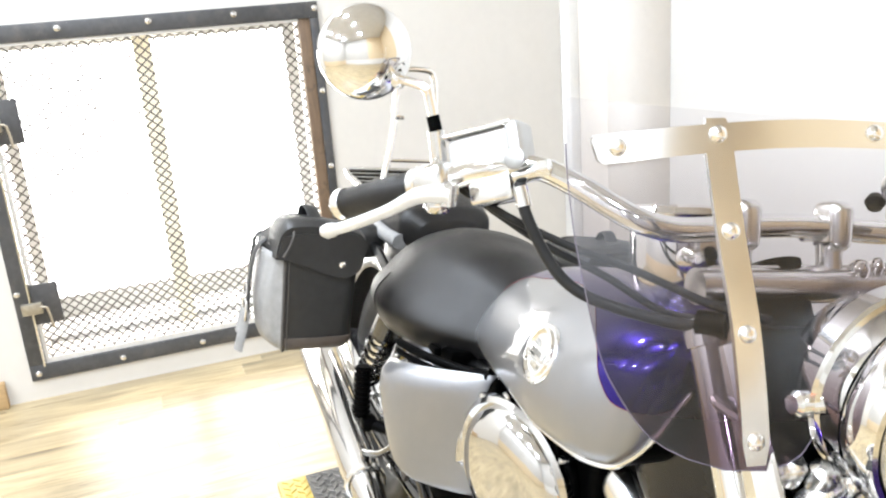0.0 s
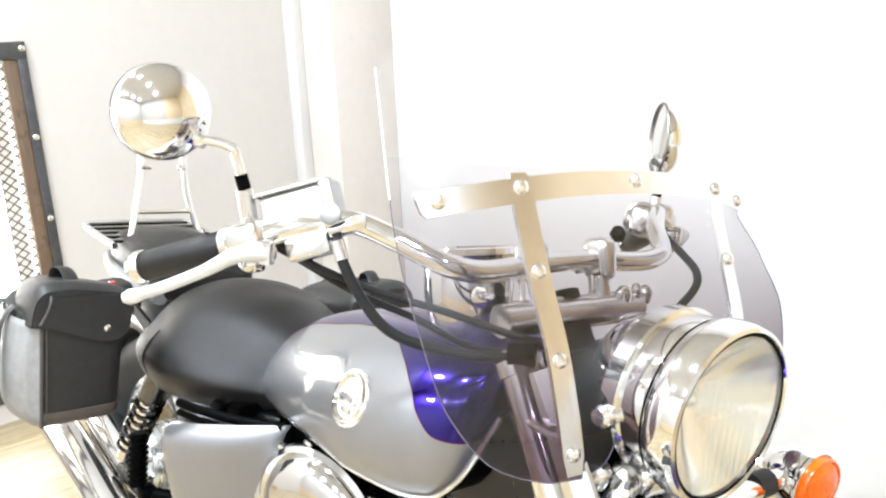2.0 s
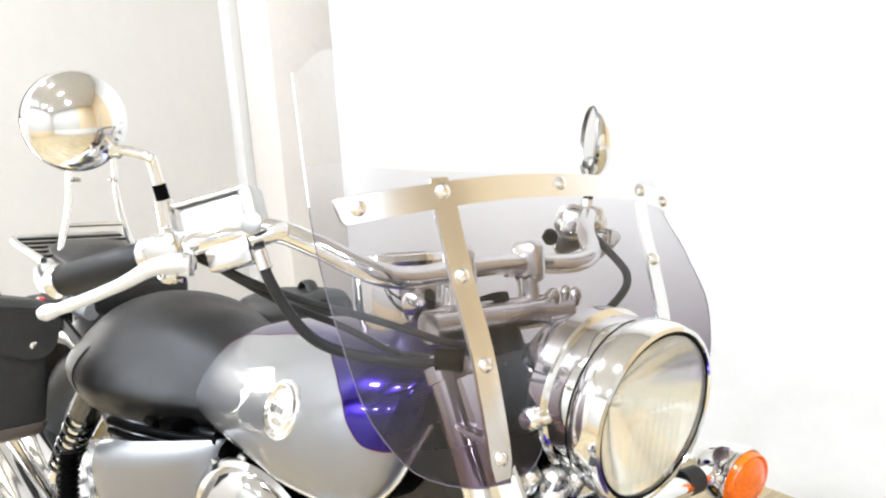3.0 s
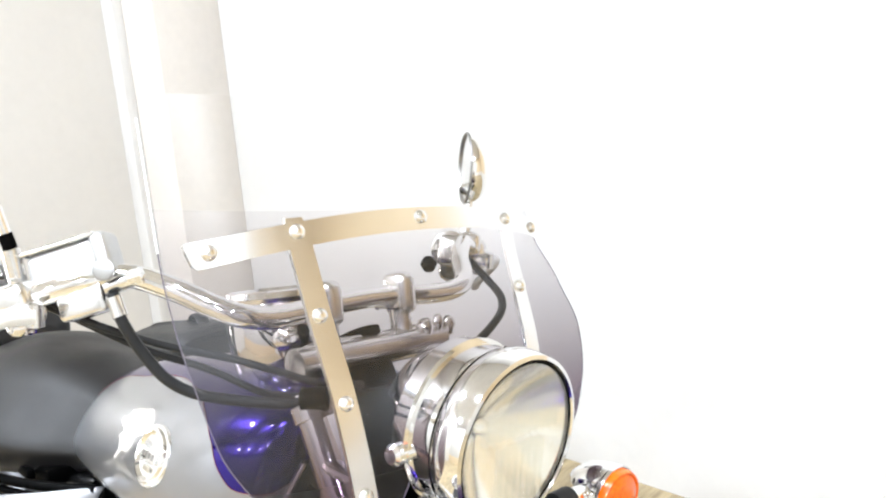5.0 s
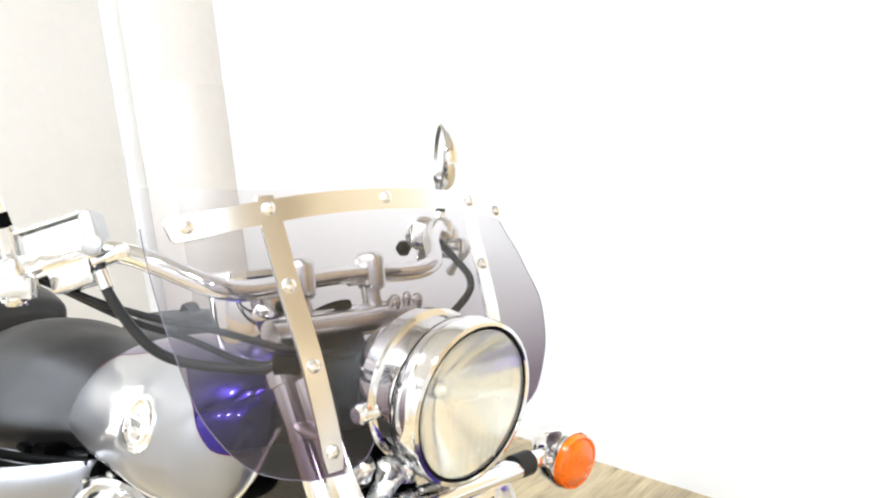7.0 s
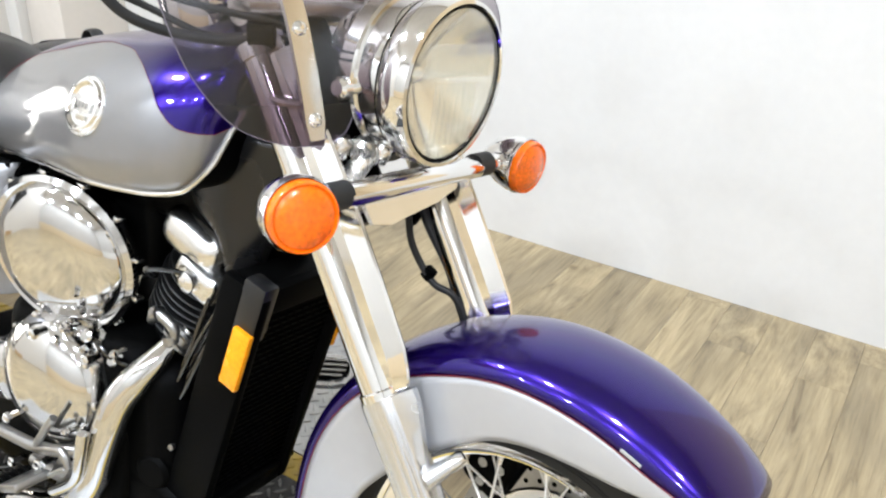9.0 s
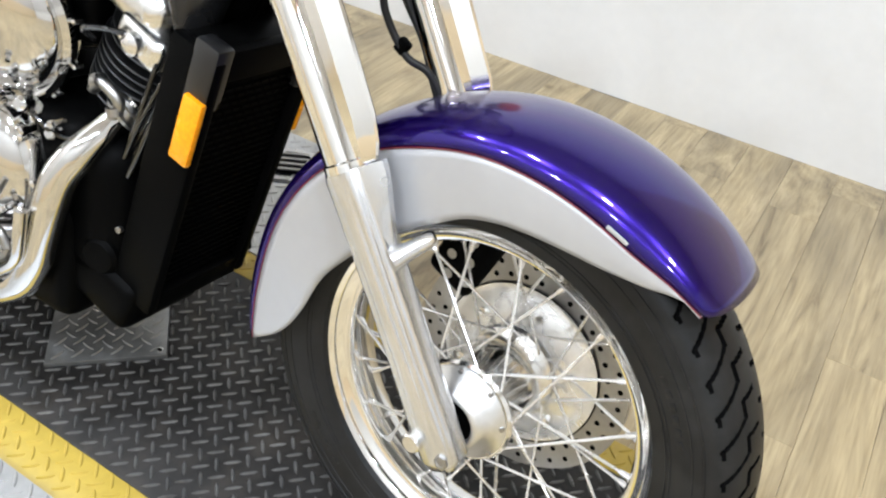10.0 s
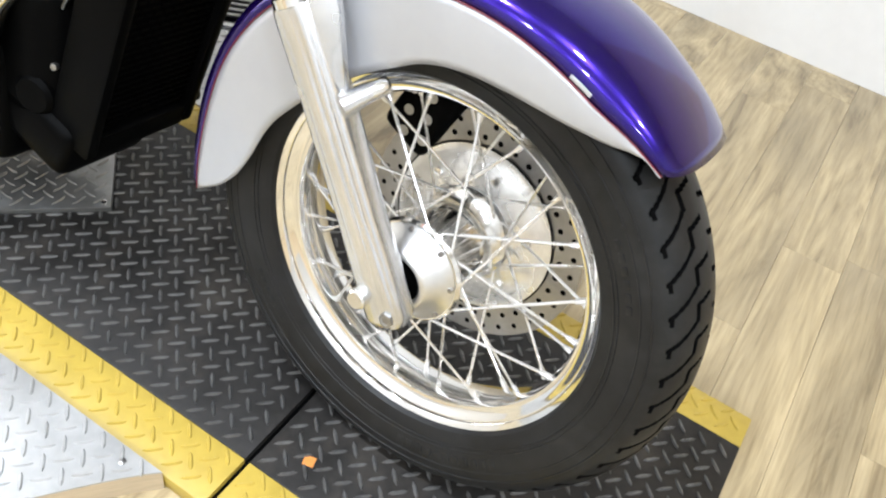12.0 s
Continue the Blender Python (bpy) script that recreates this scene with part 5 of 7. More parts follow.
# ---- speedometer pod and cables ----
POD, POD_UP = V(-0.622, -0.024, 0.986), (-0.20, 0, 1)
bm = bmesh.new()
lathe(bm, [(-0.125, 0.0), (-0.122, 0.022), (-0.100, 0.044), (-0.060, 0.060), (-0.020, 0.068), (0.020, 0.069), (0.034, 0.066), (0.036, 0.060), (0.036, 0.0)], POD, POD_UP, 52)
pod = part("speedometer", bm, M_CHROME, bike, "chrome speedometer pod behind the handlebar")
bm = bmesh.new()
lathe(bm, [(0.033, 0.0655), (0.040, 0.0695), (0.048, 0.067), (0.050, 0.061), (0.044, 0.055)], POD, POD_UP, 52)
part("bezel", bm, M_CHROME, pod)
bm = bmesh.new()
lathe(bm, [(0.043, 0.0555), (0.043, 0.0)], POD, POD_UP, 40)
part("dial", bm, M_BLACK_MATT, pod, "dark dial face under glass")
for x, y, z, r in ((-0.560, -0.058, 0.984, 0.014), (-0.570, -0.042, 0.948, 0.011)):
    bm = bmesh.new()
    lathe(bm, [(-0.008, r), (0.006, r * 0.95), (0.010, r * 0.6), (0.011, 0.0)], (x, y, z), (0.6, -1, 0.1), 16)
    part("bolt", bm, M_CHROME, pod)
CABLES = (
    ("throttle_cable", [(-0.628, -0.352, 1.070), (-0.612, -0.332, 1.058), (-0.582, -0.290, 1.030), (-0.55, -0.225, 1.004), (-0.51, -0.165, 0.988), (-0.455, -0.140, 0.982), (-0.405, -0.120, 0.978), (-0.40, -0.06, 0.965)], 0.0046),
    ("throttle_cable", [(-0.628, -0.350, 1.060), (-0.60, -0.312, 1.040), (-0.565, -0.245, 1.000), (-0.535, -0.180, 0.972), (-0.48, -0.140, 0.950), (-0.42, -0.120, 0.958), (-0.40, -0.06, 0.955)], 0.0044),
    ("brake_hose", [(-0.548, -0.288, 1.072), (-0.537, -0.284, 1.045), (-0.527, -0.268, 1.012), (-0.512, -0.247, 0.980), (-0.497, -0.222, 0.962), (-0.475, -0.185, 0.952), (-0.44, -0.15, 0.950), (-0.405, -0.12, 0.953), (-0.39, -0.07, 0.93)], 0.0064),
    ("clutch_cable", [(-0.565, 0.285, 1.066), (-0.50, 0.275, 1.035), (-0.466, 0.262, 1.018), (-0.456, 0.245, 0.995), (-0.456, 0.19, 0.96), (-0.46, 0.11, 0.94), (-0.47, 0.05, 0.93)], 0.0060),
    ("brake_line", [(-0.30, 0.060, 0.745), (-0.29, 0.064, 0.70), (-0.255, 0.072, 0.655), (-0.225, 0.085, 0.640), (-0.20, 0.092, 0.60), (-0.17, 0.098, 0.50), (-0.13, 0.098, 0.46)], 0.0050),
    ("speedometer_cable", [(-0.31, 0.082, 0.77), (-0.285, 0.092, 0.72), (-0.248, 0.098, 0.67), (-0.222, 0.100, 0.62), (-0.16, 0.102, 0.52)], 0.0058),
)
for name, pts, r in CABLES:
    bm = bmesh.new()
    tube(bm, spline(pts, 7), r, 10)
    part(name, bm, M_CABLE, bike, "black rubber-sheathed cable")
bm = bmesh.new()
tube(bm, [(-0.547, -0.288, 1.068), (-0.538, -0.284, 1.048)], 0.0085, 12)
part("hose_ferrule", bm, M_CHROME_SOFT, bike)
bm = bmesh.new()
tube(bm, [(-0.412, -0.136, 0.960), (-0.388, -0.118, 0.964)], 0.013, 14)
part("cable_guide", bm, M_BLACK_MATT, bike, "black rubber cable guide")
for x, z in ((-0.300, 0.735), (-0.262, 0.665)):
    bm = bmesh.new()
    block(bm, (x, 0.072, z), (0.018, 0.014, 0.020), turn(0, 30, 0), 0.004)
    part("hose_clip", bm, M_BLACK_MATT, bike)

# brake caliper on the left leg
bm = bmesh.new()
block(bm, (-0.108, 0.092, 0.440), (0.075, 0.062, 0.115), turn(0, 22, 0), 0.014, 3)
caliper = part("brake_caliper", bm, M_BLACK_MATT, bike, "black brake caliper with drilled guard")
for k in range(3):
    for j in range(2):
        bm = bmesh.new()
        lathe(bm, [(0, 0.0), (0, 0.007), (-0.003, 0.008)], (-0.125 + 0.028 * j, 0.0605, 0.405 + 0.030 * k), (0, -1, 0), 12)
        part("pad_pin", bm, M_STEEL, caliper)


# ---- fuel tank: silver sides, purple top, red line between ----
TX = [-1.085, -1.05, -0.98, -0.88, -0.77, -0.66, -0.57, -0.51, -0.48, -0.462]
T_TOP = [0.768, 0.806, 0.846, 0.882, 0.910, 0.932, 0.948, 0.951, 0.947, 0.930]
T_LOW = [0.712, 0.690, 0.696, 0.707, 0.719, 0.727, 0.738, 0.752, 0.785, 0.862]
T_HALF = [0.056, 0.098, 0.122, 0.145, 0.169, 0.187, 0.188, 0.175, 0.153, 0.110]
P_X = [-1.085, -0.96, -0.87, -0.77, -0.71, -0.65, -0.60, -0.553, -0.526, -0.497, -0.462]
P_Z = [0.764, 0.840, 0.866, 0.893, 0.903, 0.906, 0.899, 0.880, 0.854, 0.835, 0.830]


def tank_side(x, s):
    """A point of the right flank: s 0 at the crown, 1 at the widest, 2 at the lower rim."""
    top, low, half = (smooth_interp(x, TX, t) for t in (T_TOP, T_LOW, T_HALF))
    wide = low + 0.24 * (top - low)
    if s <= 1:
        a = s * math.pi / 2
        return V(x, -half * math.sin(a) ** 0.95, wide + (top - wide) * max(math.cos(a), 0) ** smooth_interp(x, [-1.085, -0.92, -0.72, -0.56], [1.55, 1.40, 0.95, 0.80]))
    a = (s - 1) * math.pi / 2
    share = 0.86
    return V(x, -half * (share + (1 - share) * math.cos(a) ** 0.85 if s < 2 else share), wide + (low - wide) * math.sin(a) ** 0.9)


def tank_line(x):
    z, lo, hi = smooth_interp(x, P_X, P_Z), 0.02, 1.98
    for _ in range(30):
        mid = (lo + hi) / 2
        lo, hi = (mid, hi) if tank_side(x, mid).z > z else (lo, mid)
    return lo


def fuel_tank():
    n = 90
    xs = [TX[0] + (TX[-1] - TX[0]) * (0.5 - 0.5 * math.cos(math.pi * k / n)) * 0.35 + (TX[-1] - TX[0]) * (k / n) * 0.65 for k in range(n + 1)]
    up, low_rows, line = [], [], []
    for x in xs:
        s = tank_line(x)
        up.append([tank_side(x, s * k / 18) for k in range(19)])
        low_rows.append([tank_side(x, s + (2 - s) * k / 22) for k in range(23)])
        line.append(tank_side(x, s))
    bm = both_sides(bmesh.new(), up)
    # closing walls at nose, tail and belly
    tank = bpart("fuel_tank", bm, M_PURPLE, bike, "teardrop fuel tank, purple top over silver flanks")
    for s in (-1, 1):
        rows = low_rows if s < 0 else [[V(p.x, -p.y, p.z) for p in r] for r in low_rows]
        bm = bmesh.new()
        skin(bm, rows)
        flank = bpart("flank", bm, M_SILVER, tank, "silver metallic painted tank side")
        pts = [V(p.x, s * (-p.y if p.y < 0 else p.y) * 1.0 , p.z) for p in line]
        pts = [V(p.x, (abs(p.y) + 0.0004) * s, p.z + 0.0004) for p in pts]
        bm = bmesh.new()
        tube(bm, pts, 0.0004, 6)
        bpart("pinstripe", bm, M_RED, tank)
        rim = [tank_side(x, 2) for x in xs]
        bm = bmesh.new()
        tube(bm, [V(p.x, abs(p.y) * s * 1.02, p.z - 0.001) for p in rim], 0.0042, 8)
        bpart("lower_rim", bm, M_CHROME_SOFT, tank, "bright welded lower rim")
    bm = bmesh.new()
    rows = [[V(p.x, p.y * (1 - 2 * k / 6), p.z - 0.003) for k in range(7)] for p in [tank_side(x, 2) for x in xs]]
    skin(bm, rows)
    bpart("underside", bm, M_BLACK_MATT, tank)
    bm = bmesh.new()
    edge = [tank_side(TX[-1], 2 * k / 20) for k in range(21)]
    skin(bm, [[V(p.x + 0.012 * (1 - t * t), p.y * t, 0.90 + (p.z - 0.90) * t) for p in edge] for t in (1.0, 0.9, 0.7, 0.4, 0.02)])
    skin(bm, [[V(p.x + 0.012 * (1 - t * t), -p.y * t, 0.90 + (p.z - 0.90) * t) for p in edge] for t in (1.0, 0.9, 0.7, 0.4, 0.02)])
    bpart("nose", bm, M_PURPLE, tank)
    # emblem: plain bright wing, ring and plaque standing on the flank
    def on_flank(x, s, out):
        e = 0.004
        p = tank_side(x, s)
        n = (tank_side(x + e, s) - tank_side(x - e, s)).cross(tank_side(x, s + e) - tank_side(x, s - e)).normalized()
        if n.y > 0:
            n = -n
        return p + n * out, n
    def at_height(x, z):
        lo, hi = 0.3, 1.95
        for _ in range(24):
            mid = (lo + hi) / 2
            lo, hi = (mid, hi) if tank_side(x, mid).z > z else (lo, mid)
        return lo
    c, nrm = on_flank(-0.662, at_height(-0.662, 0.832), 0.0)
    lie = nrm.to_track_quat("-Y", "Z").to_matrix()
    bm = bmesh.new()
    lathe(bm, [(-0.006, 0.036), (0.002, 0.036), (0.0055, 0.0335), (0.006, 0.031), (0.003, 0.0285), (0.0015, 0.027)], c, nrm, 40)
    ring_ = bpart("emblem_ring", bm, M_CHROME, tank, "plain bright round tank emblem on a wider flange")
    bm = bmesh.new()
    lathe(bm, [(0.0018, 0.0285), (0.0024, 0.014), (0.0026, 0.0)], c, nrm, 32)
    bpart("emblem_field", bm, M_ALU, ring_)
    bm = bmesh.new()
    block(bm, c + nrm * 0.004, (0.040, 0.004, 0.015), lie, 0.0015)
    bpart("emblem_plaque", bm, M_CHROME_SOFT, ring_)
    for k in range(4):
        bm = bmesh.new()
        block(bm, c + nrm * 0.0062 + lie @ V(-0.0125 + 0.0083 * k, 0, 0), (0.0050, 0.001, 0.0075), lie)
        bpart("bar", bm, M_STEEL, ring_)
    bm = bmesh.new()
    block(bm, c + nrm * 0.004 + lie @ V(0.004, 0, -0.0165), (0.018, 0.003, 0.006), lie, 0.001)
    bpart("emblem_bar", bm, M_BRASS, ring_)
    bm = bmesh.new()
    lathe(bm, [(-0.006, 0.0400), (-0.0005, 0.0405), (0.0015, 0.0390), (0.0020, 0.0355)], c, nrm, 44)
    bpart("emblem_flange", bm, M_ALU, ring_)
    bm = bmesh.new()
    lathe(bm, [(0.0, 0.040), (0.010, 0.039), (0.016, 0.034), (0.018, 0.0)], (-0.640, 0.0, 0.964), (-0.08, 0, 1), 36)
    bpart("filler_cap", bm, M_CHROME, tank, "chrome filler cap")


fuel_tank()


# ---- seats ----
def cushion(name, xs, tops, lows, halves, label, flat=0.55, material=M_LEATHER, dish=0.0, dome=0.62):
    bm = bmesh.new()
    rows = []
    n = 44
    for i in range(n + 1):
        t = 0.5 - 0.5 * math.cos(math.pi * i / n)
        x = xs[0] + (xs[-1] - xs[0]) * t
        top, low, half = (smooth_interp(x, xs, q) for q in (tops, lows, halves))
        mid, high = (top + low) / 2, (top - low) / 2
        row = []
        for k in range(40):
            a = 6.28318 * k / 40
            y = half * math.copysign(abs(math.cos(a)) ** flat, math.cos(a))
            z = high * math.copysign(abs(math.sin(a)) ** (dome if math.sin(a) > 0 else 0.5), math.sin(a))
            if z > 0 and dish:
                z -= dish * (1 - (y / max(half, 0.01)) ** 2) * math.sin(math.pi * i / n)
            row.append(V(x, y, mid + z))
        rows.append(row)
    skin(bm, rows, ring=True, caps=True)
    return bpart(name, bm, material, bike, label, sharp=1.2)


def rider_seat():
    """A broad saddle: rolled side low down, flat dished top, narrow nose; rows from the rear forwards."""
    xs = [-1.485, -1.465, -1.43, -1.37, -1.27, -1.17, -1.09, -1.03, -0.97]
    tops = [0.725, 0.762, 0.794, 0.824, 0.838, 0.830, 0.802, 0.768, 0.735]
    lows = [0.690, 0.660, 0.640, 0.627, 0.630, 0.642, 0.652, 0.662, 0.688]
    halves = [0.050, 0.105, 0.160, 0.203, 0.216, 0.202, 0.160, 0.100, 0.055]
    necks = [1.0, 1.0, 1.0, 1.0, 0.98, 0.88, 0.74, 0.66, 0.62]
    bm, rows = bmesh.new(), []
    n = 48
    for i in range(n + 1):
        t = 0.5 - 0.5 * math.cos(math.pi * i / n)
        x = xs[0] + (xs[-1] - xs[0]) * t
        top, low, half = (smooth_interp(x, xs, q) for q in (tops, lows, halves))
        high = top - low
        ring_ = [(0.0, 0.0), (0.70, 0.0), (0.90, 0.08), (0.985, 0.25), (1.0, 0.36), (0.96, 0.465), (0.86, 0.58), (0.71, 0.735), (0.53, 0.87), (0.28, 0.965), (0.0, 1.0)]
        ring_ = ring_ + [(-a, b) for a, b in ring_[-2:0:-1]]
        slim = smooth_interp(x, xs, necks)
        rows.append(spline([V(x, half * a * (1.0 + (slim - 1.0) * min(1.0, max(0.0, (b - 0.40) / 0.35))), low + high * b) for a, b in ring_], 3, closed=True))
    skin(bm, rows, ring=True, caps=True)
    saddle = bpart("rider_seat", bm, M_LEATHER, bike, "broad black vinyl rider saddle with a seamed side panel", sharp=1.2)
    bm = bmesh.new()
    x = -1.30
    top, low, half = (smooth_interp(x, xs, q) for q in (tops, lows, halves))
    tube(bm, spline([V(x, -half * a, low + (top - low) * b) for a, b in ((0.862, 0.583), (0.962, 0.467), (1.003, 0.36), (0.988, 0.25), (0.905, 0.08))], 4), 0.0013, 6)
    bpart("side_seam", bm, M_LEATHER, saddle)


rider_seat()
pillion = cushion("pillion_seat", [-1.90, -1.87, -1.76, -1.60, -1.50, -1.47], [0.80, 0.842, 0.862, 0.858, 0.842, 0.815], [0.770, 0.752, 0.745, 0.742, 0.742, 0.752],
                  [0.045, 0.085, 0.110, 0.118, 0.110, 0.070], "black vinyl pillion pad with grey side band", 0.60)
bm = bmesh.new()
tube(bm, spline([(-1.88, -0.08, 0.772), (-1.76, -0.112, 0.765), (-1.60, -0.120, 0.762), (-1.49, -0.108, 0.762)], 5), 0.018, 10)
bpart("side_band", bm, M_BAG_SIDE, pillion)
bm = bmesh.new()
block(bm, (-1.14, -0.09, 0.655), (0.20, 0.11, 0.030), turn(0, -6, 0), 0.006)
block(bm, (-1.14, -0.15, 0.662), (0.15, 0.014, 0.016), turn(0, -6, -8), 0.003)
block(bm, (-1.20, 0.0, 0.645), (0.5, 0.19, 0.05), None, 0.01)
bpart("seat_base", bm, M_BLACK_MATT, bike, "black frame rail under the saddle")
for z_, r_ in ((0.668, 0.008), (0.650, 0.006)):
    bm = bmesh.new()
    tube(bm, spline([(-1.150, -0.205, z_ - 0.008), (-1.08, -0.195, z_), (-1.00, -0.165, z_ + 0.006), (-0.93, -0.12, z_ + 0.010)], 4), r_, 10)
    bpart("seat_rail", bm, M_BLACK_MATT, bike, "glossy black rail above the side cover")


# ---- side cover, rear mudguard ----
def side_cover(s):
    bm = bmesh.new()
    rows = []
    for i in range(19):
        t = i / 18
        row = []
        for k in range(21):
            u = k / 20
            z0 = 0.679 - 0.042 * u ** 1.3
            z1 = 0.462 + 0.085 * (max(0.0, u - 0.42) / 0.58) ** 2.3
            x = -0.931 - (0.180 - 0.012 * t ** 3) * u
            y = 0.119 + 0.117 * math.sin(min(1.0, u / 0.84) * math.pi / 2) ** 0.8 - 0.010 * t ** 3 + 0.005 * math.sin(math.pi * t) - 0.016 * max(0.0, 1 - t / 0.14) ** 2
            row.append(V(x, s * y, z0 + (z1 - z0) * t))
        rows.append(row)
    skin(bm, rows)
    cover = bpart("side_cover", bm, M_SILVER, bike, "silver metallic painted side cover")
    solid = cover.modifiers.new("sheet", "SOLIDIFY")
    solid.thickness, solid.offset = 0.012, 1 if s < 0 else -1
    bev = cover.modifiers.new("edge", "BEVEL")
    bev.width, bev.segments, bev.limit_method = 0.004, 2, "ANGLE"


for s in (-1, 1):
    side_cover(s)

RX = -1.615


def rear_wheel():
    side = [(0.055, 0.195), (0.068, 0.205), (0.083, 0.235), (0.086, 0.262), (0.080, 0.290), (0.062, 0.312), (0.035, 0.323), (0.0, 0.327)]
    prof = side + [(-y, r) for y, r in side[-2::-1]]
    bm = bmesh.new()
    lathe(bm, [(y, r) for y, r in prof], (RX, 0, 0.327), (0, 1, 0), 72)
    wheel = bpart("rear_wheel", bm, M_RUBBER, bike, "wide black rear tyre on a chrome rim")
    bm = bmesh.new()
    lathe(bm, [(-0.06, 0.20), (-0.06, 0.19), (-0.03, 0.175), (0.03, 0.175), (0.06, 0.19), (0.06, 0.20)], (RX, 0, 0.327), (0, 1, 0), 64)
    bpart("rim", bm, M_CHROME, wheel)
    bm = bmesh.new()
    lathe(bm, [(-0.09, 0.0), (-0.09, 0.07), (-0.05, 0.09), (0.05, 0.09), (0.09, 0.07), (0.09, 0.0)], (RX, 0, 0.327), (0, 1, 0), 40)
    bpart("hub", bm, M_ALU, wheel)
    for k in range(20):
        a = 6.28318 * k / 20
        bm = bmesh.new()
        y = -0.06 if k % 2 else 0.06
        tube(bm, [V(RX + 0.075 * math.cos(a + 0.7), y, 0.327 + 0.075 * math.sin(a + 0.7)), V(RX + 0.178 * math.cos(a), y * 0.2, 0.327 + 0.178 * math.sin(a))], 0.002, 6)
        bpart("spoke", bm, M_CHROME_SOFT, wheel)
    bm = bmesh.new()
    rows = []
    for i in range(49):
        deg = 28 + 175 * i / 48
        row = []
        for k in range(-10, 11):
            t = k / 10
            y = 0.112 * math.sin(t * math.pi / 2)
            r = 0.305 + 0.082 * math.cos(t * math.pi / 2) ** 0.7
            row.append(V(RX + r * math.cos(radians(deg)), y, 0.35 + r * math.sin(radians(deg))))
        rows.append(row)
    skin(bm, rows)
    guard = bpart("rear_mudguard", bm, M_SILVER, bike, "silver painted rear mudguard")
    solid = guard.modifiers.new("sheet", "SOLIDIFY")
    solid.thickness = 0.003


rear_wheel()

# ---- sissy bar and luggage rack ----
bm = bmesh.new()
half = [(-1.60, -0.125, 0.700), (-1.66, -0.118, 0.770), (-1.735, -0.085, 0.850), (-1.752, -0.068, 0.905), (-1.765, -0.056, 0.97), (-1.775, -0.052, 1.05), (-1.78, -0.046, 1.105), (-1.782, -0.030, 1.125)]
tube(bm, spline(half + [(x, -y, z) for x, y, z in half[::-1]], 6), 0.0075, 12)
sissy = bpart("sissy_bar", bm, M_CHROME, bike, "slim chrome passenger backrest bar")
bm = bmesh.new()
tube(bm, [(-1.752, -0.068, 0.903), (-1.752, 0.068, 0.903)], 0.005, 10)
bpart("cross_bar", bm, M_CHROME, sissy)
for y in (-0.044, 0.044):
    bm = bmesh.new()
    block(bm, (-1.758, y, 1.010), (0.006, 0.022, 0.012), None, 0.002)
    lathe(bm, [(0, 0.004), (0.004, 0.004), (0.005, 0)], (-1.752, y * 0.85, 1.010), (1, 0, 0), 8)
    bpart("tab", bm, M_CHROME_SOFT, sissy)
bm = bmesh.new()
tube(bm, spline([(-1.70, -0.135, 0.835), (-1.90, -0.135, 0.845), (-1.935, -0.10, 0.846), (-1.94, 0.0, 0.846), (-1.935, 0.10, 0.846), (-1.90, 0.135, 0.845), (-1.70, 0.135, 0.835)], 5), 0.0075, 10)
rack = bpart("luggage_rack", bm, M_CHROME, bike, "small slatted luggage rack behind the pillion pad")
for k in range(5):
    bm = bmesh.new()
    block(bm, (-1.74 - 0.045 * k, 0, 0.838 + 0.002 * k), (0.022, 0.262, 0.008), None, 0.003)
    bpart("slat", bm, M_BLACK, rack)
# tail lamp and rear signals between the bags
bm = bmesh.new()
block(bm, (-1.62, -0.155, 0.735), (0.10, 0.08, 0.075), turn(0, 0, 10), 0.022, 3)
tail = bpart("tool_roll", bm, M_BAG, bike, "black leather roll strapped beside the pillion pad")
bm = bmesh.new()
block(bm, (-1.60, -0.172, 0.772), (0.022, 0.014, 0.010), None, 0.003)
bpart("red_tab", bm, M_TAIL, tail)


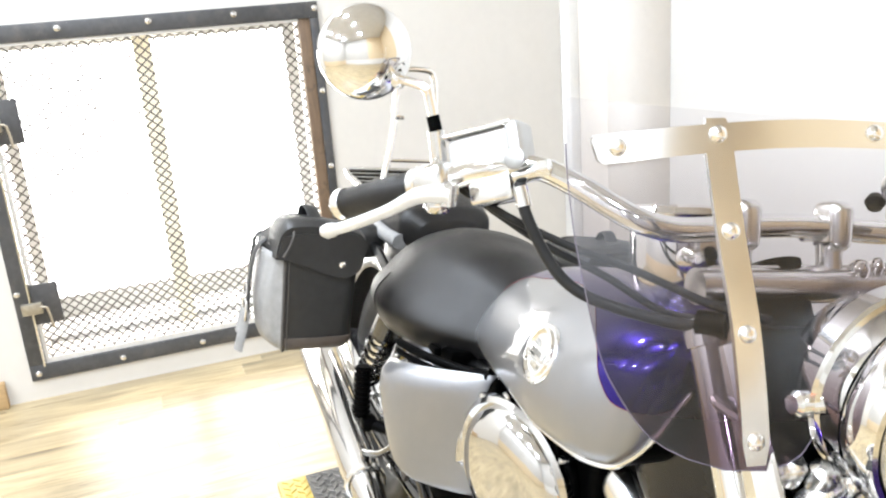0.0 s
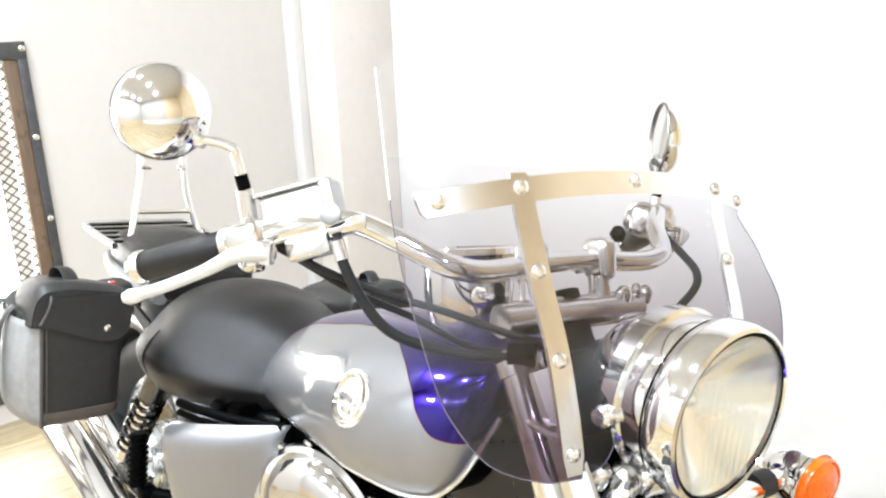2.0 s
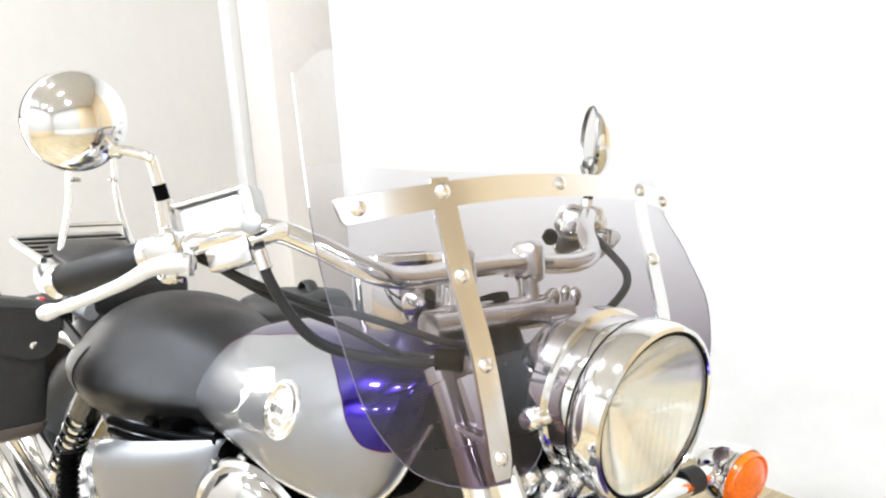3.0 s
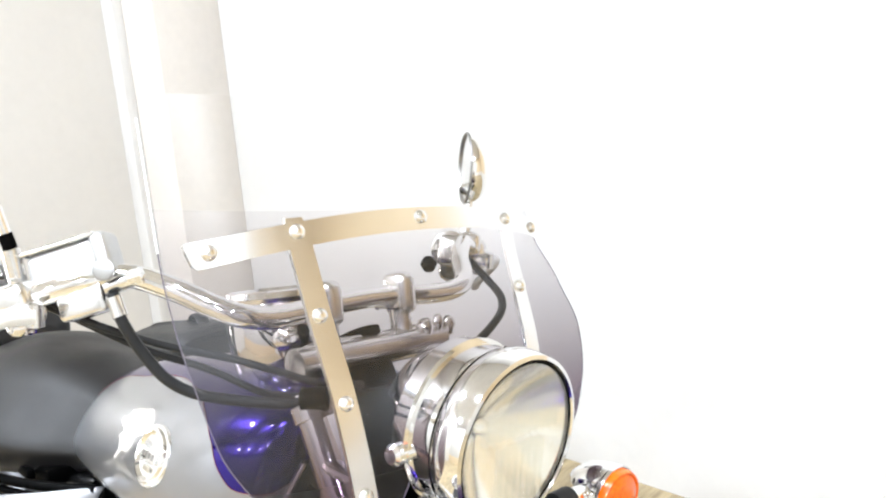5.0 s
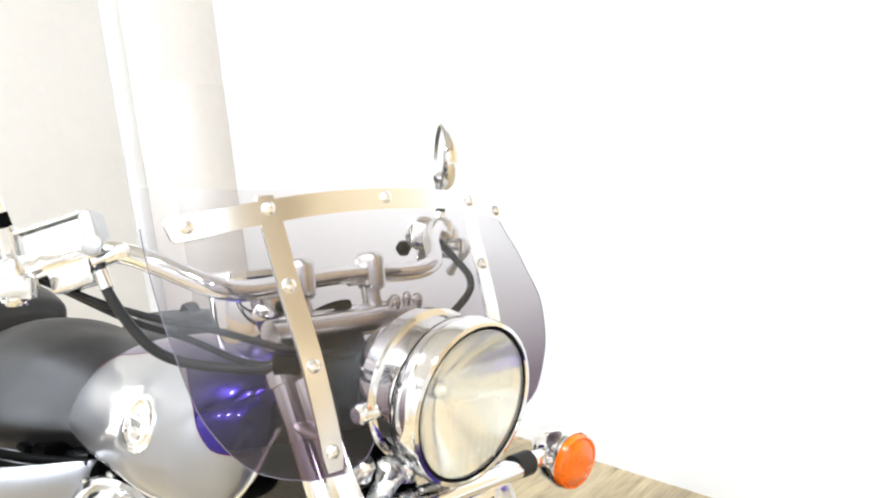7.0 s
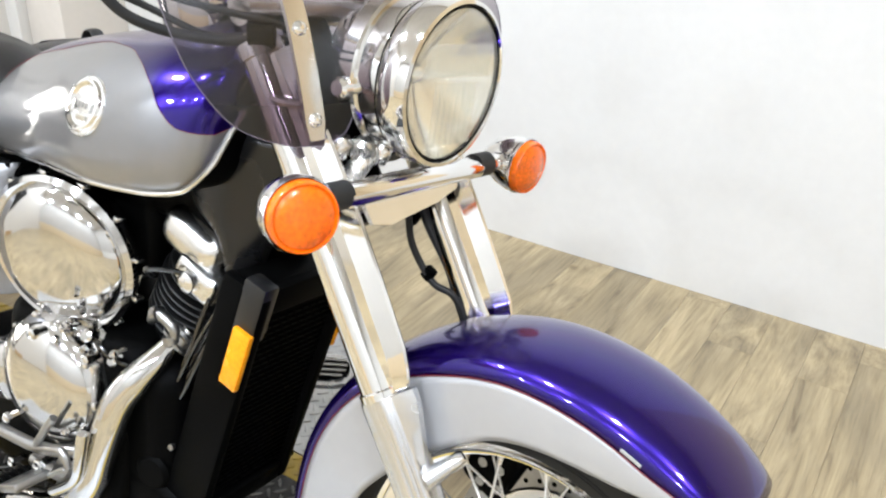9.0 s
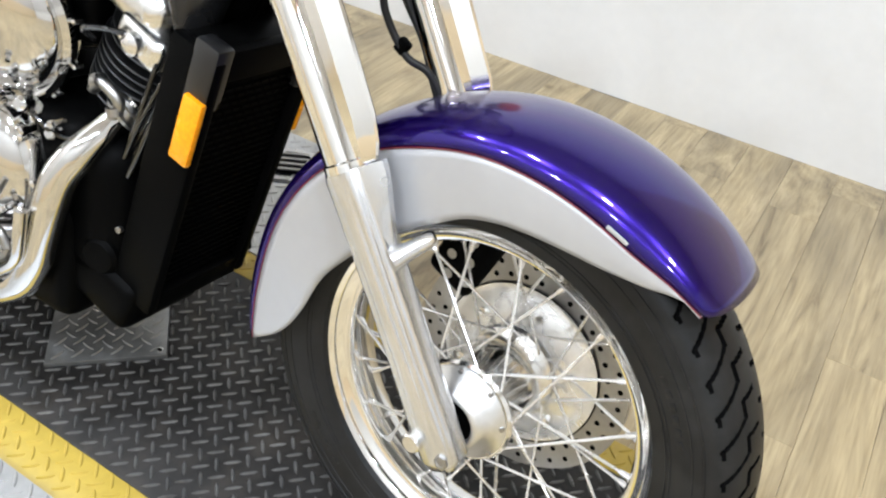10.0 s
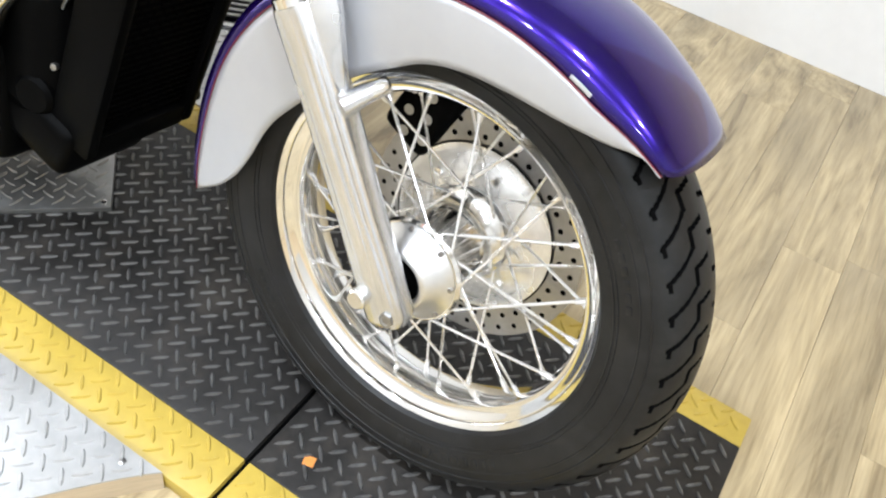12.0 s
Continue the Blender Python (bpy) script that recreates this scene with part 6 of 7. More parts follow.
# ---- engine ----
def engine():
    bm = bmesh.new()
    block(bm, (-0.76, 0.0, 0.33), (0.42, 0.26, 0.26), None, 0.05, 4)
    core = bpart("engine", bm, M_BLACK_MATT, bike, "black V-twin engine with chrome covers")
    for cx, cz, lean_, rows_ in ((-0.596, 0.552, 24, 9), (-0.850, 0.535, -28, 9)):
        d = V(math.sin(radians(lean_)), 0, math.cos(radians(lean_)))
        o = V(cx, -0.005, cz)
        bm = bmesh.new()
        tube(bm, [o - d * 0.10, o + d * 0.08], 0.062, 28)
        bpart("cylinder", bm, M_BLACK_MATT, core)
        for k in range(rows_):
            bm = bmesh.new()
            c = o + d * (-0.062 + 0.0125 * k)
            r = 0.081 if k < 7 else 0.076
            lathe(bm, [(-0.0018, 0.060), (-0.0018, r), (0.0, r + 0.0012), (0.0018, r), (0.0018, 0.060)], c, d, 40)
            bpart("fin", bm, M_FIN, core)
        bm = bmesh.new()
        e = o + d * 0.085
        rot = turn(0, lean_, 0)
        block(bm, e + d * 0.018 + V(-0.022, 0, 0), (0.125, 0.165, 0.075), rot, 0.032, 5)
        head = bpart("head_cover", bm, M_CHROME_SOFT, core, "chrome rocker cover")
        bm = bmesh.new()
        block(bm, e + V(0.012, -0.070, -0.030), (0.085, 0.040, 0.052), rot, 0.016, 4)
        lathe(bm, [(0.0, 0.016), (0.010, 0.015), (0.014, 0.008), (0.014, 0.0)], e + V(0.012, -0.090, -0.030), (0, -1, 0), 16)
        bpart("head_lobe", bm, M_CHROME_SOFT, head)
    bm = bmesh.new()
    tube(bm, spline([(-0.62, -0.10, 0.585), (-0.60, -0.13, 0.61), (-0.57, -0.115, 0.615), (-0.55, -0.08, 0.60)], 5), 0.0042, 8)
    bpart("plug_lead", bm, M_BLACK, core)
    # air cleaner
    ac, n = V(-0.800, -0.118, 0.570), V(0.262, -1, -0.13).normalized()
    bm = bmesh.new()
    lathe(bm, [(-0.075, 0.085), (-0.055, 0.104), (-0.012, 0.126), (0.000, 0.1315), (0.010, 0.130), (0.016, 0.122), (0.012, 0.114), (0.020, 0.110), (0.034, 0.090), (0.041, 0.060), (0.044, 0.030), (0.045, 0.0)], ac, n, 72)
    cleaner = bpart("air_cleaner", bm, M_CHROME_DIM, core, "round domed chrome air cleaner cover")
    bm = bmesh.new()
    a, u, w = frame_of(n)
    for k in range(12):
        t = 6.28318 * (k + 0.3) / 12
        bm = bmesh.new()
        block(bm, ac + n * -0.002 + (u * math.cos(t) + w * math.sin(t)) * 0.131, (0.020, 0.016, 0.008), None, 0.003)
        bpart("rim_clip", bm, M_CHROME_SOFT, cleaner)
    # clutch cover and neighbours
    bm = bmesh.new()
    lathe(bm, [(-0.05, 0.112), (0.0, 0.110), (0.014, 0.100), (0.030, 0.070), (0.036, 0.035), (0.037, 0.0)], (-0.790, -0.155, 0.365), (0.05, -1, 0), 60)
    bpart("clutch_cover", bm, M_CHROME_DIM, core, "domed chrome clutch cover")
    bm = bmesh.new()
    lathe(bm, [(-0.03, 0.058), (0.0, 0.056), (0.012, 0.044), (0.016, 0.0)], (-0.905, -0.160, 0.340), (0, -1, 0), 40)
    bpart("case_cover", bm, M_CHROME_DIM, core)
    for k in range(10):
        t = 6.28318 * k / 10
        bm = bmesh.new()
        lathe(bm, [(0, 0.007), (0.008, 0.007), (0.010, 0.004), (0.010, 0)], (-0.790 + 0.108 * math.cos(t), -0.150, 0.365 + 0.108 * math.sin(t)), (0, -1, 0), 6)
        bpart("cover_bolt", bm, M_CHROME_SOFT, core)
    for x, y, z, r in ((-0.700, -0.150, 0.478, 0.011), (-0.660, -0.135, 0.445, 0.010), (-0.745, -0.152, 0.480, 0.008), (-0.640, -0.130, 0.405, 0.007)):
        bm = bmesh.new()
        lathe(bm, [(-0.015, r * 0.8), (-0.002, r * 0.8), (-0.002, r), (0.008, r), (0.012, r * 0.6), (0.012, 0)], (x, y, z), (0.3, -1, 0.3), 8)
        bpart("union", bm, M_CHROME_DIM, core, "small chrome pipe union")
    bm = bmesh.new()
    tube(bm, spline([(-0.70, -0.145, 0.475), (-0.675, -0.150, 0.468), (-0.655, -0.140, 0.450), (-0.62, -0.12, 0.44)], 4), 0.004, 8)
    bpart("oil_line", bm, M_BLACK, core)
    bm = bmesh.new()
    tube(bm, spline([(-0.66, -0.14, 0.35), (-0.64, -0.165, 0.31), (-0.66, -0.175, 0.26), (-0.72, -0.18, 0.235), (-0.80, -0.18, 0.23)], 5), 0.012, 12)
    tube(bm, spline([(-0.70, -0.17, 0.285), (-0.76, -0.195, 0.275), (-0.86, -0.20, 0.268)], 4), 0.010, 12)
    block(bm, (-0.72, -0.185, 0.250), (0.03, 0.012, 0.05), turn(0, 30, 0), 0.004)
    bpart("linkage", bm, M_STEEL, core)
    bm = bmesh.new()
    block(bm, (-0.88, -0.03, 0.240), (0.50, 0.24, 0.20), None, 0.03, 3)
    bpart("crankcase", bm, M_BLACK_MATT, core)
    bm = bmesh.new()
    block(bm, (-0.62, -0.05, 0.235), (0.20, 0.16, 0.09), turn(0, 18, 0), 0.02, 3)
    lathe(bm, [(-0.02, 0.030), (0.0, 0.030), (0.006, 0.024), (0.006, 0.0)], (-0.585, -0.125, 0.28), (0.2, -1, 0), 30)
    bpart("sump", bm, M_BLACK_MATT, core, "black lower crankcase")
    # shift shaft links, brackets and fittings low on the right
    bm = bmesh.new()
    tube(bm, spline([(-0.709, -0.205, 0.356), (-0.735, -0.207, 0.318), (-0.752, -0.206, 0.287), (-0.722, -0.205, 0.296), (-0.690, -0.205, 0.305), (-0.677, -0.205, 0.282)], 5), 0.0062, 10)
    bpart("bracket_arm", bm, M_STEEL, core, "bent dull steel bracket arm")
    bm = bmesh.new()
    tube(bm, [(-0.829, -0.210, 0.165), (-0.677, -0.210, 0.285)], 0.0042, 10)
    bpart("link_rod", bm, M_STEEL, core, "thin steel link rod")
    bm = bmesh.new()
    tube(bm, spline([(-0.652, -0.196, 0.350), (-0.655, -0.200, 0.310), (-0.669, -0.200, 0.263), (-0.722, -0.200, 0.218)], 5), 0.0095, 14)
    bpart("coolant_pipe", bm, M_CHROME_DIM, core, "curved chrome coolant pipe")
    for x, y, z, r in ((-0.759, -0.200, 0.476, 0.0095), (-0.749, -0.204, 0.255, 0.010), (-0.826, -0.200, 0.223, 0.009), (-0.700, -0.190, 0.330, 0.007), (-0.835, -0.200, 0.300, 0.008), (-0.690, -0.160, 0.445, 0.008), (-0.640, -0.150, 0.470, 0.006)):
        bm = bmesh.new()
        lathe(bm, [(-0.020, r * 0.7), (-0.002, r * 0.7), (-0.002, r), (0.006, r), (0.008, r * 0.7), (0.006, r * 0.5), (0.006, 0.0)], (x, y, z), (0.1, -1, 0.05), 6)
        bpart("hex_bolt", bm, M_CHROME_DIM, core)
    bm = bmesh.new()
    tube(bm, spline([(-0.624, -0.098, 0.515), (-0.606, -0.104, 0.532), (-0.585, -0.104, 0.528), (-0.572, -0.100, 0.510), (-0.590, -0.100, 0.484)], 5), 0.0085, 12)
    lathe(bm, [(-0.006, 0.012), (0.006, 0.012)], (-0.606, -0.104, 0.532), (1, 0, 0.4), 16)
    lathe(bm, [(-0.005, 0.012), (0.005, 0.012)], (-0.578, -0.102, 0.500), (0.2, 0, -1), 16)
    bpart("hose_elbow", bm, M_STEEL, core, "dull metal hose elbow with clamps")
    for off, r in ((0.0, 0.0048), (-0.020, 0.0034)):
        bm = bmesh.new()
        tube(bm, spline([(-0.470 + off, -0.092, 0.585), (-0.513 + off, -0.097, 0.505), (-0.551 + off, -0.098, 0.425), (-0.600 + off, -0.100, 0.335), (-0.649 + off, -0.100, 0.239)], 5), r, 12)
        bpart("down_tube", bm, M_BLACK, core, "glossy black tube ahead of the engine")
    for k in range(4):
        bm = bmesh.new()
        lathe(bm, [(-0.004, 0.005), (0.003, 0.005), (0.005, 0.0)], (-0.560 - 0.030 * k, -0.112, 0.330 - 0.028 * k), (0.2, -1, 0.1), 10)
        bpart("cover_screw", bm, M_STEEL, core)
    return core


M_FIN = mat("black_cylinder_fin", (0.012, 0.012, 0.012), 0.30, metal=0.3, vary=0.2)
engine()

# carburettor side chrome cover behind the air cleaner
bm = bmesh.new()
lathe(bm, [(-0.03, 0.05), (0.0, 0.05), (0.014, 0.040), (0.020, 0.0)], (-0.955, -0.145, 0.560), (0.1, -1, 0.1), 36)
bpart("breather_cover", bm, M_CHROME_DIM, bike, "small domed chrome cover")


# ---- frame, radiator ----
for s in (-1, 1):
    bm = bmesh.new()
    tube(bm, spline([(-0.450, s * 0.030, 0.740), (-0.478, s * 0.052, 0.640), (-0.520, s * 0.066, 0.520), (-0.605, s * 0.080, 0.360), (-0.650, s * 0.085, 0.240), (-0.72, s * 0.10, 0.185), (-0.95, s * 0.115, 0.170), (-1.15, s * 0.12, 0.19)], 6), 0.017, 14)
    bpart("frame_tube", bm, M_BLACK, bike, "glossy black frame tube")
    bm = bmesh.new()
    ahead = spline([(-0.395, 0, 0.820), (-0.412, 0, 0.760), (-0.428, 0, 0.712), (-0.452, 0, 0.660), (-0.469, 0, 0.615), (-0.482, 0, 0.575), (-0.492, 0, 0.520)], 6)
    behind = spline([(-0.500, 0, 0.830), (-0.600, 0, 0.770), (-0.600, 0, 0.706), (-0.540, 0, 0.678), (-0.507, 0, 0.630), (-0.500, 0, 0.577), (-0.510, 0, 0.520)], 6)
    rows = []
    for f, r in zip(ahead, behind):
        row = []
        for k in range(17):
            u = k / 16
            p = f.lerp(r, u)
            row.append(V(p.x, s * (0.044 + 0.040 * max(0.0, math.sin(math.pi * u)) ** 0.6), p.z))
        rows.append(row)
    skin(bm, rows)
    neck = bpart("neck_cover", bm, M_BLACK_SATIN, bike, "glossy black steering-head cover")
    solid = neck.modifiers.new("sheet", "SOLIDIFY")
    solid.thickness, solid.offset = 0.003, 0
    bm = bmesh.new()
    tube(bm, [V(p.x, s * 0.048, p.z) for p in behind[10:]], 0.005, 8)
    bpart("cover_lip", bm, M_BLACK, neck)
    # slender stay in front of the engine
    bm = bmesh.new()
    tube(bm, spline([(-0.515, s * 0.092, 0.580), (-0.56, s * 0.098, 0.45), (-0.62, s * 0.100, 0.30)], 5), 0.0036, 8)
    bpart("stay", bm, M_BLACK, bike)


SIDE = -0.018


def radiator():
    top, low = V(-0.405, 0, 0.632), V(-0.512, 0, 0.222)
    d = (top - low).normalized()
    n = V(d.z, 0, -d.x)
    rot = Matrix((n, V(0, 1, 0), d)).transposed()
    mid = (top + low) / 2
    long = (top - low).length
    bm = bmesh.new()
    block(bm, mid - n * 0.030 + V(0, SIDE, 0), (0.060, 0.178, long), rot, 0.006)
    rad = bpart("radiator", bm, M_BLACK_MATT, bike, "black finned radiator in a plastic shroud")
    for s in (-1, 1):
        bm = bmesh.new()
        block(bm, mid - n * 0.022 + V(0, -0.108 if s < 0 else 0.070, 0), (0.078, 0.020, long + 0.006), rot, 0.006)
        bpart("side_shroud", bm, M_BLACK_MATT, rad)
        bm = bmesh.new()
        block(bm, top - n * 0.004 + V(0, -0.104 if s < 0 else 0.066, 0.0) - d * 0.028, (0.040, 0.030, 0.090), rot, 0.006)
        bpart("top_guard", bm, M_BLACK_SATIN, rad)
        bm = bmesh.new()
        block(bm, V(-0.429, -0.121 if s < 0 else 0.082, 0.533) + n * 0.0, (0.032, 0.010, 0.094), rot, 0.003)
        bpart("side_reflector", bm, M_REFLECTOR, rad, "amber side reflector")
    bm = bmesh.new()
    block(bm, top - d * 0.012 + n * 0.004 + V(0, SIDE, 0), (0.018, 0.17, 0.045), rot, 0.005)
    bpart("tank_strip", bm, M_BLACK_MATT, rad)
    bm = bmesh.new()
    block(bm, low + d * 0.010 + n * 0.004 + V(0, SIDE, 0), (0.018, 0.17, 0.040), rot, 0.005)
    bpart("tank_strip", bm, M_BLACK_MATT, rad)
    # grille of slots
    bm = bmesh.new()
    for j in range(30):
        for k in range(10):
            c = low + d * (0.045 + 0.0112 * j) + V(0, -0.092 + 0.0162 * k + (0.0081 if j % 2 else 0), 0) + n * 0.0025
            block(bm, c, (0.005, 0.0135, 0.0042), rot)
    bpart("grille", bm, M_BLACK_MATT, rad, "", kind="stuff")
    bm = bmesh.new()
    lathe(bm, [(0, 0.014), (0.018, 0.013), (0.022, 0.0)], low + V(0.0, 0.080, 0.03), (0.3, 1, 0), 12)
    bpart("drain_knob", bm, M_BLACK_MATT, rad)


radiator()

bm = bmesh.new()
block(bm, (-0.70, 0.0, 0.700), (0.52, 0.13, 0.09), turn(0, -6, 0), 0.02, 3)
block(bm, (-0.74, 0.0, 0.63), (0.16, 0.14, 0.16), None, 0.02, 3)
block(bm, (-0.52, 0.0, 0.66), (0.10, 0.09, 0.20), turn(0, 25, 0), 0.02, 3)
bpart("frame_backbone", bm, M_BLACK_MATT, bike, "black frame backbone and airbox under the tank")

# ---- exhaust ----
bm = bmesh.new()
pts = spline([(-0.574, -0.070, 0.505), (-0.590, -0.095, 0.4815), (-0.597, -0.112, 0.462), (-0.610, -0.130, 0.437), (-0.628, -0.148, 0.400), (-0.638, -0.160, 0.356), (-0.651, -0.168, 0.300), (-0.665, -0.173, 0.248), (-0.698, -0.178, 0.200), (-0.775, -0.186, 0.160), (-0.90, -0.195, 0.140), (-1.08, -0.200, 0.165), (-1.24, -0.205, 0.255)], 8)
tube(bm, pts, [0.0145 + 0.0105 * min(1, max(0, (i - 6) / 20)) for i in range(len(pts))], 28)
pipe = bpart("exhaust_pipe", bm, M_CHROME_DIM, bike, "polished chrome exhaust header with heat shield")
bm = bmesh.new()
d = (pts[6] - pts[2]).normalized()
lathe(bm, [(-0.012, 0.014), (-0.012, 0.026), (-0.008, 0.028), (-0.004, 0.022), (0.004, 0.022), (0.008, 0.027), (0.012, 0.024), (0.013, 0.014)], pts[4], d, 28)
bpart("flange", bm, M_STEEL, pipe, "dull steel exhaust flange")
for k, (y, z0, z1, x0, x1) in enumerate(((-0.170, 0.262, 0.305, -1.22, -2.03), (-0.085, 0.300, 0.345, -1.55, -1.95))):
    bm = bmesh.new()
    a, b = V(x0, -0.205 if k == 0 else y - 0.02, z0), V(x1, y, z1)
    tube(bm, [a, a.lerp(b, 0.08), a.lerp(b, 0.20), a.lerp(b, 0.9), b - (b - a).normalized() * 0.001, b], [0.026, 0.034, 0.044, 0.046, 0.045, 0.036], 36)
    muff = bpart("muffler", bm, M_CHROME_DIM, bike, "long chrome straight-cut muffler")
    bm = bmesh.new()
    tube(bm, [b - (b - a).normalized() * 0.002, b + (b - a).normalized() * 0.0015], 0.034, 28)
    bpart("tail_bore", bm, M_BLACK_MATT, muff)
    bm = bmesh.new()
    c = a.lerp(b, 0.13)
    lathe(bm, [(-0.008, 0.040), (-0.006, 0.045), (0.006, 0.046), (0.008, 0.042)], c, b - a, 32)
    bpart("clamp", bm, M_CHROME_SOFT, muff)

# pillion peg, shock absorbers, swing arm, rear subframe
for s in (-1, 1):
    bm = bmesh.new()
    tube(bm, [(-1.215, s * 0.252, 0.588), (-1.205, s * 0.256, 0.490)], 0.015, 14)
    peg = bpart("pillion_peg", bm, M_BLACK_MATT, bike, "folded black ribbed rubber footpeg")
    for k in range(9):
        bm = bmesh.new()
        lathe(bm, [(-0.003, 0.014), (-0.0015, 0.0185), (0.0015, 0.0185), (0.003, 0.014)], V(-1.2145, s * 0.2523, 0.582).lerp(V(-1.206, s * 0.2557, 0.498), k / 8), (0.1, 0.04 * s, -1), 14)
        bpart("rubber_ring", bm, M_BLACK_MATT, peg)
    bm = bmesh.new()
    block(bm, (-1.20, s * 0.240, 0.475), (0.034, 0.030, 0.026), None, 0.006)
    tube(bm, [(-1.20, s * 0.24, 0.475), (-1.15, s * 0.19, 0.470)], 0.012, 10)
    tube(bm, spline([(-1.245, s * 0.245, 0.500), (-1.27, s * 0.245, 0.512), (-1.30, s * 0.23, 0.515)], 3), 0.011, 10)
    bpart("peg_bracket", bm, M_BLACK_MATT, peg)
    bm = bmesh.new()
    a, b = V(-1.30, s * 0.165, 0.690), V(-1.52, s * 0.165, 0.400)
    tube(bm, [a, b], 0.019, 16)
    shock = bpart("shock_absorber", bm, M_CHROME, bike, "chrome rear shock absorber")
    bm = bmesh.new()
    d = (b - a).normalized()
    coil = []
    q, u, w = frame_of(d)
    for k in range(160):
        t = k / 159
        coil.append(a.lerp(b, 0.30 + 0.58 * t) + (u * math.cos(t * 50) + w * math.sin(t * 50)) * 0.027)
    tube(bm, coil, 0.0045, 6)
    bpart("spring", bm, M_BLACK, shock)
    bm = bmesh.new()
    tube(bm, [a, a.lerp(b, 0.34)], 0.030, 18)
    bpart("shroud", bm, M_BLACK, shock)
    bm = bmesh.new()
    tube(bm, spline([(-1.10, s * 0.115, 0.30), (-1.35, s * 0.13, 0.315), (RX, s * 0.13, 0.327)], 4), 0.022, 12)
    bpart("swing_arm", bm, M_BLACK, bike)
    bm = bmesh.new()
    tube(bm, spline([(-0.98, s * 0.09, 0.66), (-1.20, s * 0.125, 0.64), (-1.42, s * 0.145, 0.70), (-1.70, s * 0.135, 0.75)], 5), 0.013, 12)
    tube(bm, spline([(-1.22, s * 0.15, 0.60), (-1.19, s * 0.16, 0.50), (-1.14, s * 0.16, 0.42), (-1.05, s * 0.13, 0.30)], 5), 0.012, 10)
    tube(bm, spline([(-1.18, s * 0.175, 0.44), (-1.28, s * 0.185, 0.36), (-1.40, s * 0.19, 0.30)], 4), 0.009, 10)
    bpart("subframe_tube", bm, M_BLACK, bike)
bm = bmesh.new()
block(bm, (-1.16, -0.165, 0.40), (0.03, 0.012, 0.09), turn(0, 30, 0), 0.003)
bpart("data_plate", bm, M_BAG_TRIM, bike, "small grey data plate")

# rider controls low on each side
for s in (-1, 1):
    bm = bmesh.new()
    tube(bm, [(-0.80, s * 0.10, 0.215), (-0.80, s * 0.19, 0.205)], 0.012, 12)
    foot = bpart("footpeg_mount", bm, M_CHROME_SOFT, bike, "chrome rider footpeg mount")
    bm = bmesh.new()
    tube(bm, [(-0.80, s * 0.19, 0.205), (-0.804, s * 0.275, 0.205)], [0.016, 0.018], 16)
    bpart("footpeg", bm, M_BLACK_MATT, foot, "black ribbed footpeg rubber")
    for k in range(6):
        bm = bmesh.new()
        lathe(bm, [(-0.003, 0.016), (0.0, 0.0205), (0.003, 0.016)], (-0.80 - 0.0006 * k, s * (0.200 + 0.0135 * k), 0.205), (0, 1, 0), 14)
        bpart("rubber_ring", bm, M_BLACK_MATT, foot)
# left-hand shift pad seen past the wheel
bm = bmesh.new()
rows = []
for k in range(28):
    t = 6.28318 * k / 28
    rows.append((0.066 * math.copysign(abs(math.cos(t)) ** 0.8, math.cos(t)), 0.040 * math.copysign(abs(math.sin(t)) ** 0.8, math.sin(t))))
m = Matrix.Translation((-0.555, 0.235, 0.325)) @ turn(18, -8, 24).to_4x4()
slab(bm, rows, 0.010, m)
pad = bpart("shift_pad", bm, M_FORK, bike, "oval bright foot pad with ribbed grey rubber")
bm = bmesh.new()
slab(bm, [(x * 0.74, y * 0.68) for x, y in rows], 0.004, m @ Matrix.Translation((0, 0, 0.0102)))
bpart("rubber_inlay", bm, M_BLACK_MATT, pad)
for k in range(4):
    bm = bmesh.new()
    w = (0.040, 0.044, 0.044, 0.040)[k]
    slab(bm, [(-w, -0.0028), (w, -0.0028), (w, 0.0028), (-w, 0.0028)], 0.003, m @ Matrix.Translation((0, -0.0195 + 0.013 * k, 0.0144)))
    bpart("rubber_rib", bm, M_STEEL, pad)
bm = bmesh.new()
tube(bm, spline([(-0.60, 0.20, 0.31), (-0.64, 0.16, 0.29), (-0.68, 0.13, 0.28)], 4), 0.009, 10)
bpart("shift_arm", bm, M_CHROME_SOFT, pad)
# right-hand brake pedal
bm = bmesh.new()
tube(bm, spline([(-0.96, -0.19, 0.20), (-0.88, -0.215, 0.190), (-0.80, -0.225, 0.205), (-0.75, -0.225, 0.235)], 5), 0.010, 12)
block(bm, (-0.74, -0.235, 0.245), (0.050, 0.060, 0.014), turn(0, -25, 0), 0.005)
bpart("brake_pedal", bm, M_STEEL, bike, "chrome rear brake pedal")
# side stand
bm = bmesh.new()
tube(bm, spline([(-0.92, 0.13, 0.19), (-0.99, 0.21, 0.115), (-1.03, 0.265, 0.056)], 4), 0.011, 12)
block(bm, (-1.035, 0.272, 0.050), (0.06, 0.045, 0.012), turn(10, 0, 0), 0.003)
bpart("side_stand", bm, M_BLACK, bike, "black side stand folded out onto the platform")


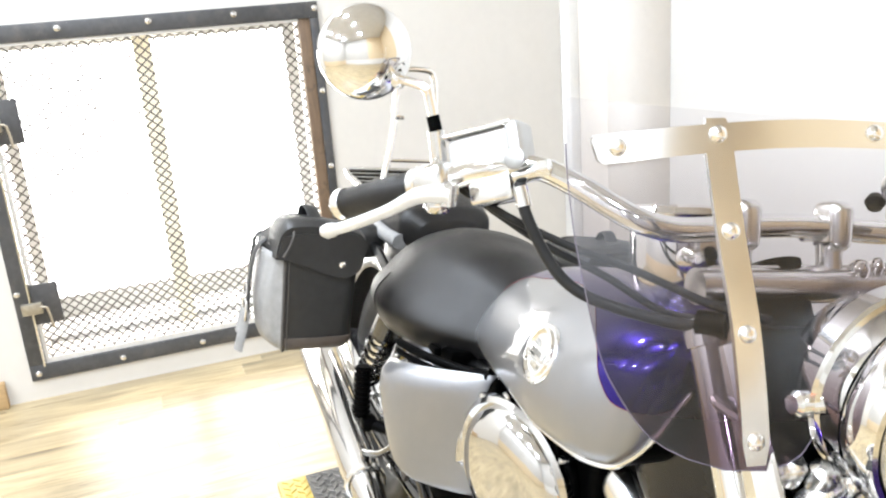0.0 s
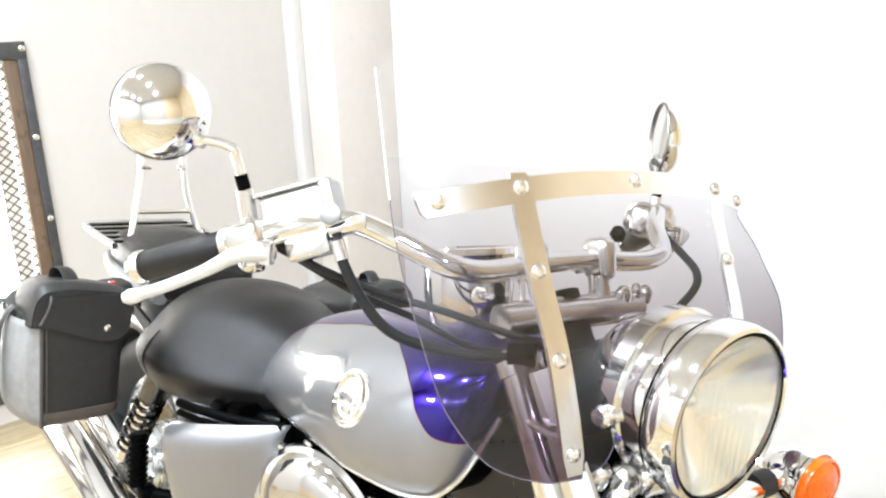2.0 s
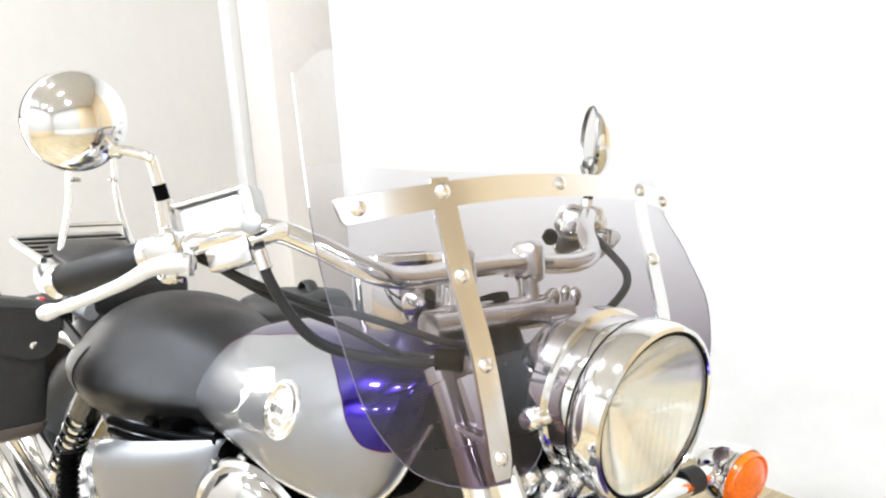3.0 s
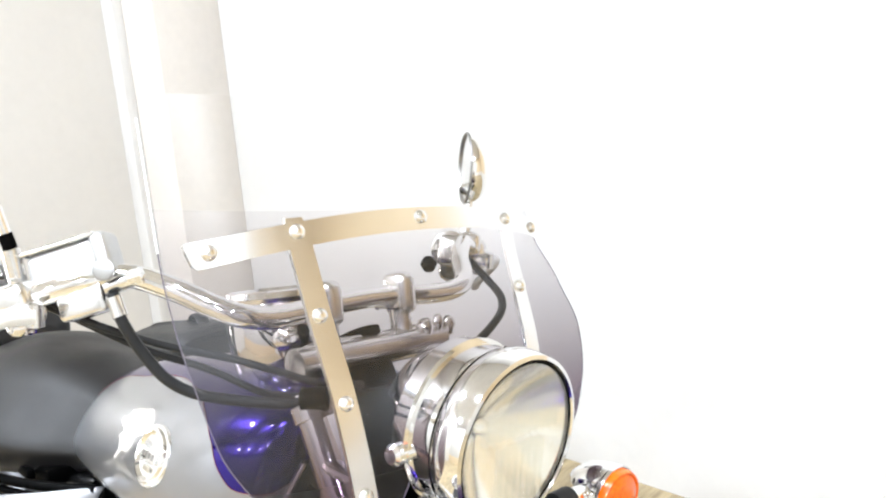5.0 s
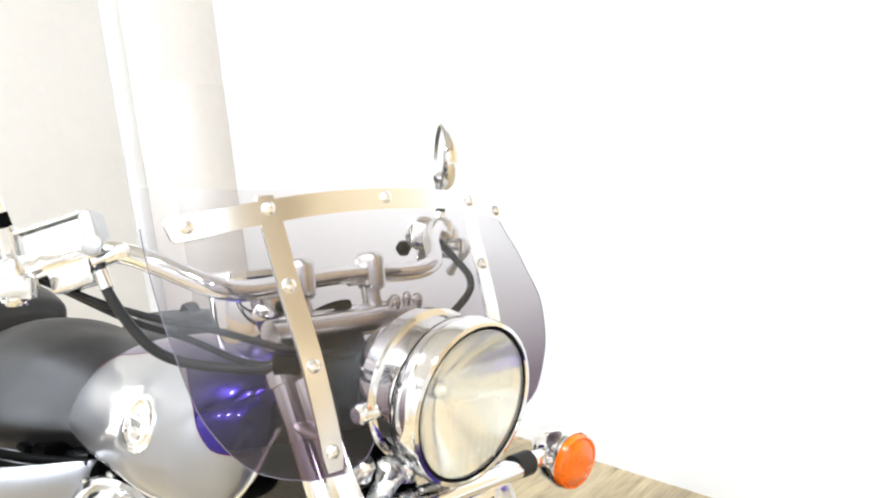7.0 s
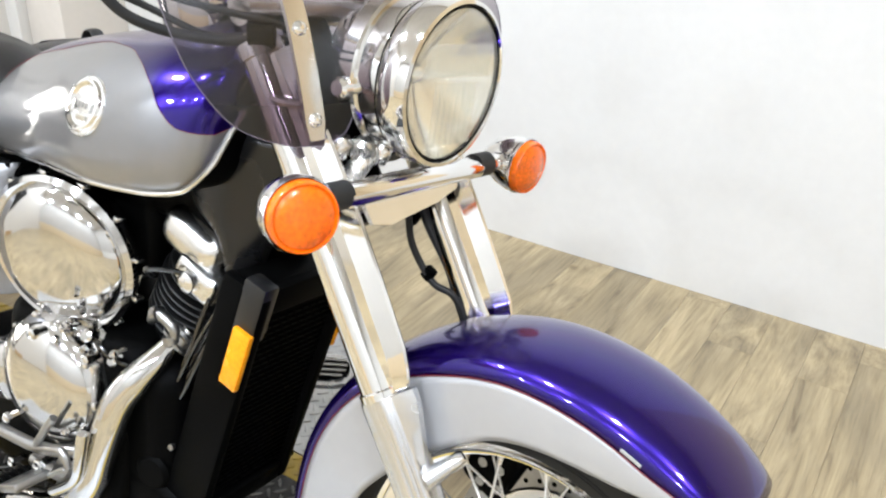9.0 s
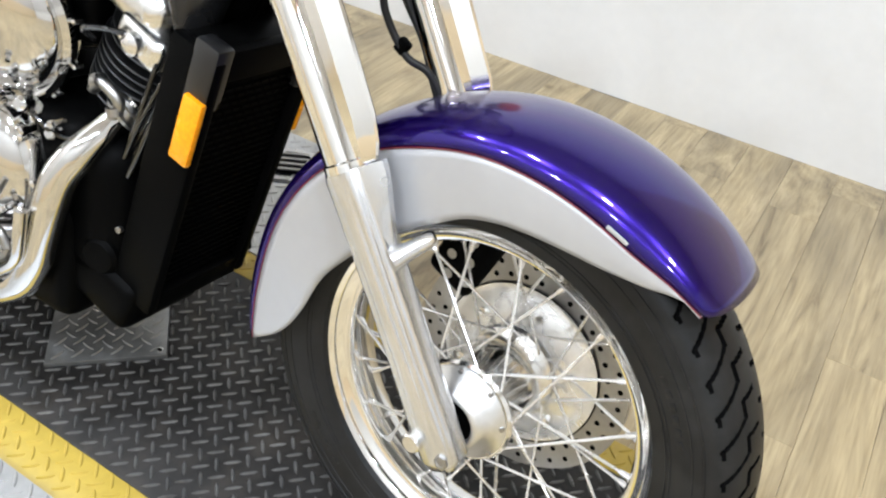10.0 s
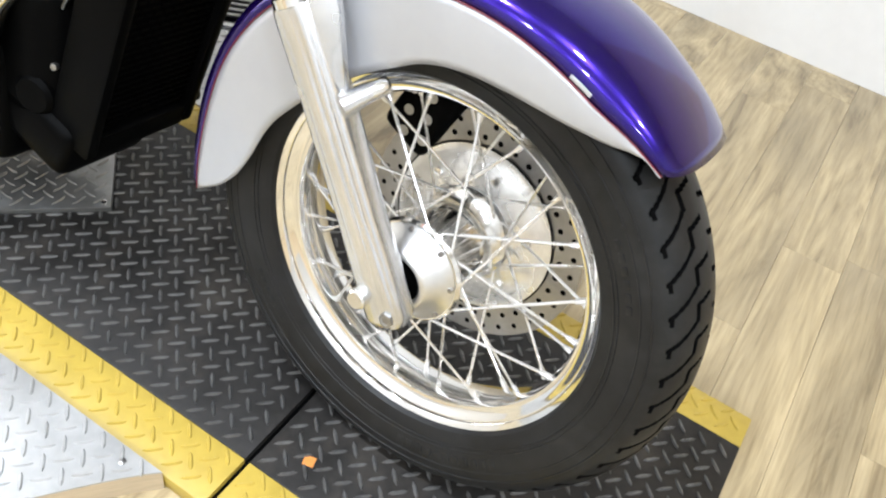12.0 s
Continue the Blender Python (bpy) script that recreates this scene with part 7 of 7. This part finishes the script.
# ---- saddlebags ----
def saddlebag(s):
    """Pouch with a flat front, a bulged outer side painted pale for sheen, a domed lid and buckled outer straps."""
    root = thing("saddlebag", "black leather saddlebag with buckled flap and grey piping", "saddlebag", IN_BIKE @ Matrix.Translation((0, 0, 0 if s < 0 else -0.055)), "saddlebags")
    z0, z1, x0, x1 = 0.598, 0.800, -1.535, -1.287
    plan = spline([(x1, 0.300, 0), (x1 + 0.002, 0.350, 0), (x1, 0.392, 0), (x1 - 0.009, 0.403, 0), (x1 - 0.040, 0.419, 0), (x1 - 0.090, 0.428, 0),
                   (x1 - 0.150, 0.421, 0), (x1 - 0.205, 0.397, 0), (x0 + 0.010, 0.370, 0), (x0, 0.330, 0), (x0 + 0.006, 0.275, 0), (x0 + 0.030, 0.252, 0),
                   (-1.410, 0.248, 0), (x1 - 0.030, 0.250, 0), (x1 - 0.004, 0.262, 0)], 4, closed=True)

    def ring_at(z, out=0.0):
        f = (z - z0) / (z1 - z0)
        tuck = 0.012 * max(0.0, 1 - f / 0.10) ** 2
        sway = 0.010 * (1 - f)
        row = []
        for p in plan:
            d = V(p.x - (x0 + x1) / 2, p.y - 0.335, 0).normalized()
            puff = 0.010 * math.sin(math.pi * min(1.0, max(0.0, f))) if p.y > 0.405 else 0.0
            row.append(V(p.x + d.x * (out - tuck), s * (p.y + d.y * (out - tuck) + puff + (sway if p.y < 0.30 else 0.0)), z))
        return row

    bm = bmesh.new()
    skin(bm, [ring_at(z0 + (z1 - z0) * k / 16) for k in range(17)], ring=True, caps=True)
    bpart("body", bm, M_BAG, root, "black leather pouch", sharp=0.9)
    bm = bmesh.new()
    skin(bm, [ring_at(z0 - 0.002 + 0.028 * k / 4, 0.0025) for k in range(5)], ring=True, caps=True)
    bpart("bottom_panel", bm, M_BAG_BASE, root, "worn brown bottom panel", sharp=0.9)
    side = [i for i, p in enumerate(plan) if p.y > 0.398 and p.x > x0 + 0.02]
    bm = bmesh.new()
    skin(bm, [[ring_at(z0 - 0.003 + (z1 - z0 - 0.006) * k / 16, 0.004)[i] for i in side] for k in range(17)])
    panel = bpart("outer_panel", bm, M_BAG_SIDE, root, "black leather outer side, painted pale for window sheen", sharp=0.9)
    solid = panel.modifiers.new("hide", "SOLIDIFY")
    solid.thickness, solid.offset = 0.003, 0
    for k in (0, 1):
        bm = bmesh.new()
        y_ = (0.3985, 0.3905)[k]
        tube(bm, spline([(x1 + (0.001, 0.002)[k], s * y_, z1 - 0.012), (x1 + (0.001, 0.003)[k], s * y_, 0.70), (x1 + (0.000, 0.002)[k], s * y_, z0 + 0.012), (x1 - 0.010, s * (y_ - 0.004), z0 - 0.002)], 5), (0.0034, 0.0014)[k], 8)
        bpart(("piping", "stitch_line")[k], bm, M_BAG_TRIM, root, "grey leather piping" if k == 0 else "")
    # domed lid, sloping to the rear
    sect = spline([V(0, y, z) for y, z in ((0.252, 0.786), (0.243, 0.812), (0.256, 0.840), (0.295, 0.852), (0.350, 0.860), (0.390, 0.858), (0.406, 0.842), (0.413, 0.815), (0.416, 0.786))], 4)
    bm, rows = bmesh.new(), []
    for k in range(19):
        t = k / 18
        x = x0 - 0.006 + (x1 + 0.007 - x0 + 0.006) * t
        edge = 1 - max(0.0, (t - 0.90) / 0.10) ** 2 * 0.16 - max(0.0, (0.12 - t) / 0.12) ** 2 * 0.4
        wide = 0.004 * math.sin(math.pi * min(1.0, (1 - t) * 1.3)) - 0.05 * (1 - t) ** 3
        rows.append([V(x, s * (p.y + (wide if p.y > 0.34 else 0.0)), 0.782 + (p.z - 0.782) * edge - 0.046 * (1 - t) ** 1.3) for p in sect])
    skin(bm, rows)
    bm.faces.new([v for v in bm.verts if v.co.x > x1 + 0.0069])
    lid = bpart("lid", bm, M_BAG, root, "smooth black leather lid", sharp=0.9)
    solid = lid.modifiers.new("hide", "SOLIDIFY")
    solid.thickness, solid.offset = 0.004, 0
    bm = bmesh.new()
    outline = [(0.247, 0.815), (0.248, 0.785), (0.256, 0.762), (0.276, 0.749), (0.302, 0.750), (0.335, 0.762), (0.375, 0.778), (0.405, 0.785), (0.413, 0.789), (0.409, 0.812), (0.395, 0.832), (0.30, 0.836), (0.260, 0.832)]
    pts = spline([(0, y, z) for y, z in outline], 4, closed=True)
    m = Matrix.Translation((x1 + 0.0065, 0, 0)) @ Matrix(((0, 0, 1, 0), (s, 0, 0, 0), (0, 1, 0, 0), (0, 0, 0, 1)))
    slab(bm, [(p.y, p.z) for p in pts], 0.005, m)
    bpart("flap", bm, M_BAG, lid, "curved leather front flap")
    bm = bmesh.new()
    lathe(bm, [(0.009, 0.0085), (0.012, 0.0080), (0.015, 0.0045), (0.0155, 0.0)], (x1 - 0.002, s * 0.290, 0.7735), (1, 0, 0), 18)
    bpart("stud", bm, M_CHROME, lid, "bright round stud")
    bm = bmesh.new()
    tube(bm, spline([(x1 - 0.05, s * 0.385, 0.848), (x1 - 0.006, s * 0.384, 0.848), (x1 + 0.011, s * 0.386, 0.832), (x1 + 0.012, s * 0.392, 0.812), (x1 + 0.012, s * 0.404, 0.790)], 5), 0.0028, 8)
    bpart("seam", bm, M_BAG_TRIM, lid)
    # buckled straps over the outer side, hanging ends
    for x, in_ in ((-1.362, 0.0), (-1.462, 0.014)):
        bm = bmesh.new()
        tube(bm, spline([(x, s * (0.424 - in_), 0.806 - in_), (x, s * (0.442 - in_), 0.786), (x, s * (0.452 - in_), 0.740), (x, s * (0.455 - in_), 0.690), (x, s * (0.455 - in_), 0.645)], 5), 0.01, 10, flat=(0.012, 0.003))
        strap_ = bpart("strap", bm, M_BAG, root)
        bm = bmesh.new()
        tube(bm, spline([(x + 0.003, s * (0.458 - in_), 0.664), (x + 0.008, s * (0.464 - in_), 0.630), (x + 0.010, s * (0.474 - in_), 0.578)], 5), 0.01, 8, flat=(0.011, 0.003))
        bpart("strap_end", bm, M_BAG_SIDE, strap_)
        bm = bmesh.new()
        o = 0.461 - in_
        tube(bm, spline([(x - 0.015, s * o, 0.682), (x + 0.019, s * o, 0.682), (x + 0.019, s * (o + 0.001), 0.645), (x - 0.015, s * (o + 0.001), 0.645)], 3, closed=True), 0.003, 8, closed=True)
        bpart("buckle", bm, M_CHROME_SOFT, strap_)
    bm = bmesh.new()
    tube(bm, spline([(-1.400, s * 0.345, 0.826), (-1.385, s * 0.345, 0.862), (-1.355, s * 0.340, 0.868), (-1.325, s * 0.335, 0.848)], 5), 0.01, 8, flat=(0.014, 0.003))
    bpart("carry_loop", bm, M_BAG, lid)


for s in (-1, 1):
    saddlebag(s)
